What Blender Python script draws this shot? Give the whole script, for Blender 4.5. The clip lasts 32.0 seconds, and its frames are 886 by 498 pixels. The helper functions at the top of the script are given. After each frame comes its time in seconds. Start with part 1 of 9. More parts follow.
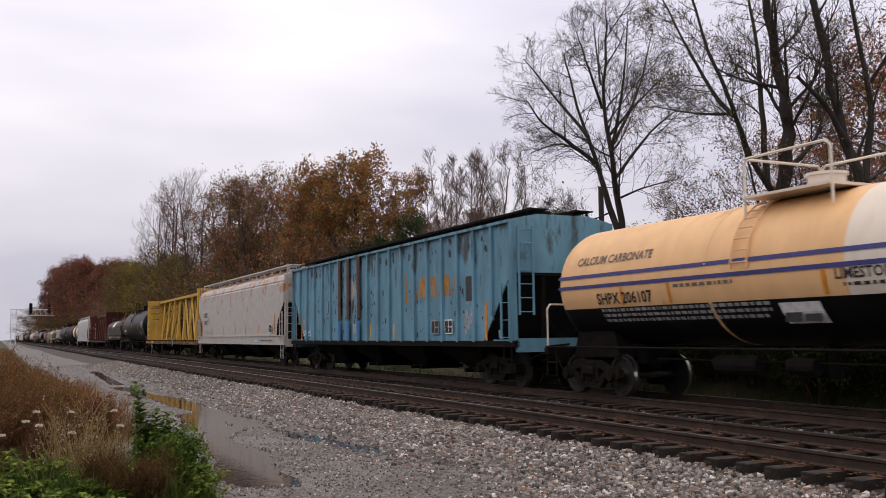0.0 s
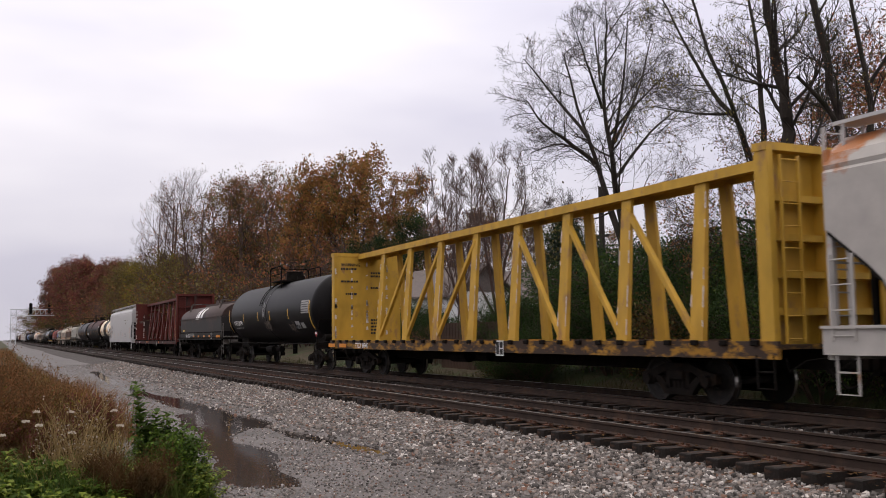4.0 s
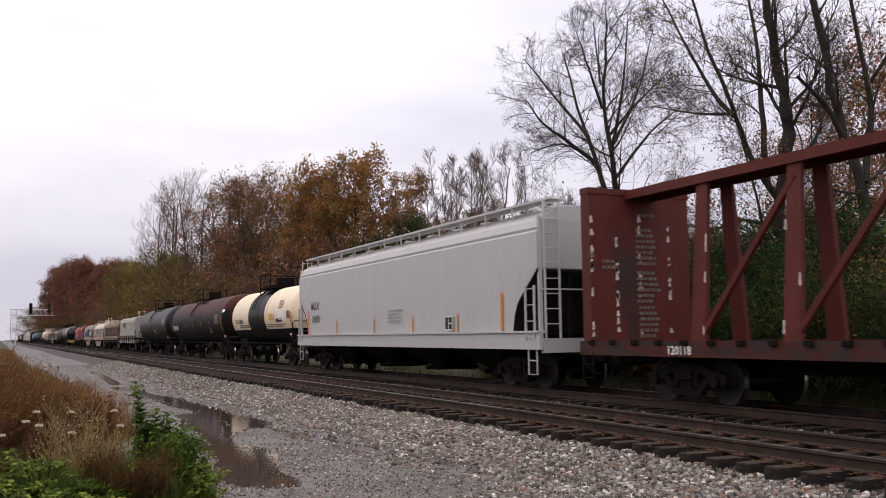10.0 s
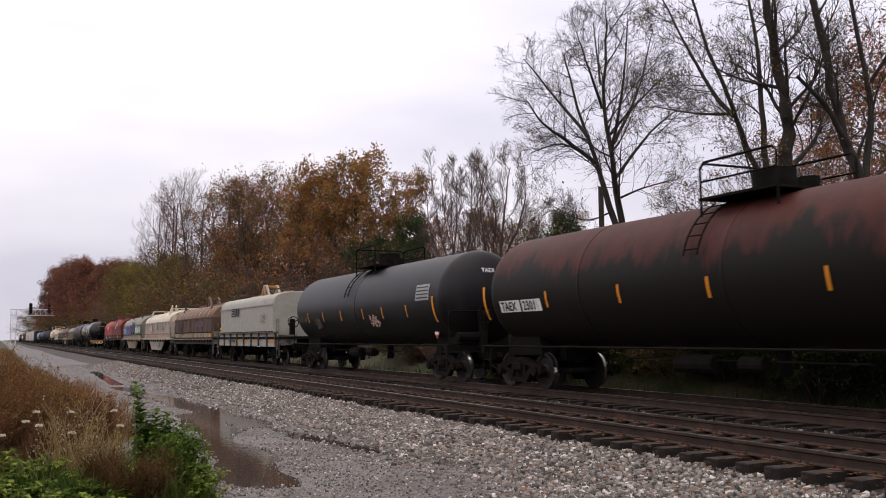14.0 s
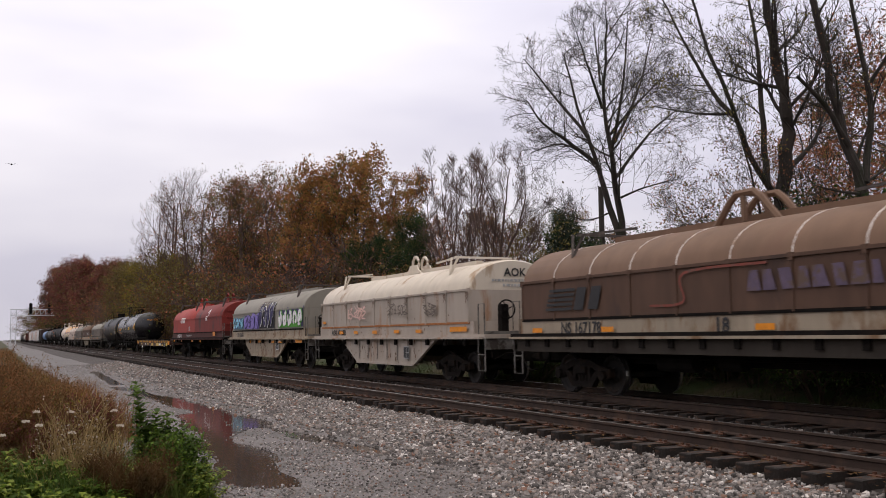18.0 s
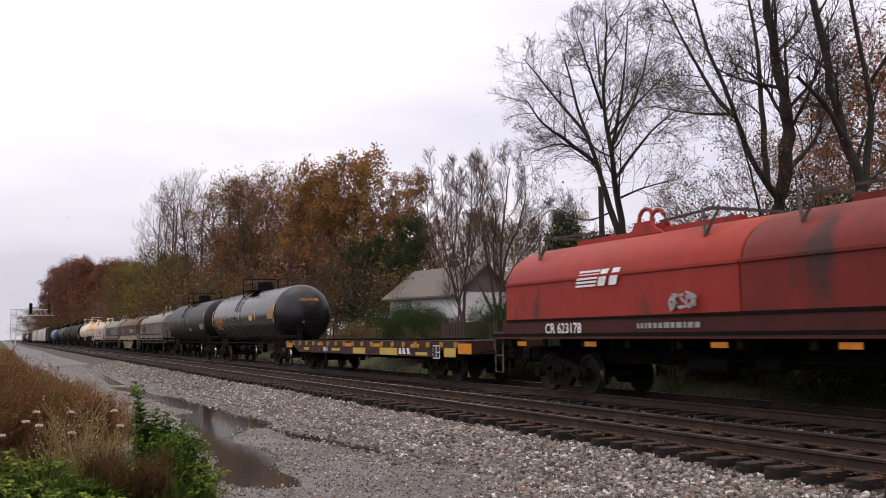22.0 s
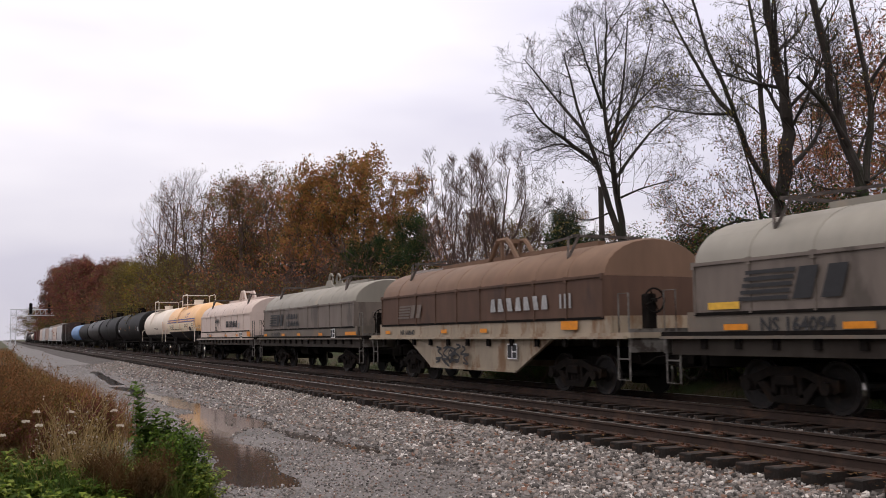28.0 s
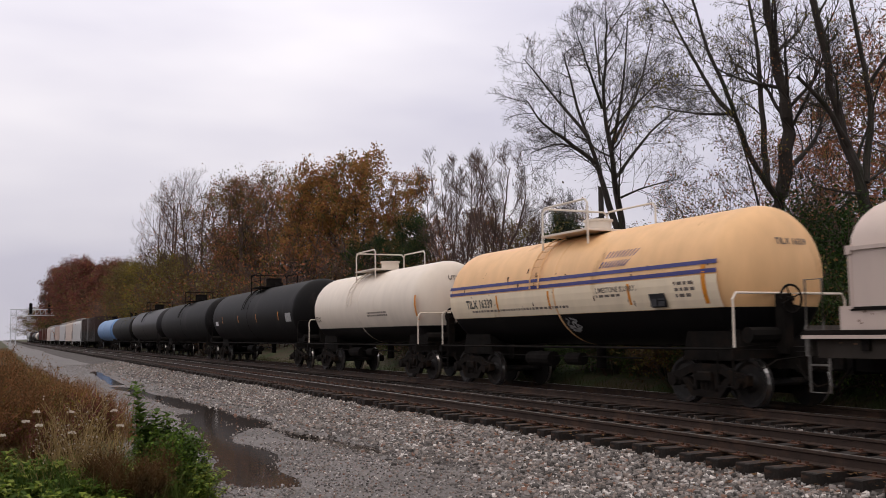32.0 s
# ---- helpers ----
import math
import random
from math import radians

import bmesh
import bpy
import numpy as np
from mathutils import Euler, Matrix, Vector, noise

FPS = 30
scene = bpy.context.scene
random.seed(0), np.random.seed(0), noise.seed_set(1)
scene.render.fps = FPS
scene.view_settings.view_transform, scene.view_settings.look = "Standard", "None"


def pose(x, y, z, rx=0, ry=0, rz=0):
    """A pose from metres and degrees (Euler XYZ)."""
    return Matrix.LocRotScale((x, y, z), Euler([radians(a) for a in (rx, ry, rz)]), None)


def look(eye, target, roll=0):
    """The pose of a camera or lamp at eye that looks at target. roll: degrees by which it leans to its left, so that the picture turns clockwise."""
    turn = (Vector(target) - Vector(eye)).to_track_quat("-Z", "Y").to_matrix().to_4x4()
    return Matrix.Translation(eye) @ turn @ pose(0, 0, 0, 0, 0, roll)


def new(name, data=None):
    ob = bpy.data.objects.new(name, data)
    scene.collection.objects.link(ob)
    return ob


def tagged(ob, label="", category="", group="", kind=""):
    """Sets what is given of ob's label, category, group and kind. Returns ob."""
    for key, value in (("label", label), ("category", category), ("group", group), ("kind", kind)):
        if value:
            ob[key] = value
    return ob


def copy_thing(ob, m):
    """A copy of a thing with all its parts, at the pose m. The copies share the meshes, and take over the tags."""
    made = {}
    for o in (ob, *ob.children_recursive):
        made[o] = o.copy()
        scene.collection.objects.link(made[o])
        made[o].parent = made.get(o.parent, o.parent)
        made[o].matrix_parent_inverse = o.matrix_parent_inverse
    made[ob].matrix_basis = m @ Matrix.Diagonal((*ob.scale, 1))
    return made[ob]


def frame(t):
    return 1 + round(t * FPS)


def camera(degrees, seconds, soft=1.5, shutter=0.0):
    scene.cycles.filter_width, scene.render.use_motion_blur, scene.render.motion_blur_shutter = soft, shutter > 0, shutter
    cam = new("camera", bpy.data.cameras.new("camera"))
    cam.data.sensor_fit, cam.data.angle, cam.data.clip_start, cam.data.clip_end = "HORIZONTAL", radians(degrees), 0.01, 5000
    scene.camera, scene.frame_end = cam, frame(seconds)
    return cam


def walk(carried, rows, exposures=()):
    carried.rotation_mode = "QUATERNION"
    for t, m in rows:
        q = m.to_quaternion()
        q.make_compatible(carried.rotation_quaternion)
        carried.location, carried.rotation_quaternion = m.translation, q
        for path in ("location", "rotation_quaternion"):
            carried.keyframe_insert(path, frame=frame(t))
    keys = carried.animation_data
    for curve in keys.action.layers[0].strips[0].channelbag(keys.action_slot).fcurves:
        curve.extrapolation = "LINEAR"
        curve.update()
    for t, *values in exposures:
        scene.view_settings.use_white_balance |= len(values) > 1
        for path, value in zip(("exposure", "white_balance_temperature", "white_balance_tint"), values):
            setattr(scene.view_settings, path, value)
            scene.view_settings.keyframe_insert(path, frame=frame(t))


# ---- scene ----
XN, XC = 9.545, 13.39          # centre lines of the near and the far track
SPEED = 12.874                 # the train's pace, metres a second
EYE = (0.0, 0.0, 1.43)
cam = camera(51.2, 32.0, soft=0.9, shutter=0.15)
VIEW = look(EYE, (0.42979, 0.89825, 1.43 + 0.09185), -0.71)
walk(cam, [(0.0, VIEW), (32.0, VIEW)],
     exposures=((0, -0.08), (3.0, -0.08), (6.0, 0.10), (10.0, 0.10), (11.0, -0.12), (13.0, 0.0), (14.0, 0.10), (17.0, 0.0), (19.0, -0.04), (23.0, 0.15), (25.0, 0.15), (28.0, 0.04), (31.0, -0.16), (32.0, -0.18)))

# ---- sky and light ----
world = bpy.data.worlds.new("overcast_sky")
scene.world = world
world.use_nodes = True
wn, wl = world.node_tree.nodes, world.node_tree.links
wn.clear()
w_out = wn.new("ShaderNodeOutputWorld")
w_bg = wn.new("ShaderNodeBackground")
w_sky = wn.new("ShaderNodeTexSky")
w_sky.sky_type = "NISHITA"
w_sky.sun_disc = False
w_sky.sun_elevation = radians(38)
w_sky.sun_rotation = radians(250)
w_sky.air_density, w_sky.dust_density = 1.0, 3.0
w_dim = wn.new("ShaderNodeMix")
w_dim.data_type, w_dim.blend_type = "RGBA", "MULTIPLY"
w_dim.inputs[0].default_value = 1.0
w_dim.inputs[7].default_value = (0.07, 0.07, 0.07, 1)
w_tc = wn.new("ShaderNodeTexCoord")
w_map = wn.new("ShaderNodeMapping")
w_map.inputs["Scale"].default_value = (1.0, 1.0, 3.2)
w_noise = wn.new("ShaderNodeTexNoise")
w_noise.inputs["Scale"].default_value = 2.1
w_noise.inputs["Detail"].default_value = 4.0
w_noise.inputs["Roughness"].default_value = 0.42
w_ramp = wn.new("ShaderNodeValToRGB")
w_ramp.color_ramp.elements[0].position = 0.36
w_ramp.color_ramp.elements[0].color = (0.72, 0.69, 0.80, 1)
w_ramp.color_ramp.elements[1].position = 0.62
w_ramp.color_ramp.elements[1].color = (1.0, 0.95, 1.0, 1)
w_mix = wn.new("ShaderNodeMix")
w_mix.data_type = "RGBA"
w_mix.inputs[0].default_value = 0.93
wl.new(w_sky.outputs[0], w_dim.inputs[6])
wl.new(w_tc.outputs["Generated"], w_map.inputs["Vector"])
wl.new(w_map.outputs[0], w_noise.inputs["Vector"])
wl.new(w_noise.outputs["Fac"], w_ramp.inputs[0])
wl.new(w_dim.outputs[2], w_mix.inputs[6])
wl.new(w_ramp.outputs[0], w_mix.inputs[7])
w_sep = wn.new("ShaderNodeSeparateXYZ")
wl.new(w_tc.outputs["Generated"], w_sep.inputs[0])
w_up = wn.new("ShaderNodeMapRange")
w_up.inputs[1].default_value, w_up.inputs[2].default_value = 0.0, 1.0
w_up.inputs[3].default_value, w_up.inputs[4].default_value = 0.85, 2.1
wl.new(w_sep.outputs[2], w_up.inputs[0])
wl.new(w_up.outputs[0], w_bg.inputs["Strength"])
w_high = wn.new("ShaderNodeMapRange")
w_high.inputs[1].default_value, w_high.inputs[2].default_value = 0.38, 0.85
wl.new(w_sep.outputs[2], w_high.inputs[0])
w_warm = wn.new("ShaderNodeMix")
w_warm.data_type, w_warm.blend_type = "RGBA", "MULTIPLY"
w_warm.inputs[7].default_value = (1.0, 0.975, 0.88, 1)
wl.new(w_high.outputs[0], w_warm.inputs[0])
wl.new(w_mix.outputs[2], w_warm.inputs[6])
wl.new(w_warm.outputs[2], w_bg.inputs["Color"])
wl.new(w_bg.outputs[0], w_out.inputs[0])

sun_data = bpy.data.lights.new("sun", "SUN")
sun_data.energy, sun_data.angle, sun_data.color = 0.5, radians(40), (1.0, 0.92, 0.82)
sun = new("sun", sun_data)
sun.matrix_world = look((0, 0, 30), (3, 5, 4))


# ---- materials ----
def linear(r, g, b):
    """A colour from its display values."""
    return tuple(((v + 0.055) / 1.055) ** 2.4 if v > 0.04 else v / 12.92 for v in (r, g, b)) + (1.0,)


def material(name, color, rough=0.6, metal=0.0, vary=0.25, scale=6.0, second=None, cover=0.35, patch=1.2,
             streak=1.0, bump=0.1, bump_scale=40.0, coords="Object", spec=0.35, island=0.0, sheer=0.0, high=None, tints=None):
    """A procedural surface: a base colour with fine and coarse variation, and patches of a second colour."""
    m = bpy.data.materials.new(name)
    m.use_nodes = True
    n, l = m.node_tree.nodes, m.node_tree.links
    b = n["Principled BSDF"]
    b.inputs["Roughness"].default_value = rough
    b.inputs["Metallic"].default_value = metal
    b.inputs["Specular IOR Level"].default_value = spec
    tc = n.new("ShaderNodeTexCoord")
    mp = n.new("ShaderNodeMapping")
    mp.inputs["Scale"].default_value = (1, 1, 1.0 / streak)
    l.new(tc.outputs[coords], mp.inputs[0])
    fine = n.new("ShaderNodeTexNoise")
    fine.inputs["Scale"].default_value = scale
    fine.inputs["Detail"].default_value = 6
    l.new(mp.outputs[0], fine.inputs["Vector"])
    hsv = n.new("ShaderNodeHueSaturation")
    hsv.inputs["Color"].default_value = (*color[:3], 1)
    rng = n.new("ShaderNodeMapRange")
    rng.inputs[1].default_value, rng.inputs[2].default_value = 0.25, 0.75
    rng.inputs[3].default_value, rng.inputs[4].default_value = 1 - vary, 1 + vary
    l.new(fine.outputs["Fac"], rng.inputs[0])
    last = rng.outputs[0]
    if island:
        src = n.new("ShaderNodeNewGeometry")
        r2 = n.new("ShaderNodeMapRange")
        r2.inputs[3].default_value, r2.inputs[4].default_value = 1 - island, 1 + island
        l.new(src.outputs["Random Per Island"], r2.inputs[0])
        mul = n.new("ShaderNodeMath")
        mul.operation = "MULTIPLY"
        l.new(last, mul.inputs[0])
        l.new(r2.outputs[0], mul.inputs[1])
        last = mul.outputs[0]
    l.new(last, hsv.inputs["Value"])
    if tints:
        pick = n.new("ShaderNodeNewGeometry")
        cr = n.new("ShaderNodeValToRGB")
        cr.color_ramp.interpolation = "CONSTANT"
        while len(cr.color_ramp.elements) < len(tints):
            cr.color_ramp.elements.new(0.5)
        for e, (at, col) in zip(cr.color_ramp.elements, tints):
            e.position, e.color = at, (*col, 1)
        l.new(pick.outputs["Random Per Island"], cr.inputs[0])
        l.new(cr.outputs[0], hsv.inputs["Color"])
    out = hsv.outputs[0]
    if second:
        big = n.new("ShaderNodeTexNoise")
        big.inputs["Scale"].default_value = patch
        big.inputs["Detail"].default_value = 8
        big.inputs["Roughness"].default_value = 0.65
        l.new(mp.outputs[0], big.inputs["Vector"])
        ramp = n.new("ShaderNodeMapRange")
        ramp.inputs[1].default_value, ramp.inputs[2].default_value = 0.72 - cover * 0.5, 0.82 - cover * 0.5
        spread = big.outputs["Fac"]
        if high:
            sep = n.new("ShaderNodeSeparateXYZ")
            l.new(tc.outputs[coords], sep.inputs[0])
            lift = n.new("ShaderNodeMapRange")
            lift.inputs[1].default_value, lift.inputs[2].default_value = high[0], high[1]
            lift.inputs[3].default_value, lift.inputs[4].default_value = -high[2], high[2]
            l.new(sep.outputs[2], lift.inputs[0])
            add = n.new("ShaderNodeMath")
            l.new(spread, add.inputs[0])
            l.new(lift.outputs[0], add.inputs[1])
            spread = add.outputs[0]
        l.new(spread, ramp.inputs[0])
        mix = n.new("ShaderNodeMix")
        mix.data_type = "RGBA"
        l.new(ramp.outputs[0], mix.inputs[0])
        l.new(out, mix.inputs[6])
        mix.inputs[7].default_value = (*second[:3], 1)
        out = mix.outputs[2]
    l.new(out, b.inputs["Base Color"])
    if bump:
        bn = n.new("ShaderNodeTexNoise")
        bn.inputs["Scale"].default_value = bump_scale
        bn.inputs["Detail"].default_value = 5
        l.new(tc.outputs[coords], bn.inputs["Vector"])
        bp = n.new("ShaderNodeBump")
        bp.inputs["Strength"].default_value = bump
        bp.inputs["Distance"].default_value = 0.02
        l.new(bn.outputs["Fac"], bp.inputs["Height"])
        l.new(bp.outputs[0], b.inputs["Normal"])
    if sheer:
        b.inputs["Transmission Weight"].default_value = sheer
    return m


RUST = (0.16, 0.055, 0.022)
GRIME = (0.05, 0.042, 0.036)
MAT = {}


def paint(key, rgb, rough=0.5, rust=0.0, grime_and_shade=0.3, vary=0.12, patch=0.9, streak=3.0, second=None, high=None, spec=0.3):
    """Weathered car paint, made once for each key."""
    if key not in MAT:
        # The second colour is dirt, rust, and in some paints shade.
        dirt_and_shade = second or (RUST if rust else GRIME)
        MAT[key] = material("paint_" + key, tuple(0.86 * q for q in linear(*rgb)), rough=rough, vary=vary, scale=2.5, second=dirt_and_shade,
                            cover=rust or grime_and_shade, patch=patch, streak=streak, high=high, spec=spec, bump=0.04, bump_scale=9)
    return MAT[key]


# These three steels are near black: shade under the cars added to grime.
M_UNDER = material("grimy_shaded_steel", (0.009, 0.0078, 0.007), 0.85, 0.0, 0.4, 5, (0.014, 0.010, 0.008), 0.4, 2.0, 1, 0.2, 30, spec=0.06)
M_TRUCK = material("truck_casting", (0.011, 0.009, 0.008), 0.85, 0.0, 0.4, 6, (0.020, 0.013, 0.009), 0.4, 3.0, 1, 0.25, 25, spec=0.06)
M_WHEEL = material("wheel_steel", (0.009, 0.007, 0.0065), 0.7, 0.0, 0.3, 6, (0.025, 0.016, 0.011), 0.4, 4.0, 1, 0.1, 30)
M_ENDGEAR = material("grimy_pale_steel", (0.13, 0.12, 0.11), 0.75, 0, 0.4, 6, (0.035, 0.027, 0.022), 0.45, 3, 1, 0.1, 20)
M_BRACKET = material("dark_bracket_steel", (0.05, 0.04, 0.035), 0.75, 0, 0.35, 6, (0.10, 0.08, 0.07), 0.4, 3, 1, 0.1, 20)
M_LEDGE = material("grimy_brown_ledge", (0.10, 0.082, 0.07), 0.8, 0, 0.35, 6, (0.04, 0.03, 0.024), 0.45, 3, 1, 0.1, 20)
M_TREAD = material("polished_tread", (0.5, 0.48, 0.46), 0.28, 1.0, 0.1, 12, None, bump=0.02)
M_RAILTOP = material("polished_rail_head", (0.34, 0.32, 0.31), 0.3, 0.9, 0.2, 3, None, bump=0.03)
M_RAIL = material("rusty_rail", (0.034, 0.020, 0.014), 0.8, 0.0, 0.35, 4, (0.06, 0.032, 0.02), 0.4, 2, 1, 0.2, 30)
M_TIE = material("creosoted_timber", (0.012, 0.008, 0.006), 0.9, 0, 0.45, 5, (0.060, 0.028, 0.014), 0.42, 2.5, 0.3, 0.6, 18)
M_PLATE = material("rusty_tie_plate", (0.075, 0.032, 0.018), 0.85, 0.1, 0.4, 8, None, bump=0.2)
STONE_TINTS = ((0.0, (0.05, 0.044, 0.040)), (0.14, (0.11, 0.098, 0.090)), (0.38, (0.17, 0.148, 0.136)), (0.60, (0.23, 0.19, 0.165)), (0.75, (0.27, 0.25, 0.235)), (0.87, (0.18, 0.10, 0.07)), (0.93, (0.50, 0.46, 0.43)))
M_STONE = material("ballast_stone", (0.31, 0.285, 0.285), 0.8, 0, 0.3, 18, None, bump=0.3, bump_scale=45, tints=STONE_TINTS)
M_BALLAST = material("ballast_bed", (0.065, 0.055, 0.051), 0.9, 0, 0.55, 14, (0.025, 0.020, 0.017), 0.45, 9, 1, 1.0, 22)
M_FOUL = material("fouled_ballast", (0.022, 0.017, 0.014), 0.95, 0, 0.5, 12, (0.045, 0.026, 0.016), 0.4, 5, 1, 1.0, 22)
DARK_TINTS = ((0.0, (0.018, 0.015, 0.013)), (0.35, (0.035, 0.028, 0.024)), (0.65, (0.06, 0.045, 0.037)), (0.85, (0.10, 0.09, 0.085)), (0.95, (0.20, 0.18, 0.17)))
M_DARKSTONE = material("oily_ballast_stone", (0.05, 0.045, 0.04), 0.85, 0, 0.3, 18, None, bump=0.3, bump_scale=45, tints=DARK_TINTS)
M_PATH = material("wet_gravel_path", (0.105, 0.092, 0.086), 0.6, 0, 0.4, 16, (0.06, 0.051, 0.046), 0.5, 0.8, 1, 0.7, 26)
M_SOIL = material("leafy_soil", (0.055, 0.042, 0.024), 0.95, 0, 0.5, 5, (0.035, 0.05, 0.016), 0.5, 0.5, 1, 1.0, 12)
M_WATER = material("puddle_water", (0.045, 0.035, 0.03), 0.06, 0, 0.1, 1, None, bump=0.05, bump_scale=6, spec=0.5)
M_BLACK = paint("black", (0.075, 0.07, 0.075), 0.42, 0, 0.25, second=(0.010, 0.009, 0.009), spec=0.10)
M_WHITE_MARK = material("white_marking", (0.72, 0.72, 0.72), 0.6, 0, 0.2, 8, None, bump=0)
M_BLACK_MARK = material("black_marking", (0.02, 0.02, 0.022), 0.6, 0, 0.2, 8, None, bump=0)
M_YELLOW_MARK = material("yellow_reflector", (0.62, 0.36, 0.04), 0.5, 0, 0.2, 8, None, bump=0)
M_RED_MARK = material("red_marking", (0.5, 0.045, 0.05), 0.5, 0, 0.15, 8, None, bump=0)
M_SCUFF = material("pale_scuffed_paint", (0.52, 0.46, 0.42), 0.8, 0, 0.35, 9, (0.26, 0.16, 0.10), 0.35, 4, bump=0)
M_GREY_MARK = material("faded_marking", (0.30, 0.30, 0.30), 0.65, 0, 0.3, 8, None, bump=0)


# ---- mesh tools ----
class Shape:
    """Collects corners and faces for one mesh."""

    def __init__(self):
        self.v, self.f = [], []

    def add(self, verts, faces):
        k = len(self.v)
        self.v += [tuple(p) for p in verts]
        self.f += [tuple(i + k for i in q) for q in faces]
        return self

    def box(self, x0, x1, y0, y1, z0, z1, bev=0.0):
        if bev:
            return self.loft([[(x0 + bev, z0), (x1 - bev, z0), (x1, z0 + bev), (x1, z1 - bev), (x1 - bev, z1), (x0 + bev, z1),
                               (x0, z1 - bev), (x0, z0 + bev)]] * 2, [y0, y1])
        return self.add([(x0, y0, z0), (x1, y0, z0), (x1, y1, z0), (x0, y1, z0), (x0, y0, z1), (x1, y0, z1), (x1, y1, z1), (x0, y1, z1)],
                        [(0, 3, 2, 1), (4, 5, 6, 7), (0, 1, 5, 4), (1, 2, 6, 5), (2, 3, 7, 6), (3, 0, 4, 7)])

    def loft(self, sections, ys, caps=True):
        """Closed outlines of (x, z) at the places ys along the track."""
        n = len(sections[0])
        vs = [(x, y, z) for s, y in zip(sections, ys) for x, z in s]
        fs = []
        for k in range(len(ys) - 1):
            for i in range(n):
                j = (i + 1) % n
                fs.append((k * n + i, k * n + j, (k + 1) * n + j, (k + 1) * n + i))
        if caps:
            fs.append(tuple(range(n - 1, -1, -1)))
            fs.append(tuple((len(ys) - 1) * n + i for i in range(n)))
        return self.add(vs, fs)

    def slab(self, outline, x0, x1):
        """An outline of (y, z) given thickness from x0 to x1."""
        n = len(outline)
        vs = [(x0, y, z) for y, z in outline] + [(x1, y, z) for y, z in outline]
        fs = [tuple(range(n)), tuple(range(2 * n - 1, n - 1, -1))]
        fs += [(i, i + n, (i + 1) % n + n, (i + 1) % n) for i in range(n)]
        return self.add(vs, fs)

    def bar(self, a, b, w, d=None):
        """A square bar from a to b."""
        return self.tube([a, b], w * 0.7071, 4, turn=0.785, flat=(d / w if d else 1.0))

    def tube(self, pts, r, seg=6, turn=0.0, caps=True, flat=1.0):
        pts = [Vector(p) for p in pts]
        rs = r if isinstance(r, (list, tuple)) else [r] * len(pts)
        vs, fs = [], []
        for k, p in enumerate(pts):
            d = (pts[min(k + 1, len(pts) - 1)] - pts[max(k - 1, 0)]).normalized()
            side = d.cross(Vector((0, 0, 1)))
            if side.length < 0.05:
                side = Vector((1, 0, 0))
            side.normalize()
            up = side.cross(d)
            for i in range(seg):
                a = 2 * math.pi * i / seg + turn
                vs.append(p + side * (math.cos(a) * rs[k]) + up * (math.sin(a) * rs[k] * flat))
        for k in range(len(pts) - 1):
            for i in range(seg):
                j = (i + 1) % seg
                fs.append((k * seg + i, k * seg + j, (k + 1) * seg + j, (k + 1) * seg + i))
        if caps:
            fs.append(tuple(range(seg - 1, -1, -1)))
            fs.append(tuple((len(pts) - 1) * seg + i for i in range(seg)))
        return self.add(vs, fs)

    def spin(self, rings, zc, seg=40, x=0.0):
        """A barrel round the track's direction: rings of (y, radius)."""
        vs, fs = [], []
        for y, r in rings:
            vs += [(x + r * math.sin(2 * math.pi * i / seg), y, zc + r * math.cos(2 * math.pi * i / seg)) for i in range(seg)]
        for k in range(len(rings) - 1):
            for i in range(seg):
                j = (i + 1) % seg
                fs.append((k * seg + i, k * seg + j, (k + 1) * seg + j, (k + 1) * seg + i))
        fs.append(tuple(range(seg - 1, -1, -1)))
        fs.append(tuple((len(rings) - 1) * seg + i for i in range(seg)))
        return self.add(vs, fs)

    def disc(self, x, y, z, r, h, seg=14):
        """An upright can."""
        return self.tube([(x, y, z), (x, y, z + h)], r, seg)

    def mesh(self, name, mat, smooth=False):
        me = bpy.data.meshes.new(name)
        me.from_pydata(self.v, [], self.f)
        me.materials.append(mat)
        bm = bmesh.new()
        bm.from_mesh(me)
        bmesh.ops.recalc_face_normals(bm, faces=bm.faces)
        bm.to_mesh(me)
        bm.free()
        if smooth:
            me.shade_smooth()
            me.set_sharp_from_angle(angle=radians(35))
        return me


def part(name, shape, mat, parent, label="", smooth=False):
    """Links a shape as ONE mesh object under a thing or a part."""
    me = shape if isinstance(shape, bpy.types.Mesh) else shape.mesh(name, mat, smooth)
    ob = new(name, me)
    ob.parent = parent
    return tagged(ob, label)


def thing(name, label, category, group="", kind="", at=(0, 0, 0)):
    ob = new(name)
    ob.location = at
    ob.empty_display_size = 0.2
    return tagged(ob, label, category, group, kind)


def lettering(text, y, z, size, surf, mat, parent, end=0, name="lettering", slant=0.0):
    """Words on a car's side (or its end), laid on the surface surf(z); y is where the reading begins."""
    cu = bpy.data.curves.new(name, "FONT")
    cu.body, cu.size, cu.shear, cu.resolution_u = text, size, slant, 2
    cu.extrude, cu.offset = 0.0, size * 0.022
    tmp = bpy.data.objects.new("tmp", cu)
    me = bpy.data.meshes.new_from_object(tmp)
    bpy.data.objects.remove(tmp)
    for v in me.vertices:
        u, w = v.co.x, v.co.y
        v.co = (u + end * 0 + y, surf, z + w) if end else (surf(z + w) - 0.012, y - u, z + w)
    me.materials.clear()
    me.materials.append(mat)
    return part(name, me, mat, parent)


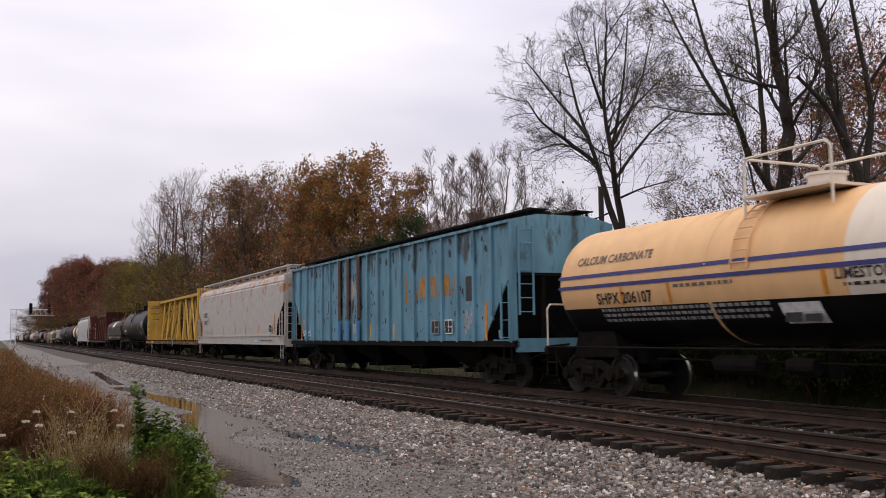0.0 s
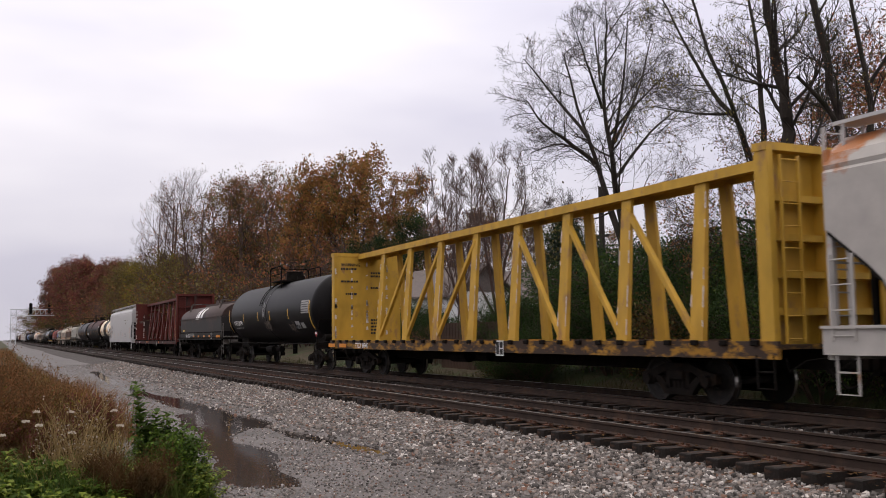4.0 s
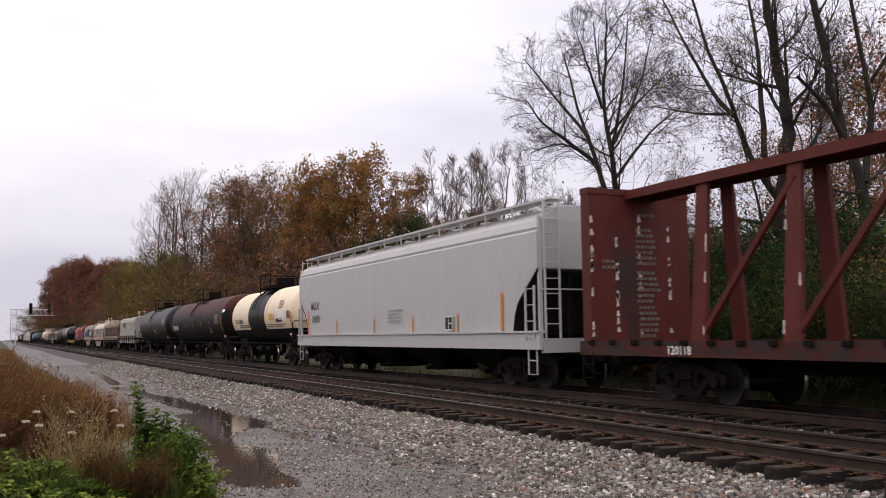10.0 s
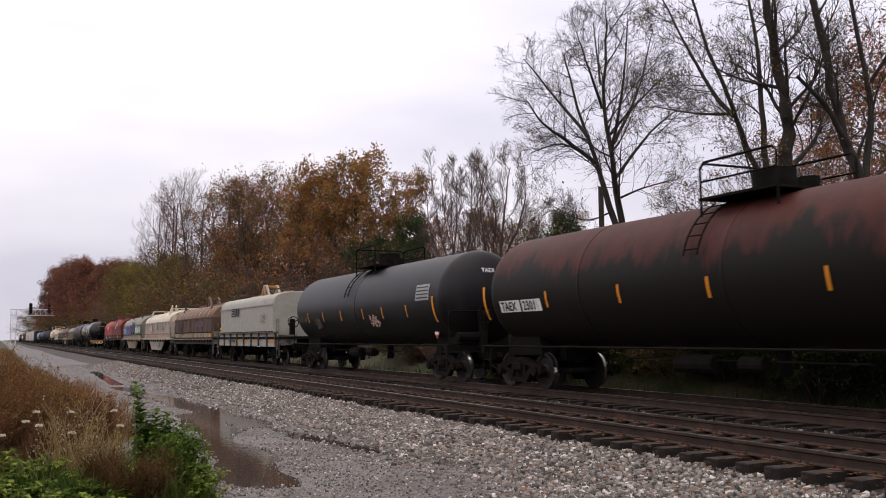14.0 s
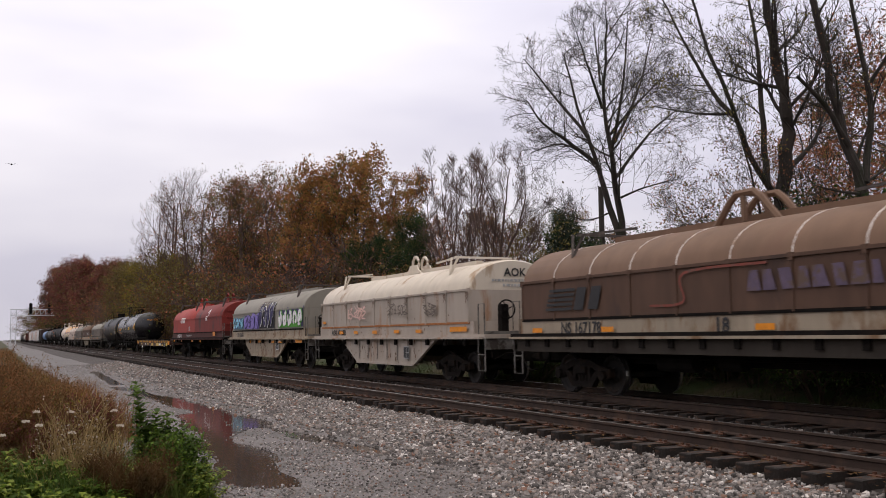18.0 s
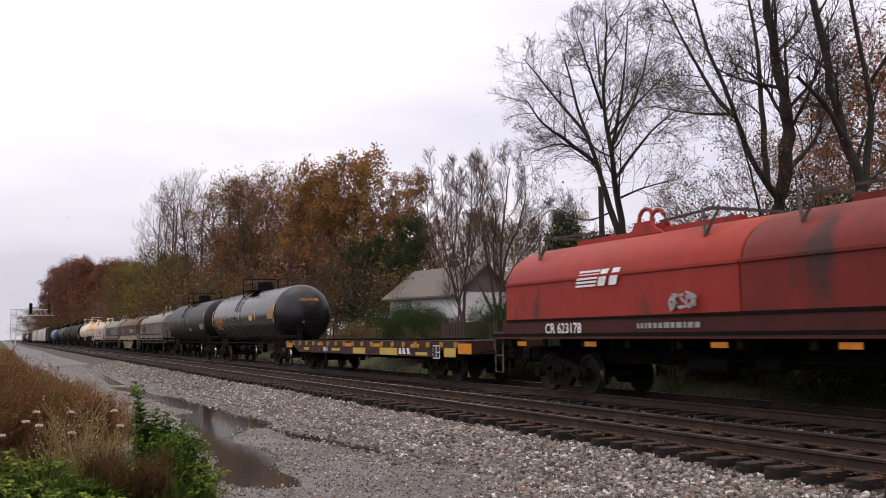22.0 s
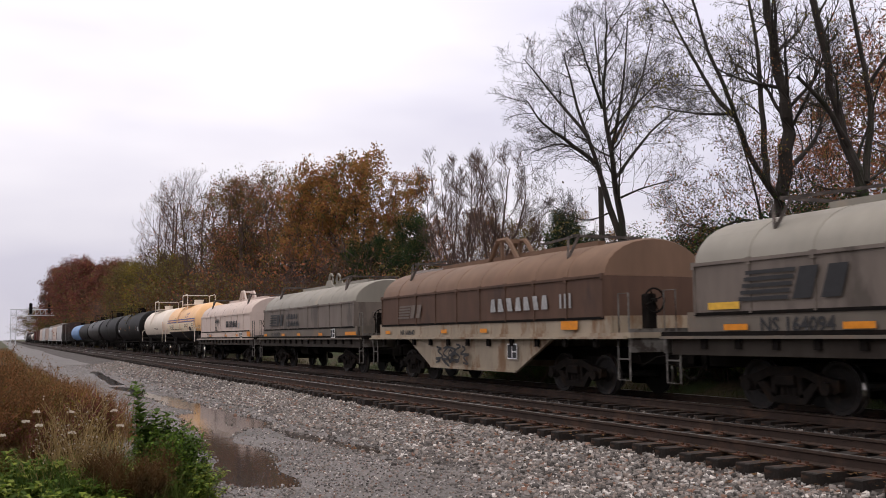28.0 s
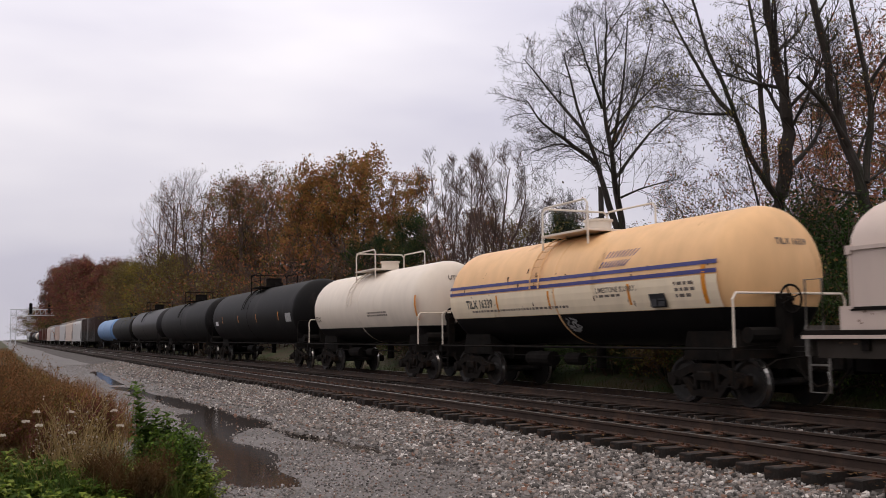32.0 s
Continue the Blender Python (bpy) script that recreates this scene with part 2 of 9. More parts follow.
def plaque(y0, y1, z0, z1, surf, mat, parent, name="stencil_panel", label="", t=0.012):
    """A flat marking on a car's side."""
    s = Shape()
    n = max(1, int((z1 - z0) / 0.15))
    for k in range(n):
        a, b = z0 + (z1 - z0) * k / n, z0 + (z1 - z0) * (k + 1) / n
        s.add([(surf(a) - t, y0, a), (surf(a) - t, y1, a), (surf(b) - t, y1, b), (surf(b) - t, y0, b)], [(0, 1, 2, 3)])
    return part(name, s, mat, parent, label)


def bars(y, z, width, rows, step, surf, mat, parent, name="small_print"):
    """Lines of print too small to read, as bars; y is where the reading begins."""
    s = Shape()
    rnd = random.Random(int(y * 100 + z * 977))
    for k in range(rows):
        zz, yy = z - k * step, y
        while yy > y - width * (0.7 + 0.3 * rnd.random()):
            w = 0.04 + 0.14 * rnd.random()
            s.add([(surf(zz + a) - 0.012, yy - b, zz + a) for a, b in ((0, 0), (0, w), (step * 0.55, w), (step * 0.55, 0))], [(0, 1, 2, 3)])
            yy -= w + 0.05
    return tagged(part(name, s, mat, parent), kind="stuff")


def end_print(car, y, blocks, mat, seed):
    """Unreadable print as bars on a bulkhead's inner face: blocks of (x, z, width, rows)."""
    s = Shape()
    rnd = random.Random(seed)
    for x, z, width, rows in blocks:
        for k in range(rows):
            u, zz = x, z - 0.13 * k
            while u < x + width * rnd.uniform(0.75, 1.0):
                w = rnd.uniform(0.04, 0.13)
                s.add([(u, y, zz), (u + w, y, zz), (u + w, y, zz + 0.075), (u, y, zz + 0.075)], [(0, 1, 2, 3)])
                u += w + 0.03
    tagged(part("small_print", s, mat, car), kind="stuff")


def scrawl(strokes, y, z, size, surf, mat, parent, name="graffiti", label="", w=0.05):
    """Spray-painted loops: strokes of (u, v) points drawn on the side; u runs along the reading."""
    s, lift = Shape(), 0.0
    for st in strokes:
        pts = []
        for k in range(len(st) - 1):
            o, a, b, e = (st[max(k - 1, 0)], st[k], st[k + 1], st[min(k + 2, len(st) - 1)])
            for q in range(6):
                f = q / 6
                pts.append(tuple(0.5 * (2 * a[i] + (b[i] - o[i]) * f + (2 * o[i] - 5 * a[i] + 4 * b[i] - e[i]) * f * f + (3 * a[i] - o[i] - 3 * b[i] + e[i]) * f ** 3) for i in (0, 1)))
        pts.append(st[-1])
        for (u0, v0), (u1, v1) in zip(pts, pts[1:]):
            d = math.hypot(u1 - u0, v1 - v0) or 1
            nx, nz = -(v1 - v0) / d * w / size / 2, (u1 - u0) / d * w / size / 2
            lift += 0.00025
            ring = [(u0 + math.cos(i * 1.0472) * w / size / 2, v0 + math.sin(i * 1.0472) * w / size / 2) for i in range(6)]
            s.add([(surf(z + b * size) - 0.014 - lift, y - a * size, z + b * size) for a, b in ring], [tuple(range(6))])
            lift += 0.00025
            q = [(u0 + nx, v0 + nz), (u1 + nx, v1 + nz), (u1 - nx, v1 - nz), (u0 - nx, v0 - nz)]
            s.add([(surf(z + b * size) - 0.014 - lift, y - a * size, z + b * size) for a, b in q], [(0, 1, 2, 3)])
    return part(name, s, mat, parent, label)


def end_scrawl(strokes, x, z, size, car, y, mat):
    """A spray-painted tag on a cover's end."""
    s = Shape()
    for st in strokes:
        for (u0, v0), (u1, v1) in zip(st, st[1:]):
            d = math.hypot(u1 - u0, v1 - v0) or 1
            nx, nz = -(v1 - v0) / d * 0.03, (u1 - u0) / d * 0.03
            s.add([(x + u * size * 0.55 + i * nx, y, z + v * size + i * nz) for u, v, i in ((u0, v0, 1), (u1, v1, 1), (u1, v1, -1), (u0, v0, -1))], [(0, 1, 2, 3)])
    part("graffiti", s, mat, car, "white scrawled tag on the cover's end")


def tag_strokes(seed, n=5):
    """Looping zigzags for n spray-painted signs side by side, unlike any letter."""
    rnd = random.Random(seed)
    out = []
    for k in range(n):
        u = k * 0.8
        pts = [(u + rnd.uniform(0.0, 0.2), rnd.uniform(-0.1, 0.25))]
        for q in range(6):
            pts.append((u + (rnd.uniform(0.4, 0.85) if q % 2 == 0 else rnd.uniform(-0.05, 0.3)), 0.05 + 0.16 * q + rnd.uniform(-0.14, 0.2)))
        out.append(pts)
        if rnd.random() < 0.5:
            out.append([(u + 0.3 + 0.22 * math.cos(t * 0.8), 0.4 + 0.3 * math.sin(t * 0.8)) for t in range(9)])
    return out

# ---- the train: shared parts ----
def truck_shapes():
    """One side frame, the bolster with its springs, and one wheelset."""
    side = Shape()
    for sx in (-1,):
        x0, x1 = (sx * 1.0 - 0.07, sx * 1.0 + 0.07)
        side.slab([(-1.12, 0.60), (-0.75, 0.66), (-0.35, 0.80), (0.35, 0.80), (0.75, 0.66), (1.12, 0.60), (1.12, 0.42), (1.02, 0.36),
                   (0.74, 0.38), (0.70, 0.50), (0.42, 0.62), (-0.42, 0.62), (-0.70, 0.50), (-0.74, 0.38), (-1.02, 0.36), (-1.12, 0.42)], x0, x1)
        side.slab([(-0.70, 0.50), (-0.55, 0.54), (-0.26, 0.30), (0.26, 0.30), (0.55, 0.54), (0.70, 0.50), (0.40, 0.17), (-0.40, 0.17)], x0, x1)
        for y in (-0.30, 0.30):
            side.box(x0, x1, y - 0.05, y + 0.05, 0.28, 0.64)
        for y in (-0.889, 0.889):
            side.tube([(sx * 0.98, y, 0.457), (sx * 1.16, y, 0.457)], 0.115, 10)
    bol = Shape()
    bol.box(-1.12, 1.12, -0.20, 0.20, 0.46, 0.66, 0.03)
    bol.box(-0.5, 0.5, -0.32, 0.32, 0.60, 0.84)
    for sx in (-1, 1):
        for y in (-0.13, 0.0, 0.13):
            bol.tube([(sx * 1.0, y, 0.28), (sx * 1.0, y, 0.48)], 0.06, 8)
    beam = Shape()
    for y in (-0.36, 0.36):
        beam.bar((-0.9, y, 0.42), (0.9, y, 0.42), 0.10)
        for sx in (-1, 1):
            beam.box(sx * 0.75 - 0.06, sx * 0.75 + 0.06, y - 0.07 + (0.1 if y > 0 else -0.1), y + 0.07 + (0.1 if y > 0 else -0.1), 0.30, 0.56)
    ws = Shape()
    ws.tube([(-1.05, 0, 0), (1.05, 0, 0)], 0.075, 10)
    for sx in (-1, 1):
        prof = [(0.68, 0.12), (0.70, 0.40), (0.675, 0.485), (0.705, 0.488), (0.715, 0.46), (0.81, 0.452), (0.81, 0.39), (0.765, 0.34), (0.75, 0.18), (0.81, 0.13), (0.81, 0.08)]
        n, vs, fs = 28, [], []
        for x, r in prof:
            vs += [(sx * x, r * math.cos(2 * math.pi * i / n), r * math.sin(2 * math.pi * i / n)) for i in range(n)]
        for k in range(len(prof) - 1):
            fs += [(k * n + i, k * n + (i + 1) % n, (k + 1) * n + (i + 1) % n, (k + 1) * n + i) for i in range(n)]
        ws.add(vs, fs)
    rim = Shape()
    for sx in (-1,):
        n, vs, fs = 28, [], []
        for x, r in ((0.722, 0.4625), (0.80, 0.4565)):
            vs += [(sx * x, r * math.cos(2 * math.pi * i / n), r * math.sin(2 * math.pi * i / n)) for i in range(n)]
        fs += [(i, (i + 1) % n, n + (i + 1) % n, n + i) for i in range(n)]
        rim.add(vs, fs)
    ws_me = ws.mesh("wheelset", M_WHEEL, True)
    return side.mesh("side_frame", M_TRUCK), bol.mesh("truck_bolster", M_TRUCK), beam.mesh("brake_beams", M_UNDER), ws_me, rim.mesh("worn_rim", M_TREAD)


SIDE_ME, BOLSTER_ME, BEAM_ME, WHEEL_ME, RIM_ME = truck_shapes()
CARS, WHEELS = [], []


def repeat(name, shape, places, mat, parent):
    """Alike small parts on one mesh, each an object of its own."""
    me = shape.mesh(name, mat)
    for p in places:
        part(name, me, mat, parent).location = p



def truck(car, y):
    """A two-axle freight truck under a car at y along it."""
    t = part("truck", BOLSTER_ME, M_TRUCK, car, "cast steel freight truck")
    t.location = (0, y, 0)
    for turn in (0.0, math.pi):
        part("side_frame", SIDE_ME, M_TRUCK, t).rotation_euler = (0, 0, turn)
    part("brake_beam", BEAM_ME, M_UNDER, t)
    for dy in (-0.889, 0.889):
        w = part("wheelset", WHEEL_ME, M_WHEEL, t, "worn steel wheelset")
        w.location = (0, dy, 0.457)
        for turn in (0.0, math.pi):
            rim = part("worn_tread", RIM_ME, M_TREAD, t)
            rim.location, rim.rotation_euler = w.location, (0, 0, turn)
        WHEELS.append((w, car, y + dy))


def coupler(car, y, s):
    """Coupler, air hose and cut lever at the end y; s is +1 for the far end."""
    c = Shape()
    c.box(-0.09, 0.09, min(y, y + s * 0.42), max(y, y + s * 0.42), 0.74, 0.96)
    c.box(-0.17, 0.15, min(y + s * 0.36, y + s * 0.62), max(y + s * 0.36, y + s * 0.62), 0.70, 1.0, 0.04)
    c.box(-0.35, 0.35, min(y, y + s * 0.10), max(y, y + s * 0.10), 0.66, 1.04)
    part("coupler", c, M_UNDER, car, "grimy knuckle coupler")
    h = Shape()
    h.tube([(-0.35, y + s * 0.02, 0.8), (-0.36, y + s * 0.25, 0.55), (-0.30, y + s * 0.42, 0.42), (-0.2, y + s * 0.58, 0.48)], 0.025, 6)
    part("air_hose", h, M_UNDER, car)
    v = Shape()
    v.tube([(-1.35, y + s * 0.06, 0.95), (-1.3, y + s * 0.08, 0.72), (-0.9, y + s * 0.08, 0.9), (-0.2, y + s * 0.3, 0.98)], 0.014, 5)
    part("cut_lever", v, M_UNDER, car)


def ladder(car, y, z0, z1, x, mat, name="ladder", wide=0.42, rungs=None, along=True):
    """Side ladder, standing proud of the side at x, centred at y."""
    s = Shape()
    s2 = -1 if x < 0 else 1
    for d in (-wide / 2, wide / 2):
        a = (x, y + d, z0) if along else (x + d, y, z0)
        b = (x, y + d, z1) if along else (x + d, y, z1)
        s.bar(a, b, 0.045)
    n = rungs or max(2, int((z1 - z0) / 0.38))
    for k in range(n + 1):
        z = z0 + 0.08 + (z1 - z0 - 0.16) * k / n
        if along:
            s.tube([(x, y - wide / 2, z), (x + s2 * 0.03, y, z), (x, y + wide / 2, z)], 0.013, 5)
        else:
            s.tube([(x - wide / 2, y, z), (x + wide / 2, y, z)], 0.013, 5)
    return part(name, s, mat, car)


def step(car, y, mat, x=-1.45, top=1.1, low=0.42):
    """Stirrup step hung under the sill."""
    s = Shape()
    s.tube([(x, y - 0.2, top), (x, y - 0.2, low), (x, y + 0.2, low), (x, y + 0.2, top)], 0.022, 5)
    s.tube([(x, y - 0.2, (low + top) / 2), (x, y + 0.2, (low + top) / 2)], 0.018, 5)
    return part("stirrup_step", s, mat, car)


def brake_wheel(car, x, y, z, mat):
    s = Shape()
    n = 18
    ring = [(x + 0.26 * math.cos(2 * math.pi * i / n), y, z + 0.26 * math.sin(2 * math.pi * i / n)) for i in range(n + 1)]
    s.tube(ring, 0.022, 6, caps=False)
    for k in range(4):
        a = k * math.pi / 2 + 0.4
        s.tube([(x, y, z), (x + 0.26 * math.cos(a), y, z + 0.26 * math.sin(a))], 0.016, 5)
    s.tube([(x, y - 0.05, z), (x, y + 0.2, z)], 0.05, 8)
    return part("brake_wheel", s, mat, car)


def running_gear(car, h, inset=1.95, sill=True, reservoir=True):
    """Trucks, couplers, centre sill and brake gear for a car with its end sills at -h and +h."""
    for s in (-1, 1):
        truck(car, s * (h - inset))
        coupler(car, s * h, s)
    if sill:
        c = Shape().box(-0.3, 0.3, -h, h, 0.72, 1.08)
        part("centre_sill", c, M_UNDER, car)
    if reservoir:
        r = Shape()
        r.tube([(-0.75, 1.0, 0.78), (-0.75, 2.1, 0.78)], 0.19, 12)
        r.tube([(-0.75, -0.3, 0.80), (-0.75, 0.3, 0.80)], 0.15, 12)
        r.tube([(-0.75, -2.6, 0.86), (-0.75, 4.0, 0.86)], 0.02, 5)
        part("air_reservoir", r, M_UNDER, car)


def start_car(name, label, category, s0, s1):
    """A car whose end sills lie from s0 to s1 along the track when the clip starts."""
    car = thing(name, label, category, "cars of the freight train", at=(XC, (s0 + s1) / 2, 0))
    CARS.append(car)
    return car, (s1 - s0) / 2


def nudge(car, dy):
    """Moves the markings of a car along its side."""
    for o in car.children:
        if o.name.split(".")[0] in ("lettering", "small_print", "reflector_strip", "stencil_frame", "stencil_panel", "stencil_line", "placard", "graffiti", "yellow_panel",
                                    "black_patch", "white_number_panel", "trade_name", "fan_emblem", "rust_streak", "touched_up_patch", "faded_diamond", "paint_wear",
                                    "ear_of_corn_emblem", "soot_patch", "yellow_patch"):
            o.location.y += dy


def tank_car(label, s0, s1, R=1.5, zc=2.62, shell=None, bands=(), low=None, low_z=None, rail=None, seams=(0.0,), dome="box",
             gear=None, detail=True, head=0.72, cap=None, end_rail=True):
    """A tank car. bands: (from, to, material) along the shell as shares of its length, from the near end."""
    car, h = start_car("tank_car", label, "tank car", s0, s1)
    a, b = -h + 0.35, h - 0.35
    shell, rail, gear = shell or M_BLACK, rail or M_UNDER, gear or M_UNDER
    cuts = [0.0] + [q for _, q, _ in bands] if bands else [0.0, 1.0]
    mats = [m for _, _, m in bands] if bands else [shell]

    def radius(y):
        e = min(y - a, b - y)
        return R if e >= head else R * math.sqrt(max(0.0, 1 - ((head - e) / head) ** 2.3))

    for k, m in enumerate(mats):
        y0, y1 = a + (b - a) * cuts[k], a + (b - a) * cuts[k + 1]
        ys = [y0]
        if k == 0:
            ys += [a + head * q for q in (0.02, 0.08, 0.18, 0.32, 0.5, 0.7, 0.88, 1.0)]
        if k == len(mats) - 1:
            ys += [b - head * q for q in (1.0, 0.88, 0.7, 0.5, 0.32, 0.18, 0.08, 0.02)]
        ys.append(y1)
        ys = sorted(set(y for y in ys if y0 <= y <= y1))
        part("tank_shell", Shape().spin([(y, max(radius(y), 0.02)) for y in ys], zc, 48), m, car, smooth=True)
    if low:
        # painted lower part: a shell a few millimetres proud
        cut = (0.02, 0.08, 0.13, 0.18, 0.25, 0.32, 0.41, 0.5, 0.6, 0.7, 0.88, 1.0)
        n, ys = 26, [a + head * q for q in cut] + [b - head * q for q in reversed(cut)]
        s, vs, fs = Shape(), [], []
        for y in ys:
            r = radius(y) + 0.006
            w = math.acos(max(-1, min(1, (low_z - zc) / r))) if abs(low_z - zc) < r else (0 if low_z > zc else math.pi)
            for i in range(n + 1):
                t = w + (2 * math.pi - 2 * w) * i / n
                vs.append((r * math.sin(t), y + (-0.012 if y < a + head * 0.9 else (0.012 if y > b - head * 0.9 else 0)), zc + r * math.cos(t)))
        for k in range(len(ys) - 1):
            fs += [(k * (n + 1) + i, k * (n + 1) + i + 1, (k + 1) * (n + 1) + i + 1, (k + 1) * (n + 1) + i) for i in range(n)]
        s.add(vs, fs)
        part("lower_shell", s, low, car, smooth=True)
    surf = lambda z: -math.sqrt(max(0.0, R * R - (z - zc) ** 2))
    for q in seams:
        y = a + (b - a) * (0.5 + q)
        part("weld_band", Shape().spin([(y - 0.05, R + 0.003), (y - 0.03, R + 0.012), (y + 0.03, R + 0.012), (y + 0.05, R + 0.003)], zc, 48), mats[min(len(mats) - 1, len(mats) // 2)], car, smooth=True)
    # saddles and stub sills
    for e in (-1, 1):
        s = Shape()
        y = e * (h - 1.6)
        s.slab([(y - 0.9, 0.86), (y + 0.9, 0.86), (y + 0.7, zc - R * 0.72), (y - 0.7, zc - R * 0.72)], -0.85, 0.85)
        s.box(-0.34, 0.34, min(e * h, y - e * 1.2), max(e * h, y - e * 1.2), 0.72, 1.12)
        part("saddle", s, gear, car)
        part("end_sill", Shape().box(-1.5, 1.5, min(e * (h - 0.52), e * (h - 0.36)), max(e * (h - 0.52), e * (h - 0.36)), 0.92, 1.08), gear, car)
    running_gear(car, h, inset=1.6, sill=False, reservoir=detail)
    r = Shape()
    for sx in (-1.47, 1.47):
        r.tube([(sx, -h + 0.4, 1.10), (sx, h - 0.4, 1.10)], 0.028, 6)
        for k in range(6):
            y = -h + 0.4 + (2 * h - 0.8) * k / 5
            r.bar((sx, y, 1.1), (sx * 0.55, y, 1.15), 0.05)
    part("side_handrail", r, gear, car)
    if not detail:
        part("dome", Shape().disc(0, 0, zc + R - 0.1, 0.35, 0.5), gear, car)
        return car, surf, a, b
    for e in (-1, 1):
        step(car, e * (h - 0.62), gear, top=1.05)
        if end_rail:
            y = e * (h - 0.40)
            part("end_handrail", Shape().tube([(-1.42, y, 1.05), (-1.42, y, 2.0), (-1.34, y, 2.12), (1.34, y, 2.12), (1.42, y, 2.0), (1.42, y, 1.05)], 0.025, 6), rail, car)
    brake_wheel(car, -0.35, -h + 0.05, 2.0, gear)
    part("brake_stand", Shape().box(-0.45, -0.25, -h + 0.12, -h + 0.34, 1.0, 2.1).tube([(-1.15, -h + 0.35, 1.35), (-0.2, -h + 0.35, 1.35)], 0.15, 10), gear, car)
    # top platform, its rails and fittings
    top = zc + R
    p = Shape()
    p.box(-1.05, 1.05, -1.0, 1.0, top - 0.03, top + 0.02)
    part("top_platform", p, rail, car)
    for sx in (-1.0, 1.0):
        g = Shape()
        g.tube([(sx, -1.0, top - 0.35), (sx, -1.0, top + 0.62), (sx, -0.9, top + 0.72), (sx, 0.9, top + 0.72), (sx, 1.0, top + 0.62), (sx, 1.0, top - 0.35)], 0.026, 6)
        if dome == "box":
            g.tube([(sx, -1.0, top + 0.34), (sx, 1.0, top + 0.34)], 0.02, 6)
        part("platform_rail", g, rail, car)
    part("platform_rail", Shape().tube([(-1.0, 1.0, top + 0.62), (-0.9, 1.0, top + 0.72), (0.9, 1.0, top + 0.72), (1.0, 1.0, top + 0.62)], 0.026, 6), rail, car)
    d = Shape()
    if dome == "box":
        d.disc(0, 0.05, top - 0.05, 0.42, 0.55, 16)
        d.disc(0.1, -0.7, top - 0.05, 0.2, 0.3)
    else:
        d.disc(0, 0.0, top - 0.05, 0.33, 0.36, 18)
        d.disc(0, 0.0, top + 0.31, 0.37, 0.05, 18)
    part("manway_cover", d, cap or gear, car, smooth=True)
    l = Shape()
    low_t = 1.55 if dome == "rail" else 1.35
    for yy in (-0.2, 0.2):
        l.tube([(-math.sin(t) * (R + 0.07), yy + 0.8, zc + math.cos(t) * (R + 0.07)) for t in np.linspace(0.40, low_t, 8)], 0.020, 5)
    for t in np.linspace(0.52, low_t - 0.08, 7 if dome == "rail" else 5):
        l.tube([(-math.sin(t) * (R + 0.07), 0.6, zc + math.cos(t) * (R + 0.07)), (-math.sin(t) * (R + 0.07), 1.0, zc + math.cos(t) * (R + 0.07))], 0.014, 5)
    part("tank_ladder", l, shell if dome == "rail" else gear, car)
    v = Shape().disc(0, 0, 0.55, 0.12, zc - R - 0.5)
    part("outlet_valve", v, gear, car)
    return car, surf, a, b


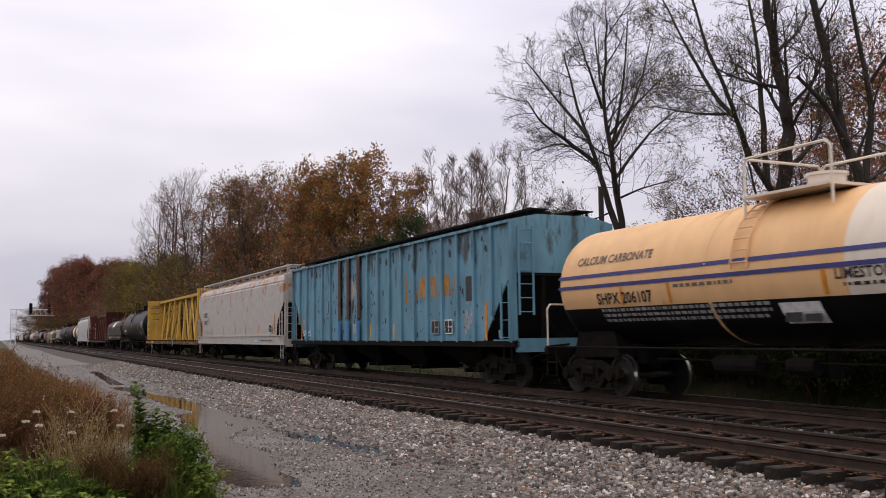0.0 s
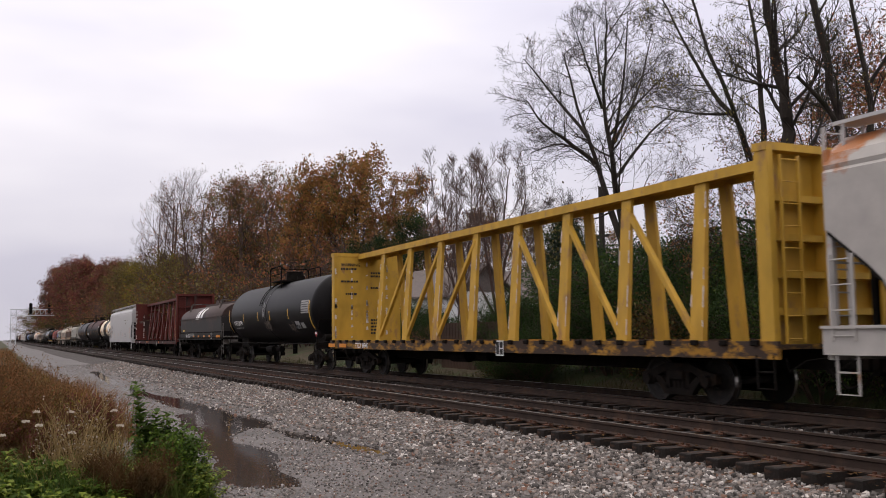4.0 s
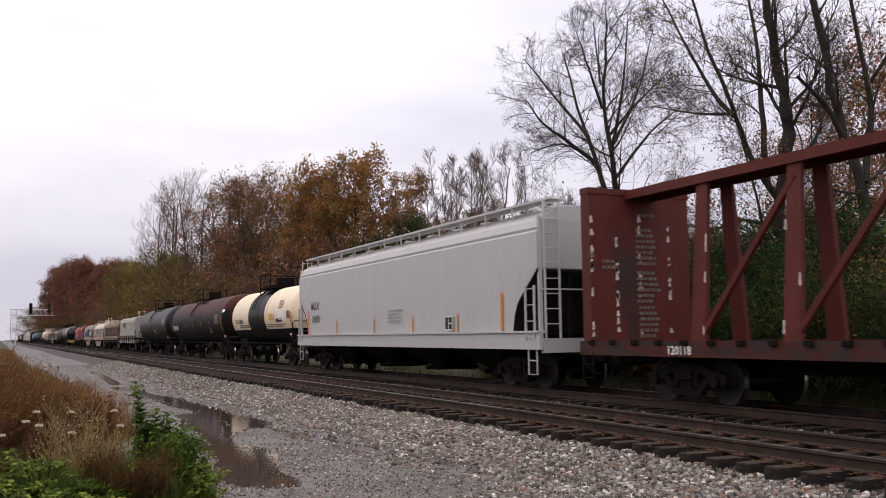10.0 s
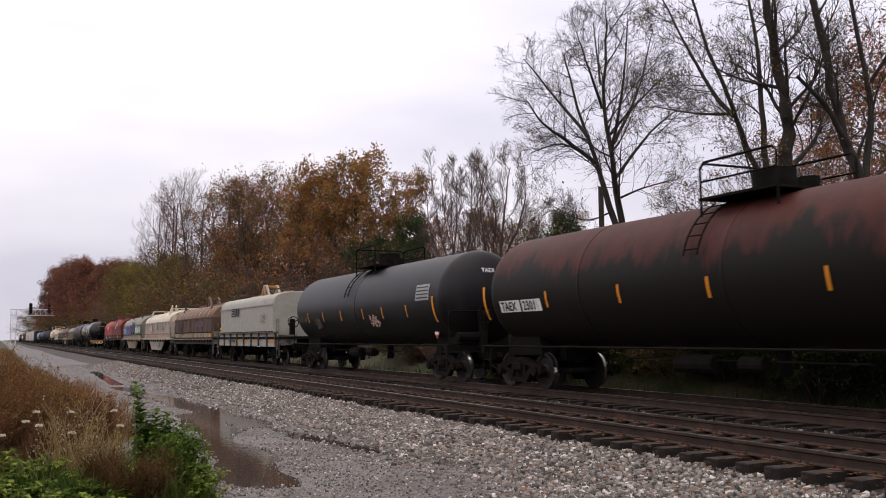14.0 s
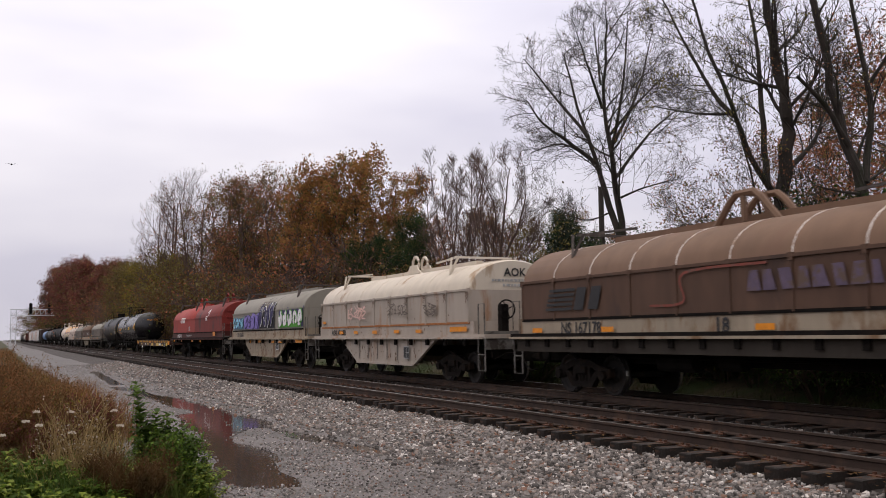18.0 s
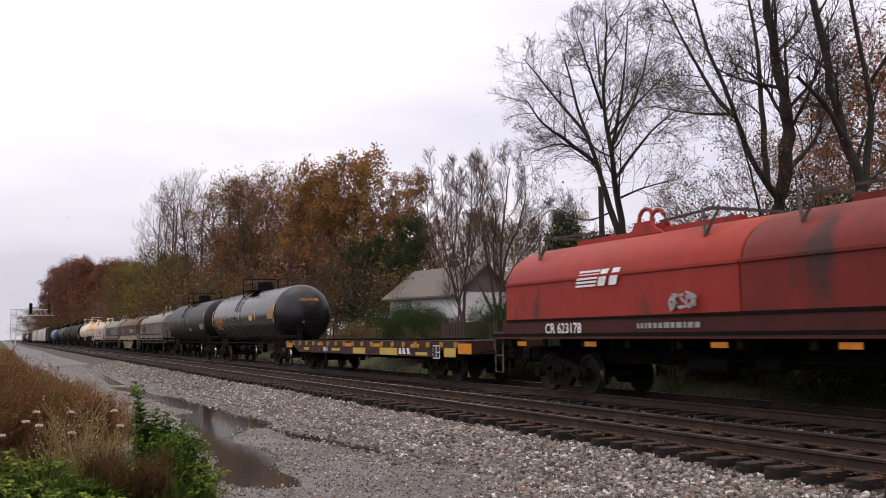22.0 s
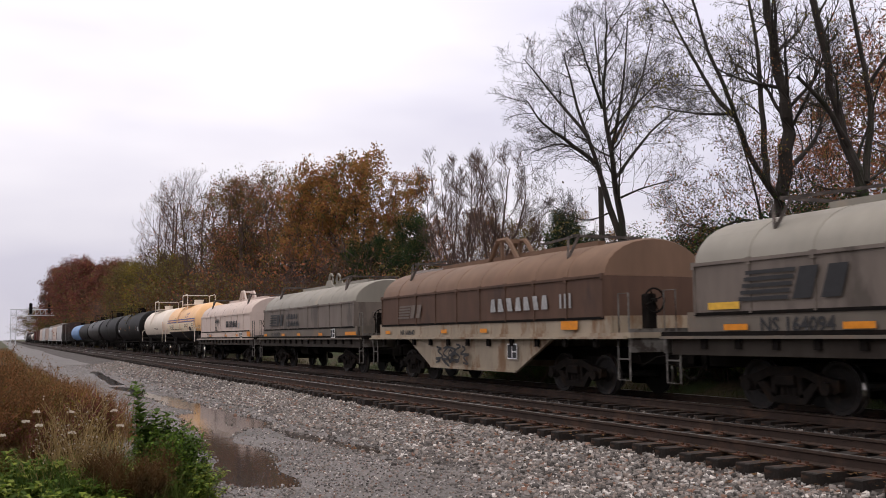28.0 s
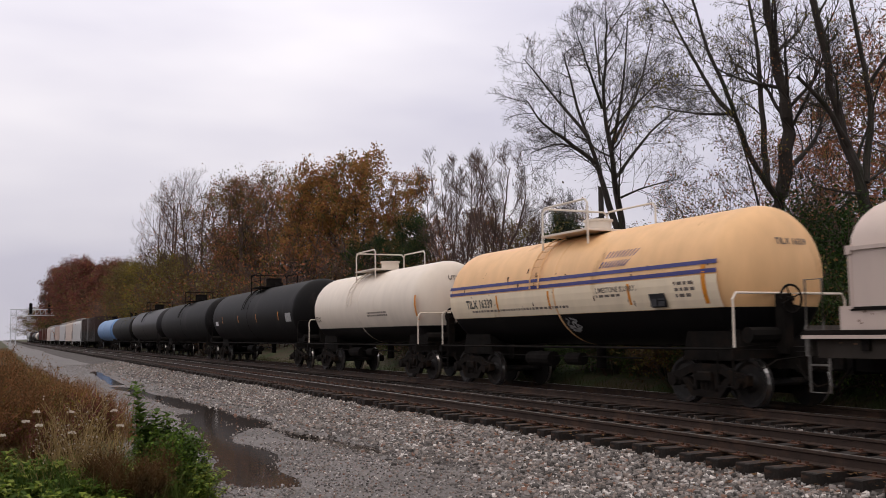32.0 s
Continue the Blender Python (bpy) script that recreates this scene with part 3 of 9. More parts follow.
def coil_car(label, s0, s1, roof, side, sill, hoods=1, skirt=False, top=3.56, edge=2.68, low=1.74, hood_in=0.95, lift="arch", steps=10, gear=None, square=False, ribs=True, valance=None, rib_mat=None, bracket=None, gasket=None):
    """A coil car with its covers. lift: the lifting bracket on the ridge."""
    car, h = start_car("coil_car", label, "coil car", s0, s1)
    gear = gear or M_UNDER
    y0, y1 = -h + hood_in, h - hood_in
    span = (y1 - y0) / hoods
    arc = []
    for i in range(15):
        t = math.pi * i / 14
        k = 2.0 if not square else 3.2
        cx, cz = math.cos(t), math.sin(t)
        arc.append((1.46 * math.copysign(abs(cx) ** (2 / k), cx), edge + (top - edge) * abs(cz) ** (2 / k)))

    def surf(z):
        if z <= edge:
            return -1.50
        f = max(0.0, 1 - ((z - edge) / (top - edge)) ** (2.0 if not square else 3.2))
        return -1.46 * f ** (0.5 if not square else 1 / 3.2)

    for q in range(hoods):
        a, b = y0 + span * q + 0.02, y0 + span * (q + 1) - 0.02
        rm = roof[q % len(roof)]
        sm = side[q % len(side)]
        part("cover_roof", Shape().loft([[(x * 0.97, edge + (z - edge) * 0.96) for x, z in arc]] + [arc, arc] + [[(x * 0.97, edge + (z - edge) * 0.96) for x, z in arc]],
                                        [a, a + 0.07, b - 0.07, b]), rm, car, smooth=True)
        part("cover_side", Shape().box(-1.47, 1.47, a, b, low, edge - 0.004, 0.02), sm, car)
        # Added black strip paints the shadow line below the cover; rust on one car.
        for sx in (-1.465, 1.465):
            part("shade_rust_line", Shape().box(sx - 0.018, sx + 0.018, a, b, low - 0.025, low + 0.035), gasket or M_UNDER, car)
        s = Shape()
        for sx in (-1.485, 1.485):
            s.box(sx - 0.025, sx + 0.025, a, b, edge - 0.03, edge + 0.03)
        n = max(4, int((b - a) / 1.35))
        for k in range(n + 1 if ribs else 0):
            y = a + 0.03 + (b - a - 0.06) * k / n
            for sx in (-1.478, 1.478):
                s.box(sx - 0.014, sx + 0.014, y - 0.022, y + 0.022, low, edge)
                s.box(sx - 0.035, sx + 0.035, y - 0.05, y + 0.05, edge - 0.09, edge + 0.05)
        part("cover_seam", s, sm, car)
        for k in range(1, n if ribs else 1):
            y = a + (b - a) * k / n
            sec = [(x * 1.005, edge + (z - edge) * 1.008) for x, z in arc]
            part("roof_rib", Shape().loft([sec, sec], [y - 0.018, y + 0.018]), rib_mat or rm, car, smooth=True)
        # ridge beam, lifting bracket and stacking brackets
        mid = (a + b) / 2
        part("ridge_beam", Shape().box(-0.12, 0.12, a + (b - a) * 0.16, b - (b - a) * 0.16, top - 0.02, top + 0.13), rm, car)
        g = Shape()
        if lift == "arch":
            for sx in (-0.3, 0.3):
                pts = [(sx, mid + 0.85, top - 0.05), (sx, mid + 0.42, top + 0.42), (sx, mid + 0.24, top + 0.56), (sx, mid - 0.24, top + 0.56), (sx, mid - 0.42, top + 0.42), (sx, mid - 0.85, top - 0.05)]
                g.tube(pts, 0.075, 6)
                g.bar((sx, mid + 0.05, top), (sx, mid + 0.05, top + 0.55), 0.09)
            g.bar((-0.3, mid, top + 0.55), (0.3, mid, top + 0.55), 0.1)
        elif lift == "slab":
            for sx in (-0.25, 0.25):
                g.slab([(mid - 0.7, top), (mid - 0.4, top + 0.14), (mid - 0.28, top + 0.30), (mid + 0.28, top + 0.30), (mid + 0.4, top + 0.14), (mid + 0.7, top)], sx - 0.03, sx + 0.03)
                ring = [(sx - 0.08 * (1 if sx > 0 else -1), mid + 0.26 * math.cos(t * 0.5236), top + 0.34 + 0.26 * math.sin(t * 0.5236)) for t in range(13)]
                g.tube(ring, 0.05, 6, caps=False)
        if lift:
            part("lifting_bracket", g, rm, car)
        for f in (0.14, 0.86):
            yb = a + (b - a) * f
            g = Shape()
            for sx in (-1, 1):
                for d in (-0.24, 0.24):
                    g.bar((sx * 1.16, yb, top - 0.36), (sx * 0.98, yb + d, top + 0.20), 0.055)
            g.bar((-1.0, yb, top + 0.20), (1.0, yb, top + 0.20), 0.06)
            for sx in (-1, 1):
                g.bar((sx * 0.98, yb, top + 0.18), (sx * 0.7, yb + (1.9 if f < 0.5 else -1.9), top + 0.16), 0.05)
            part("stacking_bracket", g, bracket or M_BRACKET, car)
    # body under the covers
    d = Shape()
    d.box(-1.50, 1.50, -h, h, 1.30, 1.42)
    part("deck", d, sill if skirt else gear, car)
    for sx in (-1, 1):
        part("side_board", Shape().box(min(sx * 1.46, sx * 1.40), max(sx * 1.46, sx * 1.40), y0 - 0.2, y1 + 0.2, 1.42, low + 0.05), sill, car)
        lz = 1.60 if square else 1.285
        part("sill_ledge", Shape().box(sx * 1.56 - 0.06, sx * 1.56 + 0.06, -h + 0.1, h - 0.1, lz, lz + 0.055), M_LEDGE if square else sill, car)
    for e in (-1, 1):
        ye = (y1 + 0.14) if e > 0 else (y0 - 0.20)
        part("end_board", Shape().box(-1.38, 1.38, ye, ye + 0.06, 1.42, low + 0.05), sill, car)
    repeat("stake_pocket", Shape().box(-0.035, 0.035, -0.07, 0.07, 1.10, 1.29), [(sx, y0 + 0.3 + (y1 - y0 - 0.6) * i / steps, 0) for i in range(0 if square else steps + 1) for sx in (-1.5, 1.5)], gear, car)
    if valance:
        for sx in (-1, 1):
            part("side_panel", Shape().box(min(sx * 1.42, sx * 1.48), max(sx * 1.42, sx * 1.48), -h + 0.3, h - 0.3, 0.98, 1.285), valance, car)
    if square:
        for sx in (-1, 1):
            part("side_panel", Shape().box(min(sx * 1.40, sx * 1.46), max(sx * 1.40, sx * 1.46), -h + 0.5, h - 0.5, 0.93, 1.30), sill, car)
            for i in range(9):
                y = -h + 0.6 + (2 * h - 1.2) * i / 8
                part("side_post", Shape().box(min(sx * 1.46, sx * 1.53), max(sx * 1.46, sx * 1.53), y - 0.05, y + 0.05, 0.93, 1.60), M_LEDGE, car)
    if skirt:
        for sx in (-1, 1):
            s = Shape().slab([(-4.35, 1.29), (-2.6, 0.45), (2.6, 0.45), (4.35, 1.29)], min(sx * 1.44, sx * 1.36), max(sx * 1.44, sx * 1.36))
            s.box(min(sx * 1.47, sx * 1.44), max(sx * 1.47, sx * 1.44), -2.6, 2.6, 0.43, 0.50)
            part("side_skirt", s, sill, car)
    else:
        part("center_sill", Shape().slab([(-h + 2.2, 1.3), (-h + 3.3, 0.72), (h - 3.3, 0.72), (h - 2.2, 1.3)], -0.5, 0.5), gear, car)
        repeat("crossbearer", Shape().box(-1.4, 1.4, -0.05, 0.05, 1.05, 1.3), [(0, -h + 3.2 + (2 * h - 6.4) * i / 6, 0) for i in range(7)], gear, car)
    running_gear(car, h, inset=max(2.0, h - 4.7) if hoods == 1 else 2.6)
    for e in (-1, 1):
        y = e * (h - 0.08)
        for sx in (-1.47, 1.47):
            part("end_handrail", Shape().tube([(sx, y, 1.35), (sx, y, 2.25), (sx, y - e * 0.35, 2.25), (sx, y - e * 0.35, 1.35)], 0.020, 6), M_ENDGEAR, car)
        step(car, e * (h - 0.3), M_ENDGEAR, top=1.3)
        part("end_sill_panel", Shape().box(-1.47, -0.6, min(y, y + e * 0.04), max(y, y + e * 0.04), 1.0, 1.5), M_ENDGEAR, car)
    brake_wheel(car, -0.75, -h + 0.12, 2.1, gear)
    part("brake_stand", Shape().box(-0.86, -0.64, -h + 0.2, -h + 0.42, 1.4, 2.25, 0.03), gear, car)
    return car, surf, y0, y1


def hopper_car(label, s0, s1, body, sill, square=False, bays=4, ribs=None, roof=None, walk_mat=None, detail=True):
    """A covered hopper; square: flat ribbed sides, else rounded ones."""
    car, h = start_car("covered_hopper", label, "hopper car", s0, s1)
    a, b = -h + 0.12, h - 0.12
    if square:
        zt, zb, w = 4.38, 1.19, 1.52
        f = lambda e: max(zb, 3.0 - max(0, e - 0.15) * 1.15)
        cut = [0.0, 0.15, 0.9, 1.72, 2.4]
        sec = lambda z0: [(-w, z0), (-w, zt), (-w + 0.1, zt + 0.03), (-0.8, zt + 0.16), (0.8, zt + 0.16), (w - 0.1, zt + 0.03), (w, zt), (w, z0)]
    else:
        zt, zb, w = 4.25, 1.45, 1.58
        f = lambda e: float(np.interp(e, (0, 0.75, 1.0, 1.14, 1.2, 1.26), (3.02, 2.42, 2.18, 1.9, 1.62, zb)))
        cut = [0.0, 0.05, 0.75, 1.0, 1.14, 1.2, 1.26, 2.6]
        sec = lambda z0: [(-w + 0.02, z0), (-w, 3.0), (-w, 3.92), (-w + 0.05, 3.97), (-w + 0.03, 4.04), (-w + 0.10, zt - 0.02), (-1.0, 4.55), (0, 4.66), (1.0, 4.55), (w - 0.10, zt - 0.02), (w - 0.03, 4.04), (w - 0.05, 3.97), (w, 3.92), (w, 3.0), (w - 0.02, z0)]
    ys = [a + c for c in cut] + [b - c for c in reversed(cut)]
    part("hopper_body", Shape().loft([sec(f(min(y - a, b - y))) for y in ys], ys), body, car, smooth=not square)
    surf = lambda z: -w
    if square:
        n = ribs or 21
        for k in range(n + 1):
            y = a + 0.06 + (b - a - 0.12) * k / n
            z0 = f(min(y - a, b - y)) if 0 < k < n else zb
            for sx in (-1, 1):
                part("side_post", Shape().box(min(sx * (w - 0.02), sx * (w + 0.09)), max(sx * (w - 0.02), sx * (w + 0.09)), y - 0.055, y + 0.055, z0, zt, 0.02), body, car)
        for sx in (-1, 1):
            part("side_sill", Shape().box(min(sx * (w - 0.08), sx * (w + 0.08)), max(sx * (w - 0.08), sx * (w + 0.08)), -h, h, 1.08, 1.24), sill, car)
            part("top_rail", Shape().box(min(sx * (w - 0.02), sx * (w + 0.10)), max(sx * (w - 0.02), sx * (w + 0.10)), a, b, zt - 0.08, zt), body, car)
    else:
        for sx in (-1, 1):
            s = Shape().slab([(-h, 1.03), (h, 1.03), (h, 1.44), (-h, 1.44)], min(sx * 1.52, sx * 1.61), max(sx * 1.52, sx * 1.61))
            part("side_sill", s, sill, car)
            part("sill_cap", Shape().box(min(sx * 1.45, sx * 1.66), max(sx * 1.45, sx * 1.66), -h, h, 1.44, 1.49), sill, car)
    for e in (-1, 1):
        o = Shape()
        o.box(-1.5, 1.5, min(e * (h - 0.12), e * h), max(e * (h - 0.12), e * h), 0.95, 1.3)
        for sx in (-1.48, 1.48):
            o.bar((sx, e * (h - 0.15), 1.2), (sx, e * (h - 0.15), 4.3), 0.09)
        if not square:
            o.tube([(-1.48, e * (h - 0.06), 2.5), (1.48, e * (h - 0.06), 2.5)], 0.022, 6)
        o.bar((-1.48, e * (h - 0.15), 4.2), (1.48, e * (h - 0.15), 4.2), 0.07)
        o.box(-1.5, 1.5, min(e * (h - 1.3), e * h), max(e * (h - 1.3), e * h), 1.22, 1.27)
        part("end_frame", o, sill if not square else body, car)
        for x in (-0.6, 0.6):
            part("slope_brace", Shape().bar((x, e * (h - 0.2), 1.2), (x, e * (h - 0.2), 2.9), 0.09), M_UNDER, car)
    lo, hi = a + 2.0, b - 2.0
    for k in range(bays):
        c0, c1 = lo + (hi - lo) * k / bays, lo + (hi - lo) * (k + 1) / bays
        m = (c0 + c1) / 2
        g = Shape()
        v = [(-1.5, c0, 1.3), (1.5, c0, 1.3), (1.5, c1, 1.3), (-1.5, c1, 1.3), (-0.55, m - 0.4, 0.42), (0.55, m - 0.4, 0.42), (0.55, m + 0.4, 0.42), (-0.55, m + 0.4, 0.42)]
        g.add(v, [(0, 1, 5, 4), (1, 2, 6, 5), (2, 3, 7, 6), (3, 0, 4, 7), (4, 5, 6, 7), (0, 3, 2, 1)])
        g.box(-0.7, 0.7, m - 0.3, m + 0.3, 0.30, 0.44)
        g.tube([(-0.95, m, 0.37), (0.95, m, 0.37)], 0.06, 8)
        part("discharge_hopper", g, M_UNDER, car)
    # sloping end sheets, black for soot and for shade painted into the cut-away ends
    for e in (-1, 1):
        es = (0.03, 0.15, 0.9, 1.72) if square else (0.03, 0.75, 1.0, 1.14, 1.2, 1.26)
        side_sheet = [(e * (h - 0.12 - q), f(q) - 0.006) for q in es]
        side_sheet += [(y, z - 0.06) for y, z in reversed(side_sheet)]
        part("slope_sheet", Shape().slab(side_sheet, -w + 0.012, w - 0.012), paint("shade_soot_slope", (0.13, 0.12, 0.115), 0.85, spec=0.1), car, "slope sheet black with soot and painted shade")
        part("end_bulkhead", Shape().box(-w + 0.25, w - 0.25, min(e * (h - 1.75), e * (h - 1.70)), max(e * (h - 1.75), e * (h - 1.70)), 1.1, 2.0), M_UNDER, car)
    running_gear(car, h, inset=2.0, reservoir=False)
    wm = walk_mat or sill
    zw = 4.74 if not square else 4.66
    xs = (-1.0, 1.0) if not square else (-0.7, 0.7)
    for x in xs:
        t = Shape()
        t.box(x - 0.28, x + 0.28, -h + 0.1, h - 0.1, zw, zw + 0.035)
        t.box(x - 0.29, x - 0.26, -h + 0.1, h - 0.1, zw - 0.02, zw + 0.04)
        n = 13
        for k in range(n + 1):
            y = -h + 0.3 + (2 * h - 0.6) * k / n
            t.bar((x - 0.26, y, 4.30 if not square else 4.5), (x - 0.26, y, zw), 0.04)
            t.bar((x + 0.2, y, 4.5), (x + 0.2, y, zw), 0.04)
        part("roof_walkway", t, wm, car)
    repeat("roof_hatch", Shape().disc(0, 0, 4.5, 0.36, 0.26, 14), [(0, a + 1.2 + (b - a - 2.4) * k / 9, 0) for k in range(10)], roof or body, car)
    for e in (-1, 1):
        ladder(car, e * (h - 0.42), 1.25, 2.75 if square else 2.6, -1.62, body if square else sill)
        ladder(car, e * (h - 0.03), 1.9 if square else 1.2, 4.2 if square else 4.7, -1.2, body if square else sill, along=False)
        step(car, e * (h - 0.42), sill, x=-1.56, top=1.1)
    brake_wheel(car, 0.2, -h + 0.1, 2.4, M_UNDER)
    return car, surf, a, b


def centerbeam_car(label, s0, s1, body, sill, bays=9):
    """An empty centre-beam lumber flat with end bulkheads."""
    car, h = start_car("centerbeam_flatcar", label, "flatcar", s0, s1)
    top = 4.62
    d = Shape()
    d.box(-1.42, 1.42, -h, h, 1.10, 1.18)
    part("deck", d, sill, car)
    for sx in (-1, 1):
        part("side_sill", Shape().box(min(sx * 1.46, sx * 1.38), max(sx * 1.46, sx * 1.38), -h, h, 0.93, 1.24), sill, car)
    repeat("tie_down_winch", Shape().box(-0.04, 0.04, -0.08, 0.08, 1.16, 1.26, 0.015), [(sx, -h + 0.5 + (2 * h - 1.0) * k / 29, 0) for k in range(30) for sx in (-1.49, 1.49)], M_UNDER, car)
    for e in (-1, 1):
        b = Shape()
        yi, yo = e * (h - 0.42), e * (h - 0.10)
        b.box(-1.42, 1.42, min(yi, yi + e * 0.05), max(yi, yi + e * 0.05), 1.18, top - 0.04)
        bh = part("bulkhead", b, body, car)
        ym = yi + e * 0.05
        for x in (-1.35, 0.0, 1.35):
            part("bulkhead_post", Shape().box(x - 0.07, x + 0.07, min(ym, yo), max(ym, yo), 1.18, top - 0.04), body, bh)
        for z in (1.75, 2.4, 3.05, 3.75):
            for x0, x1 in ((-1.28, -0.07), (0.07, 1.28)):
                part("bulkhead_rib", Shape().box(x0, x1, min(ym, yo - e * 0.05), max(ym, yo - e * 0.05), z - 0.06, z + 0.06), body, bh)
        part("bulkhead_cap", Shape().box(-1.44, 1.44, min(yi - e * 0.02, yo), max(yi - e * 0.02, yo), top - 0.04, top + 0.10), body, bh)
    prof = [(-0.42, top + 0.06), (0.42, top + 0.06), (0.42, top - 0.14), (0.36, top - 0.14), (0.36, top - 0.02), (-0.36, top - 0.02), (-0.36, top - 0.14), (-0.42, top - 0.14)]
    c = Shape().loft([prof, prof], [-h + 0.4, h - 0.4])
    part("top_chord", c, body, car)
    step_y = (2 * h - 1.0) / bays
    for k in range(1, bays):
        y = -h + 0.5 + step_y * k
        for sx in (-1, 1):
            s = Shape().add([(sx * 0.36, y - 0.17, top - 0.14), (sx * 0.36, y + 0.17, top - 0.14), (sx * 0.62, y + 0.20, 1.18), (sx * 0.62, y - 0.20, 1.18),
                   (sx * 0.27, y - 0.17, top - 0.14), (sx * 0.27, y + 0.17, top - 0.14), (sx * 0.50, y + 0.20, 1.18), (sx * 0.50, y - 0.20, 1.18)],
                  [(0, 1, 2, 3), (7, 6, 5, 4), (0, 3, 7, 4), (1, 5, 6, 2), (0, 4, 5, 1), (3, 2, 6, 7)])
            part("post", s, body, car)
    for k in range(bays):
        ya, yb = -h + 0.5 + step_y * k, -h + 0.5 + step_y * (k + 1)
        if k == bays // 2 or k in (0, bays - 1):
            continue
        if k < bays / 2:
            ya, yb = yb, ya
        part("diagonal_brace", Shape().bar((-0.34, ya, top - 0.35), (-0.56, yb, 1.22), 0.115), body, car)
    scuff = Shape()
    rnd = random.Random(int(s0))
    for k in range(1, bays):
        y = -h + 0.5 + step_y * k
        for _ in range(9 if body is P_YELLOW else 3):
            z, dz, side = rnd.uniform(1.3, 4.0), rnd.uniform(0.1, 0.4), rnd.choice((-1, 1))
            x = lambda q: -0.625 + 0.26 * (q - 1.18) / 3.3
            scuff.add([(x(z) - 0.006, y + side * 0.18 - 0.03, z), (x(z) - 0.006, y + side * 0.18 + 0.015, z + 0.03), (x(z + dz) - 0.006, y + side * 0.175 + 0.015, z + dz), (x(z + dz) - 0.006, y + side * 0.175 - 0.02, z + dz - 0.03)], [(0, 1, 2, 3)])
    for e in (1,):
        for x in (-1.43, -0.75, -0.1, 0.75):
            for _ in range(14):
                z, dz = rnd.uniform(1.3, 4.2), rnd.uniform(0.05, 0.22)
                yi = e * (h - 0.42) - e * 0.006
                scuff.add([(x + 0.02, yi, z), (x + 0.09 + rnd.uniform(0, 0.05), yi, z + 0.02), (x + 0.08, yi, z + dz), (x + 0.03, yi, z + dz - 0.03)], [(0, 1, 2, 3)])
    tagged(part("paint_wear", scuff, M_SCUFF, car), kind="stuff")
    s = Shape().slab([(-h + 3.2, 1.1), (-h + 4.6, 0.62), (h - 4.6, 0.62), (h - 3.2, 1.1)], -0.4, 0.4)
    part("fishbelly_sill", s, M_UNDER, car)
    running_gear(car, h, inset=3.1)
    for e in (-1, 1):
        step(car, e * (h - 0.3), M_UNDER, top=1.0)
        ladder(car, e * (h - 0.06), 1.2, 4.5, -0.95, body, along=False)
    return car, (lambda z: -1.46), -h, h


def flat_car(label, s0, s1, body):
    """An empty flatcar with a plank deck."""
    car, h = start_car("flatcar", label, "flatcar", s0, s1)
    d = Shape()
    n = int(2 * h / 0.24)
    for k in range(n):
        y = -h + 2 * h * k / n
        d.box(-1.38, 1.38, y + 0.01, y + 2 * h / n - 0.01, 1.17, 1.235)
    part("plank_deck", d, M_TIE, car)
    for sx in (-1, 1):
        s = Shape().slab([(-h, 0.98), (-h + 1.4, 0.98), (-h + 2.2, 0.74), (h - 2.2, 0.74), (h - 1.4, 0.98), (h, 0.98), (h, 1.2), (-h, 1.2)], min(sx * 1.42, sx * 1.34), max(sx * 1.42, sx * 1.34))
        part("side_sill", s, body, car)
    repeat("stake_pocket", Shape().box(-0.04, 0.04, -0.06, 0.06, 1.04, 1.2), [(sx, -h + 0.5 + (2 * h - 1) * k / 18, 0) for k in range(19) for sx in (-1.45, 1.45)], paint("ttx_yellow", (0.70, 0.54, 0.25), 0.6, 0.35), car)
    u = Shape()
    u.slab([(-h + 2.6, 1.1), (-h + 3.6, 0.6), (h - 3.6, 0.6), (h - 2.6, 1.1)], -0.4, 0.4)
    part("underframe", u, M_UNDER, car)
    t = Shape()
    for k in range(3):
        y = -h + (2 * h) * (0.28 + 0.25 * k)
        t.box(-1.1, 1.1, y - 0.9, y + 0.9, 1.235, 1.30)
    part("folded_hitch", t, M_UNDER, car)
    running_gear(car, h, inset=2.6)
    for e in (-1, 1):
        step(car, e * (h - 0.4), M_UNDER, top=1.0, x=-1.38)
        part("end_sill", Shape().box(-1.4, 1.4, min(e * h, e * (h - 0.1)), max(e * h, e * (h - 0.1)), 0.85, 1.22), body, car)
    return car, (lambda z: -1.42), -h, h


def box_car(label, s0, s1, body, top=4.5):
    """A boxcar with ribbed sides and a sliding door."""
    car, h = start_car("boxcar", label, "boxcar", s0, s1)
    part("body", Shape().loft([[(-1.48, 1.1), (-1.48, top - 0.15), (0, top), (1.48, top - 0.15), (1.48, 1.1)]] * 2, [-h + 0.1, h - 0.1]), body, car)
    r = Shape()
    for k in range(17):
        y = -h + 0.2 + (2 * h - 0.4) * k / 16
        if abs(y) > 1.6:
            for sx in (-1.51, 1.51):
                r.box(sx - 0.04, sx + 0.04, y - 0.06, y + 0.06, 1.15, top - 0.2)
    part("side_post", r, body, car)
    part("door", Shape().box(-1.56, 1.56, -1.5, 1.5, 1.2, top - 0.3), body, car)
    s = Shape().box(-1.52, 1.52, -h, h, 0.98, 1.14)
    part("side_sill", s, M_UNDER, car)
    running_gear(car, h, inset=2.0)
    return car, (lambda z: -1.55), -h, h

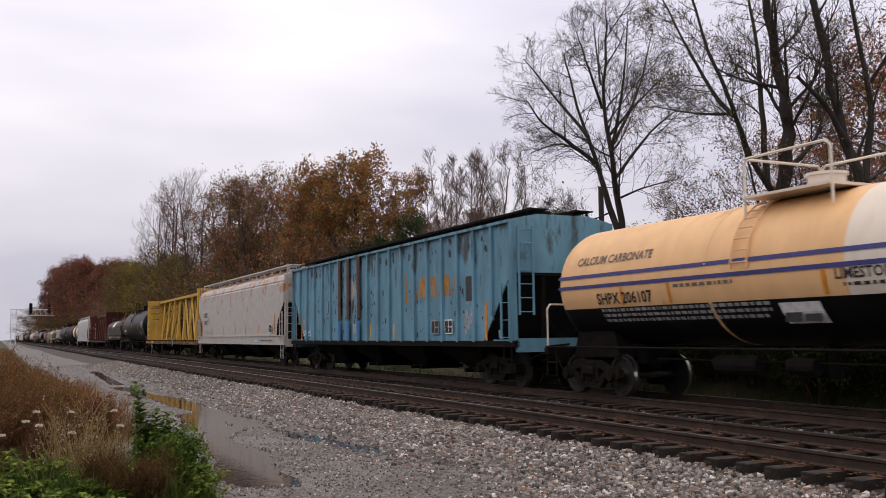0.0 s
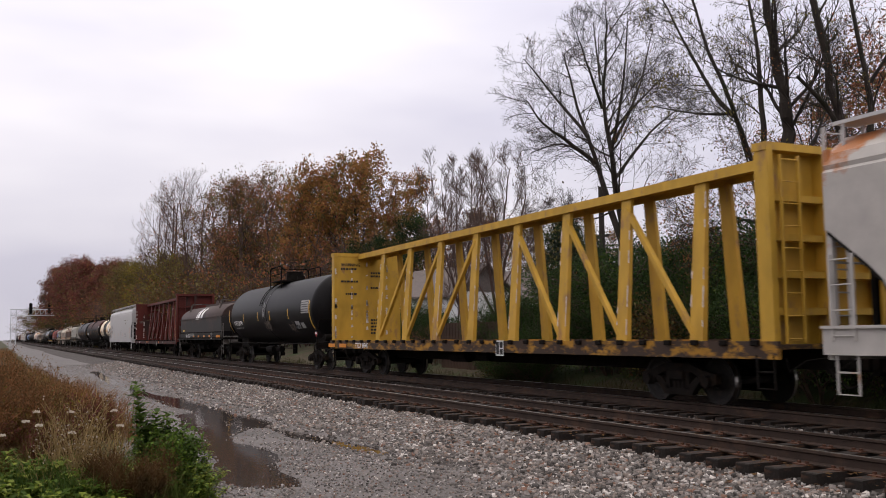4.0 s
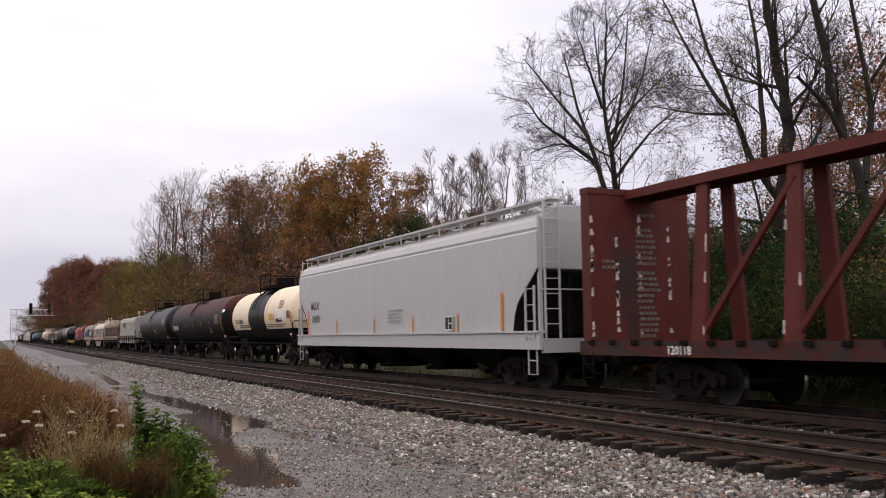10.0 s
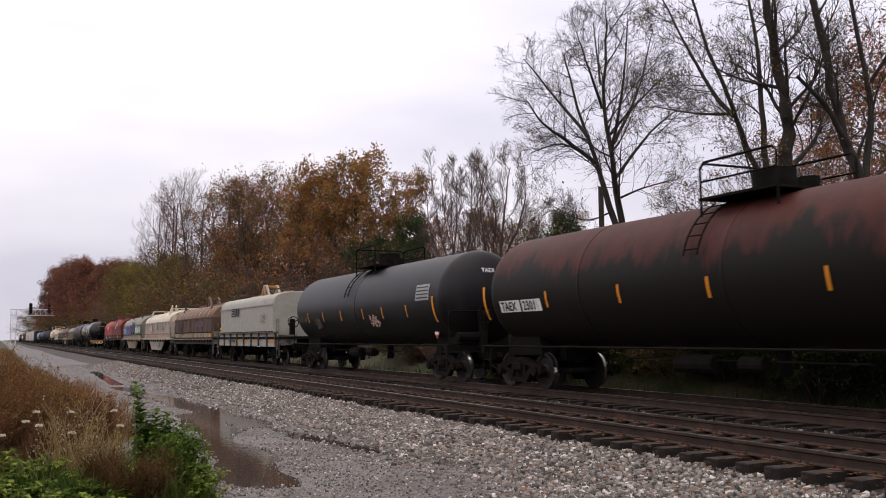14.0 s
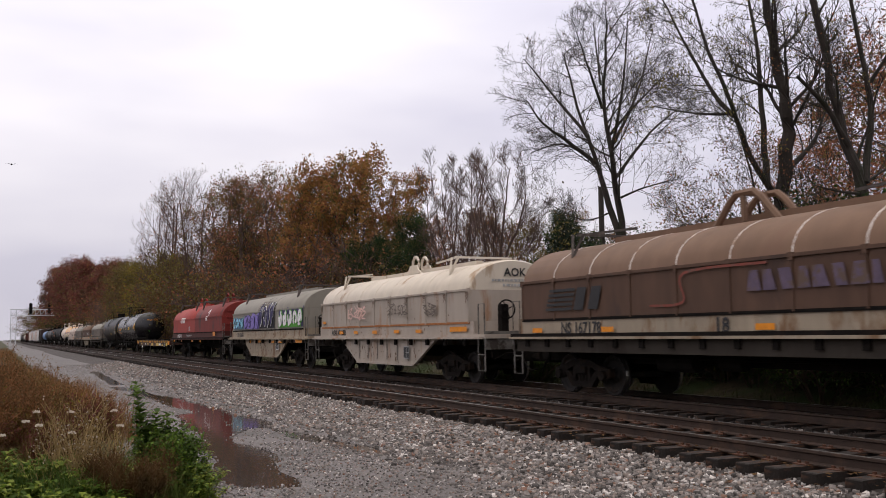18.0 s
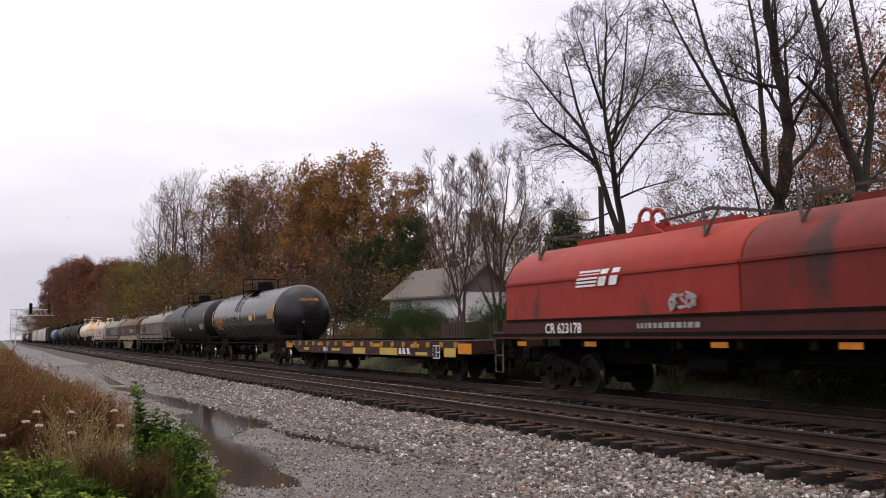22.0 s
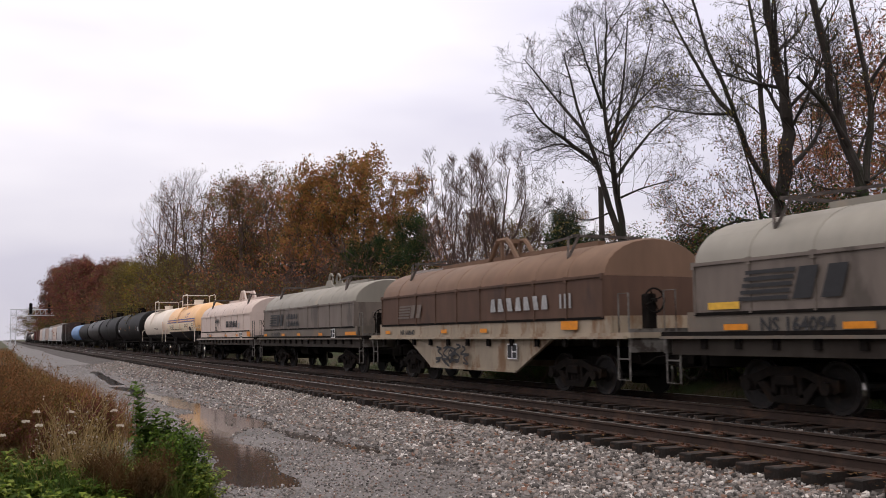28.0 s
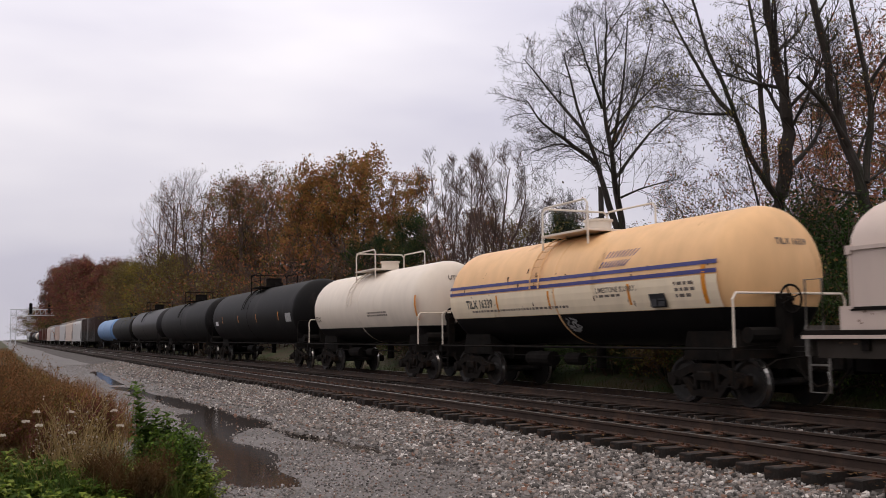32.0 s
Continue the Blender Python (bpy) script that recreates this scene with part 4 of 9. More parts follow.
# ---- the train, car by car from the head ----
P_CREAM = paint("cream", (0.90, 0.72, 0.52), 0.5, 0.22, vary=0.10, second=(0.40, 0.20, 0.07))
P_PALECREAM = paint("pale_cream", (0.94, 0.87, 0.76), 0.5, 0.2, vary=0.08, second=(0.50, 0.36, 0.20))
P_WHITE = paint("white", (0.88, 0.83, 0.77), 0.45, 0, 0.15, 0.06, second=(0.58, 0.48, 0.38))
P_BLUE = paint("sky_blue", (0.40, 0.57, 0.65), 0.65, 0.30, 0.3, 0.28, patch=2.4, streak=3.5, second=(0.06, 0.075, 0.085), high=(2.2, 4.5, 0.09))
P_GREY = paint("pale_grey", (0.72, 0.70, 0.68), 0.5, 0.33, 0.3, 0.12, second=(0.36, 0.14, 0.05), patch=1.5, streak=1.0, high=(2.2, 4.6, 0.10))
P_LIGHT = paint("light_grey", (0.75, 0.74, 0.74), 0.45, 0, 0.1, 0.05, second=(0.42, 0.40, 0.38))
P_YELLOW = paint("yellow", (0.76, 0.60, 0.22), 0.6, 0.30, 0.3, 0.2, patch=2.2, streak=2.0, second=(0.30, 0.17, 0.06))
P_YELSILL = paint("worn_yellow_sill", (0.66, 0.48, 0.16), 0.7, 0.62, 0.3, 0.25, patch=1.4, streak=0.4, second=(0.045, 0.027, 0.018))
P_OXSILL = paint("grimy_oxide_sill", (0.30, 0.12, 0.10), 0.7, 0.55, 0.3, 0.25, patch=1.4, streak=0.4, second=(0.03, 0.017, 0.014))
P_OXIDE = paint("red_oxide", (0.34, 0.125, 0.095), 0.65, 0.0, 0.3, 0.18, second=(0.035, 0.016, 0.013))
# Three paints blacken downwards: shade on the cars' lower sides put into the colour.
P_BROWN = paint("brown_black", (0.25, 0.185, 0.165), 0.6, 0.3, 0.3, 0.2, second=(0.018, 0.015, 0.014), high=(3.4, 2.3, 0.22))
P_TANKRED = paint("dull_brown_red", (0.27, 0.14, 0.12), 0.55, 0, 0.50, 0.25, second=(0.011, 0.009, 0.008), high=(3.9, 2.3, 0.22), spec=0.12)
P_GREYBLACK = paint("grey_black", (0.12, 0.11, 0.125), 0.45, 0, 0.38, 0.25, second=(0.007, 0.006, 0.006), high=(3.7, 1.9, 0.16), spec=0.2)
P_GLOSS = paint("smooth_black", (0.08, 0.075, 0.09), 0.27, 0, 0.12, 0.1, second=(0.006, 0.006, 0.006), spec=0.5)
P_NSGREY = paint("cover_grey", (0.55, 0.53, 0.49), 0.6, 0, 0.2, 0.10, second=(0.30, 0.25, 0.19))
# Cover sides: soot, and a darker grey that paints the sides' shade.
P_NSSIDE = paint("sooty_shaded_grey", (0.45, 0.41, 0.38), 0.65, 0, 0.4, 0.2, second=(0.08, 0.066, 0.055))
P_NSSILL = paint("dirty_white_sill", (0.60, 0.55, 0.48), 0.7, 0.42, 0.3, 0.2, second=(0.17, 0.10, 0.055), patch=1.6, streak=2.5)
# Grime plus the shadow below the ledge, both in this dark colour.
P_VALANCE = paint("grimy_shaded_channel", (0.24, 0.22, 0.20), 0.75, 0, 0.4, 0.2, second=(0.03, 0.024, 0.02), spec=0.1)
P_NSBOARD = paint("grimy_board_grey", (0.42, 0.39, 0.355), 0.65, 0.0, 0.4, 0.15, second=(0.16, 0.12, 0.09), streak=1.5)
P_NSPALE = paint("pale_cover", (0.64, 0.625, 0.59), 0.6, 0.30, 0.2, 0.10, second=(0.38, 0.21, 0.08), patch=1.3, streak=0.6, high=(3.2, 3.75, 0.14))
P_OLIVEGREY = paint("warm_grey_cover", (0.53, 0.51, 0.47), 0.6, 0, 0.25, 0.12, second=(0.14, 0.12, 0.09))
P_BRNHOOD = paint("rusty_brown", (0.45, 0.35, 0.28), 0.7, 0.3, 0.3, 0.14, second=(0.15, 0.085, 0.055))
# Darker copy of the roof's brown; the side's shade is in its colour.
P_BRNSIDE = paint("shaded_rust", (0.34, 0.25, 0.20), 0.7, 0.3, 0.3, 0.2, second=(0.055, 0.032, 0.024))
P_IVORY = paint("ivory", (0.80, 0.755, 0.69), 0.55, 0.26, 0.2, 0.10, second=(0.30, 0.20, 0.12), patch=1.3, streak=4)
P_REDSILL = paint("grimy_red_sill", (0.27, 0.10, 0.075), 0.7, 0.3, 0.3, 0.25, second=(0.04, 0.02, 0.016))
P_IVSIDE = paint("darker_ivory", (0.66, 0.615, 0.57), 0.6, 0.34, 0.22, 0.14, second=(0.26, 0.15, 0.09), patch=1.3, streak=5)
P_REDCOV = paint("faded_red", (0.60, 0.19, 0.15), 0.6, 0, 0.28, 0.15, second=(0.09, 0.026, 0.022))
P_DARKRED = paint("dark_red", (0.45, 0.14, 0.115), 0.65, 0, 0.35, 0.2, second=(0.05, 0.018, 0.015))
P_TTX = paint("rusty_sill", (0.24, 0.13, 0.10), 0.7, 0.35, 0.3, 0.25, second=(0.03, 0.02, 0.016))
P_PINKWHITE = paint("dusty_white", (0.79, 0.72, 0.68), 0.6, 0.16, 0.2, 0.08, second=(0.40, 0.28, 0.20))
P_SOOTTANK = paint("sooty_tank", (0.034, 0.027, 0.029), 0.6, 0, 0.38, 0.25, second=(0.012, 0.009, 0.009), spec=0.15)
P_BLUETANK = paint("pale_blue", (0.42, 0.55, 0.72), 0.5, 0, 0.2, 0.1)
P_BOXRED = paint("boxcar_brown", (0.36, 0.20, 0.15), 0.6, 0, 0.3, 0.15)
M_STRIPE = material("blue_stripe", linear(0.22, 0.22, 0.44), 0.5, 0, 0.2, 4, None, bump=0)
M_GOLD = material("faded_gold_marking", linear(0.60, 0.42, 0.17), 0.6, 0, 0.3, 5, (0.13, 0.21, 0.27), 0.42, 3, bump=0)
M_OLDRUST = material("rust_stain", (0.085, 0.035, 0.025), 0.9, 0, 0.4, 6, None, bump=0.1)
M_DEEPBLUE = material("touched_up_blue", linear(0.16, 0.38, 0.60), 0.6, 0, 0.2, 5, None, bump=0)
M_AMBER = material("amber_reflector", linear(0.80, 0.50, 0.10), 0.5, 0, 0.15, 8, (0.2, 0.12, 0.05), 0.25, 6, bump=0)
M_CYAN = material("light_blue_spray", linear(0.55, 0.78, 0.88), 0.6, 0, 0.15, 6, None, bump=0)
M_VIOLET = material("violet_spray", linear(0.50, 0.44, 0.72), 0.6, 0, 0.15, 6, None, bump=0)
M_NAVY = material("dark_violet_spray", linear(0.20, 0.18, 0.34), 0.6, 0, 0.15, 6, None, bump=0)
M_GREEN = material("green_spray", linear(0.28, 0.58, 0.16), 0.6, 0, 0.15, 6, None, bump=0)
M_SCRAPE = material("dark_scrape", (0.045, 0.042, 0.045), 0.85, 0, 0.4, 14, None, bump=0)
M_RUSTCHIP = material("orange_rust_chip", (0.30, 0.12, 0.045), 0.9, 0, 0.4, 14, None, bump=0)
M_BROWNCHIP = material("brown_rust_chip", (0.11, 0.06, 0.035), 0.9, 0, 0.4, 14, None, bump=0)
M_DULLBLUE = material("chalky_blue", linear(0.40, 0.52, 0.57), 0.8, 0, 0.25, 9, None, bump=0)
M_TEAL = material("grey_teal_spray", linear(0.38, 0.50, 0.54), 0.7, 0, 0.2, 6, None, bump=0)
M_SOOT = material("black_spray", linear(0.12, 0.11, 0.14), 0.7, 0, 0.2, 6, None, bump=0)
M_PINK = material("faded_pink_spray", linear(0.82, 0.68, 0.64), 0.7, 0, 0.1, 6, None, bump=0)
M_FADED = material("faded_black_marking", linear(0.40, 0.36, 0.33), 0.7, 0, 0.2, 6, None, bump=0)
M_DIMBLUE = material("faded_violet_marking", linear(0.34, 0.29, 0.36), 0.75, 0, 0.25, 5, (0.10, 0.065, 0.05), 0.5, 3, bump=0)
M_DIMRED = material("faded_red_spray", linear(0.46, 0.24, 0.20), 0.75, 0, 0.25, 5, (0.10, 0.065, 0.05), 0.4, 3, bump=0)


def yellow_marks(car, sf, spots, z0, z1, mat=None, w=0.09):
    """Upright reflector strips along a side."""
    for y in spots:
        plaque(y - w / 2, y + w / 2, z0, z1, sf, mat or M_YELLOW_MARK, car, "reflector_strip")


def amber_marks(car, spots, z, sf, w=0.5, h=0.11):
    for y in spots:
        plaque(y - w / 2, y + w / 2, z, z + h, sf, M_AMBER, car, "reflector_strip", t=0.05)


def placard(car, y, z, sf):
    """A red and white diamond card in its holder."""
    s = Shape().add([(sf(z) - 0.03, y, z - 0.19), (sf(z) - 0.03, y - 0.19, z), (sf(z) - 0.03, y, z + 0.19), (sf(z) - 0.03, y + 0.19, z)], [(0, 1, 2, 3)])
    c = part("placard", s, M_RED_MARK, car, "red diamond placard")
    part("placard_field", Shape().box(sf(z) - 0.036, sf(z) - 0.032, y - 0.12, y + 0.12, z - 0.055, z + 0.055), M_WHITE_MARK, c)


def framed(car, y, z, sf, mat=None, w=0.5, h=0.42):
    """A stencil square with a dark field and white frame."""
    f = plaque(y - w / 2, y + w / 2, z - h / 2, z + h / 2, sf, mat or M_WHITE_MARK, car, "stencil_frame", t=0.05)
    s = Shape()
    t = 0.056
    for a, b, c, d in ((0.44, 0.04, -0.42, 0.42), (-0.04, -0.44, -0.42, -0.06), (-0.04, -0.44, 0.02, 0.42)):
        s.add([(sf(z) - t, y + w * b, z + h * c), (sf(z) - t, y + w * a, z + h * c), (sf(z) - t, y + w * a, z + h * d), (sf(z) - t, y + w * b, z + h * d)], [(0, 1, 2, 3)])
    part("stencil_field", s, M_BLACK_MARK, f)


def speed_logo(car, y, z, sf, k=1.0, mat=None):
    """A trade mark as plain shapes: running stripes that end in a slanted block."""
    s = Shape()
    m = mat or M_BLACK_MARK
    for i in range(5):
        zz, sh = z + 0.10 * k * i, 0.04 * i * k
        s.add([(sf(zz) - 0.012, y - sh, zz), (sf(zz) - 0.012, y - 1.0 * k - sh, zz), (sf(zz + 0.06 * k) - 0.012, y - 1.0 * k - sh, zz + 0.06 * k), (sf(zz + 0.06 * k) - 0.012, y - sh, zz + 0.06 * k)], [(0, 1, 2, 3)])
    for u0, u1 in ((1.08, 1.42), (1.60, 1.94)):
        for v0, v1 in ((0.0, 0.23), (0.23, 0.46)):
            s.add([(sf(z + q * k) - 0.012, y - (u + 0.35 * q) * k, z + q * k) for u, q in ((u0, v0), (u1, v0), (u1, v1), (u0, v1))], [(0, 1, 2, 3)])
    part("railway_emblem", s, m, car)


def wheel_logo(car, y, z, sf, k=1.0, mat=None):
    """A trade mark as plain shapes: an arc of a wheel over three bars."""
    s = Shape()
    for i in range(3):
        zz = z + 0.13 * k * i
        s.add([(sf(zz) - 0.012, y, zz), (sf(zz) - 0.012, y - (0.75 - 0.1 * i) * k, zz), (sf(zz + 0.08 * k) - 0.012, y - (0.75 - 0.1 * i) * k, zz + 0.08 * k), (sf(zz + 0.08 * k) - 0.012, y, zz + 0.08 * k)], [(0, 1, 2, 3)])
    n = 12
    for i in range(n):
        a, b = -0.6 + 3.6 * i / n, -0.6 + 3.6 * (i + 1) / n
        s.add([(sf(z + 0.5 * k + r * math.sin(t) * k) - 0.012, y - (0.72 + r * math.cos(t)) * k, z + 0.5 * k + r * math.sin(t) * k) for r, t in ((0.2, a), (0.36, a), (0.36, b), (0.2, b))], [(0, 1, 2, 3)])
    part("railway_emblem", s, mat or M_BLACK_MARK, car)


def block_name(car, y, z, h, widths, gap, sf, mat, name="trade_name", slant=0.0):
    """A trade name as a row of plain leaning blocks, each cut on one side."""
    for i, w in enumerate(widths):
        s = Shape()
        cut = ((0.0, 0.0, 0.22, 0.22), (0.0, 0.0, 0.0, 0.38), (0.25, 0.0, 0.0, 0.25))[i % 3]
        for q in range(4):
            v0, v1 = q / 4, (q + 1) / 4
            lo, hi = (lambda v: cut[0] * (1 - v) + cut[2] * v), (lambda v: 1 - cut[1] * (1 - v) - cut[3] * v)
            s.add([(sf(z + v * h) - 0.013, y - u * w - slant * v * h, z + v * h) for u, v in ((lo(v0), v0), (hi(v0), v0), (hi(v1), v1), (lo(v1), v1))], [(0, 1, 2, 3)])
        part(name, s, mat, car)
        y -= w + gap


def swirl(rnd):
    """One fat rounded sign: an open loop with a tail, an arch or a hook, unlike any letter."""
    a0, turn = rnd.uniform(0, 6.28), rnd.choice((-1, 1))
    cx, cy, rx, ry = rnd.uniform(0.38, 0.46), rnd.uniform(0.42, 0.55), rnd.uniform(0.22, 0.30), rnd.uniform(0.34, 0.42)
    loop = [(cx + rx * math.cos(a0 + turn * t * 0.7), cy + ry * math.sin(a0 + turn * t * 0.7)) for t in range(8)]
    tail = [(cx - rx * 0.6, 0.02), (cx + rx * rnd.uniform(-0.2, 0.4), cy * 0.8), (cx + rx * 1.1, rnd.uniform(0.6, 1.0))]
    return [loop, tail] if rnd.random() < 0.6 else [loop]


def spray_piece(car, y, z, w, h, sf, n, fill, edge, ground, seed, label):
    """A row of fat unreadable spray-painted signs on a painted ground, ragged at its rim."""
    rnd = random.Random(seed)
    g = Shape()
    m = 14
    top = [z + h * rnd.uniform(0.86, 1.1) for _ in range(m + 1)]
    for k in range(m):
        u0, u1 = y - w * k / m, y - w * (k + 1) / m
        for q in range(4):
            a0, a1 = z + (top[k] - z) * q / 4, z + (top[k] - z) * (q + 1) / 4
            b0, b1 = z + (top[k + 1] - z) * q / 4, z + (top[k + 1] - z) * (q + 1) / 4
            g.add([(sf(v) - 0.010, u, v) for u, v in ((u0, a0), (u1, b0), (u1, b1), (u0, a1))], [(0, 1, 2, 3)])
    part("graffiti", g, ground, car, label)
    step = w / n
    for k in range(n):
        st = swirl(rnd)
        s = [[(u * step / h * 1.12 + rnd.uniform(-0.03, 0.03), v * 0.78 + 0.1 + rnd.uniform(-0.04, 0.04)) for u, v in one] for one in st]
        scrawl(s, y - step * k, z, h, lambda v: sf(v) - 0.004, edge, car, w=step * 0.36)
        scrawl(s, y - step * k, z, h, lambda v: sf(v) - 0.026, fill, car, w=step * 0.24)


def chips(car, sf, y0, y1, z0, z1, n, mat, seed, size=0.1, tall=1.0):
    """Scattered paint chips and scrapes on a side, ragged and uneven."""
    rnd = random.Random(seed)
    s = Shape()
    for _ in range(n):
        y, z, k = rnd.uniform(y0, y1), rnd.uniform(z0, z1), size * rnd.uniform(0.25, 1.0) ** 1.5
        m = rnd.randrange(6, 10)
        ring = []
        for i in range(m):
            t, r = 2 * math.pi * i / m, k * rnd.uniform(0.35, 1.0)
            v = z + r * math.sin(t) * tall
            ring.append((sf(v) - 0.009, y + r * math.cos(t), v))
        s.add([(sf(z) - 0.009, y, z)] + ring, [(0, i + 1, (i + 1) % m + 1) for i in range(m)])
    tagged(part("paint_wear", s, mat, car), kind="stuff")


def head_text(text, x, z, size, car, R, zc, a, head, mat):
    """Small lettering on a tank's near head."""
    ob = lettering(text, x, z, size, 0.0, mat, car, end=1)
    for v in ob.data.vertices:
        r = min(0.98, math.hypot(v.co.x, v.co.z - zc) / R)
        v.co.y = a + head - head * (1 - r * r) ** (1 / 2.3) - 0.015


# cream tank with white patch, at the head of what is seen
c, sf, a, b = tank_car("cream and white tank car with black lower half", 4.2, 19.6, 1.36, 2.52, P_CREAM, bands=((0, 0.40, P_WHITE), (0.40, 1.0, P_CREAM)), low=M_BLACK, low_z=1.97, rail=P_WHITE, dome="rail", cap=P_WHITE, seams=(0.12,))
plaque(a + 0.5, b - 0.5, 2.66, 2.74, sf, M_STRIPE, c, "blue_stripe")
plaque(a + 0.5, b - 0.5, 2.42, 2.50, sf, M_STRIPE, c, "blue_stripe")
lettering("SHPX 206107", 5.35, 2.05, 0.34, sf, M_BLACK_MARK, c)
lettering("CALCIUM CARBONATE", 6.15, 2.96, 0.26, sf, M_FADED, c)
lettering("LIMESTONE SLURRY", -1.25, 2.24, 0.24, sf, M_BLACK_MARK, c)
bars(-1.4, 2.12, 2.0, 1, 0.10, sf, M_BLACK_MARK, c)
bars(2.7, 2.30, 1.9, 1, 0.12, sf, M_FADED, c)
bars(5.3, 1.88, 6.5, 3, 0.11, sf, M_GREY_MARK, c)
framed(c, -0.4, 1.72, sf, w=0.9, h=0.36)
yellow_marks(c, sf, (4.42, 2.86, -1.03), 2.0, 2.4, M_AMBER)

# blue ribbed hopper
c, sf, a, b = hopper_car("faded sky-blue covered hopper with rust streaks", 20.5, 40.5, P_BLUE, M_UNDER, square=True, roof=M_UNDER, walk_mat=M_UNDER, ribs=19)
block_name(c, -2.75, 2.56, 0.62, (0.55, 0.62, 0.55, 0.20, 0.52, 0.46), 0.12, sf, M_GOLD, slant=0.1)
plaque(-2.45, -2.28, 2.5, 3.45, sf, M_GOLD, c, "ear_of_corn_emblem")
plaque(-2.6, -2.28, 2.44, 2.56, sf, M_GOLD, c, "ear_of_corn_emblem", t=0.014)
for y in (3.98, 3.01, 1.89):
    plaque(y - 0.14, y + 0.14, 2.05, 4.3, sf, M_OLDRUST, c, "rust_streak", t=0.10)
    plaque(y - 0.14, y + 0.14, 1.25, 1.95, sf, M_DEEPBLUE, c, "touched_up_patch", t=0.10)
s = Shape().add([(sf(3) - 0.013, 2.85, 2.65), (sf(3) - 0.013, 2.2, 3.1), (sf(3) - 0.013, 2.85, 3.55), (sf(3) - 0.013, 3.5, 3.1)], [(0, 1, 2, 3)])
part("faded_diamond", s, M_GREY_MARK, c)
yellow_marks(c, sf, (-4.11, -1.3, 0.86, 6.3), 1.25, 1.8)
yellow_marks(c, sf, (-7.81, 9.16), 1.25, 2.3, M_AMBER, 0.13)
framed(c, -4.62, 1.65, sf, M_GREY_MARK)
framed(c, -5.56, 1.65, sf)
plaque(2.2, 2.7, 1.5, 1.85, sf, M_GREY_MARK, c)
lettering("57 02 5", 8.95, 1.42, 0.34, sf, M_WHITE_MARK, c)
lettering("PL  C", 8.95, 1.90, 0.32, sf, M_GREY_MARK, c)
chips(c, sf, -8.6, 8.6, 1.3, 3.0, 130, M_SCRAPE, 1, 0.10, 1.4)
chips(c, sf, -8.6, 8.6, 1.3, 4.2, 60, M_DULLBLUE, 2, 0.16, 1.6)
plaque(-7.0, -6.62, 2.35, 3.05, sf, M_SCRAPE, c, "soot_patch", t=0.011)
chips(c, sf, -7.2, -6.5, 1.5, 2.5, 14, M_GREY_MARK, 31, 0.16, 1.8)
chips(c, sf, -8.6, 8.6, 3.6, 4.3, 60, M_SCRAPE, 32, 0.16, 1.6)
chips(c, sf, 1.5, 7.5, 2.0, 4.2, 40, M_OLDRUST, 33, 0.12, 3.0)
nudge(c, -0.55)

# pale grey hopper
c, sf, a, b = hopper_car("pale grey covered hopper with orange rust patches", 41.75, 62.2, P_GREY, P_GREY, walk_mat=P_LIGHT)
lettering("UTCX", 9.1, 2.66, 0.40, sf, M_BLACK_MARK, c)
lettering("54517", 9.05, 2.18, 0.40, sf, M_BLACK_MARK, c)
yellow_marks(c, sf, (-4.76, -1.95, 0.44, 3.46, 6.7), 1.52, 2.05, M_AMBER)
yellow_marks(c, sf, (-7.75, 9.6), 1.55, 2.55, M_AMBER, 0.13)
framed(c, -7.15, 1.82, sf)
bars(9.0, 1.75, 2.2, 2, 0.11, sf, M_GREY_MARK, c)
plaque(-4.6, -4.1, 1.15, 1.3, lambda z: -1.61, M_CYAN, c)
bars(-5.2, 1.2, 3, 1, 0.12, lambda z: -1.61, M_FADED, c)
plaque(7.4, 7.75, 2.35, 2.65, sf, M_GREY_MARK, c)
chips(c, sf, -9.5, 9.5, 1.55, 3.0, 50, M_RUSTCHIP, 3, 0.06, 0.6)
chips(c, lambda z: -1.61, -9.2, 9.8, 1.08, 1.4, 70, M_RUSTCHIP, 4, 0.08, 0.4)
nudge(c, -0.8)

c, sf, a, b = centerbeam_car("empty yellow centerbeam lumber flatcar, rusty and chipped", 63.3, 87.0, P_YELLOW, P_YELSILL)
end_print(c, b - 0.44, ((-1.15, 4.05, 0.62, 1), (-1.15, 3.55, 0.75, 1), (-0.95, 3.05, 0.45, 1), (0.12, 3.9, 0.5, 2), (0.12, 3.3, 0.5, 1), (0.12, 2.0, 0.5, 5)), M_BLACK_MARK, 63)
lettering("WARNING", -1.15, 4.2, 0.17, b - 0.435, M_BLACK_MARK, c, end=1)
amber_marks(c, (11.5, 10.2), 0.98, sf, 0.8, 0.14)
lettering("TTZX 84945", 8.9, 0.98, 0.24, sf, M_WHITE_MARK, c)
framed(c, -2.2, 1.05, sf, w=0.42, h=0.4)
chips(c, sf, -11, 11, 0.92, 1.2, 60, M_BROWNCHIP, 15, 0.10)

c, sf, a, b = tank_car("large black tank car with white stencils", 88.3, 105.3, 1.53, 2.62, M_BLACK)
lettering("NATX 300790", 7.45, 2.06, 0.32, sf, M_WHITE_MARK, c)
bars(7.3, 1.88, 1.8, 1, 0.1, sf, M_GREY_MARK, c)
yellow_marks(c, sf, (5.14, 2.05, -0.22, -3.43), 2.22, 2.68)
yellow_marks(c, sf, (8.5, -6.72), 1.7, 2.95, w=0.12)
plaque(-6.6, -5.5, 2.42, 2.98, sf, M_GREY_MARK, c, "stencil_panel")
for k in range(5):
    plaque(-6.55, -5.55, 2.48 + k * 0.1, 2.51 + k * 0.1, lambda z: sf(z) - 0.006, M_BLACK_MARK, c, "stencil_line")
framed(c, -4.75, 1.92, sf, M_GREY_MARK, w=0.6, h=0.34)
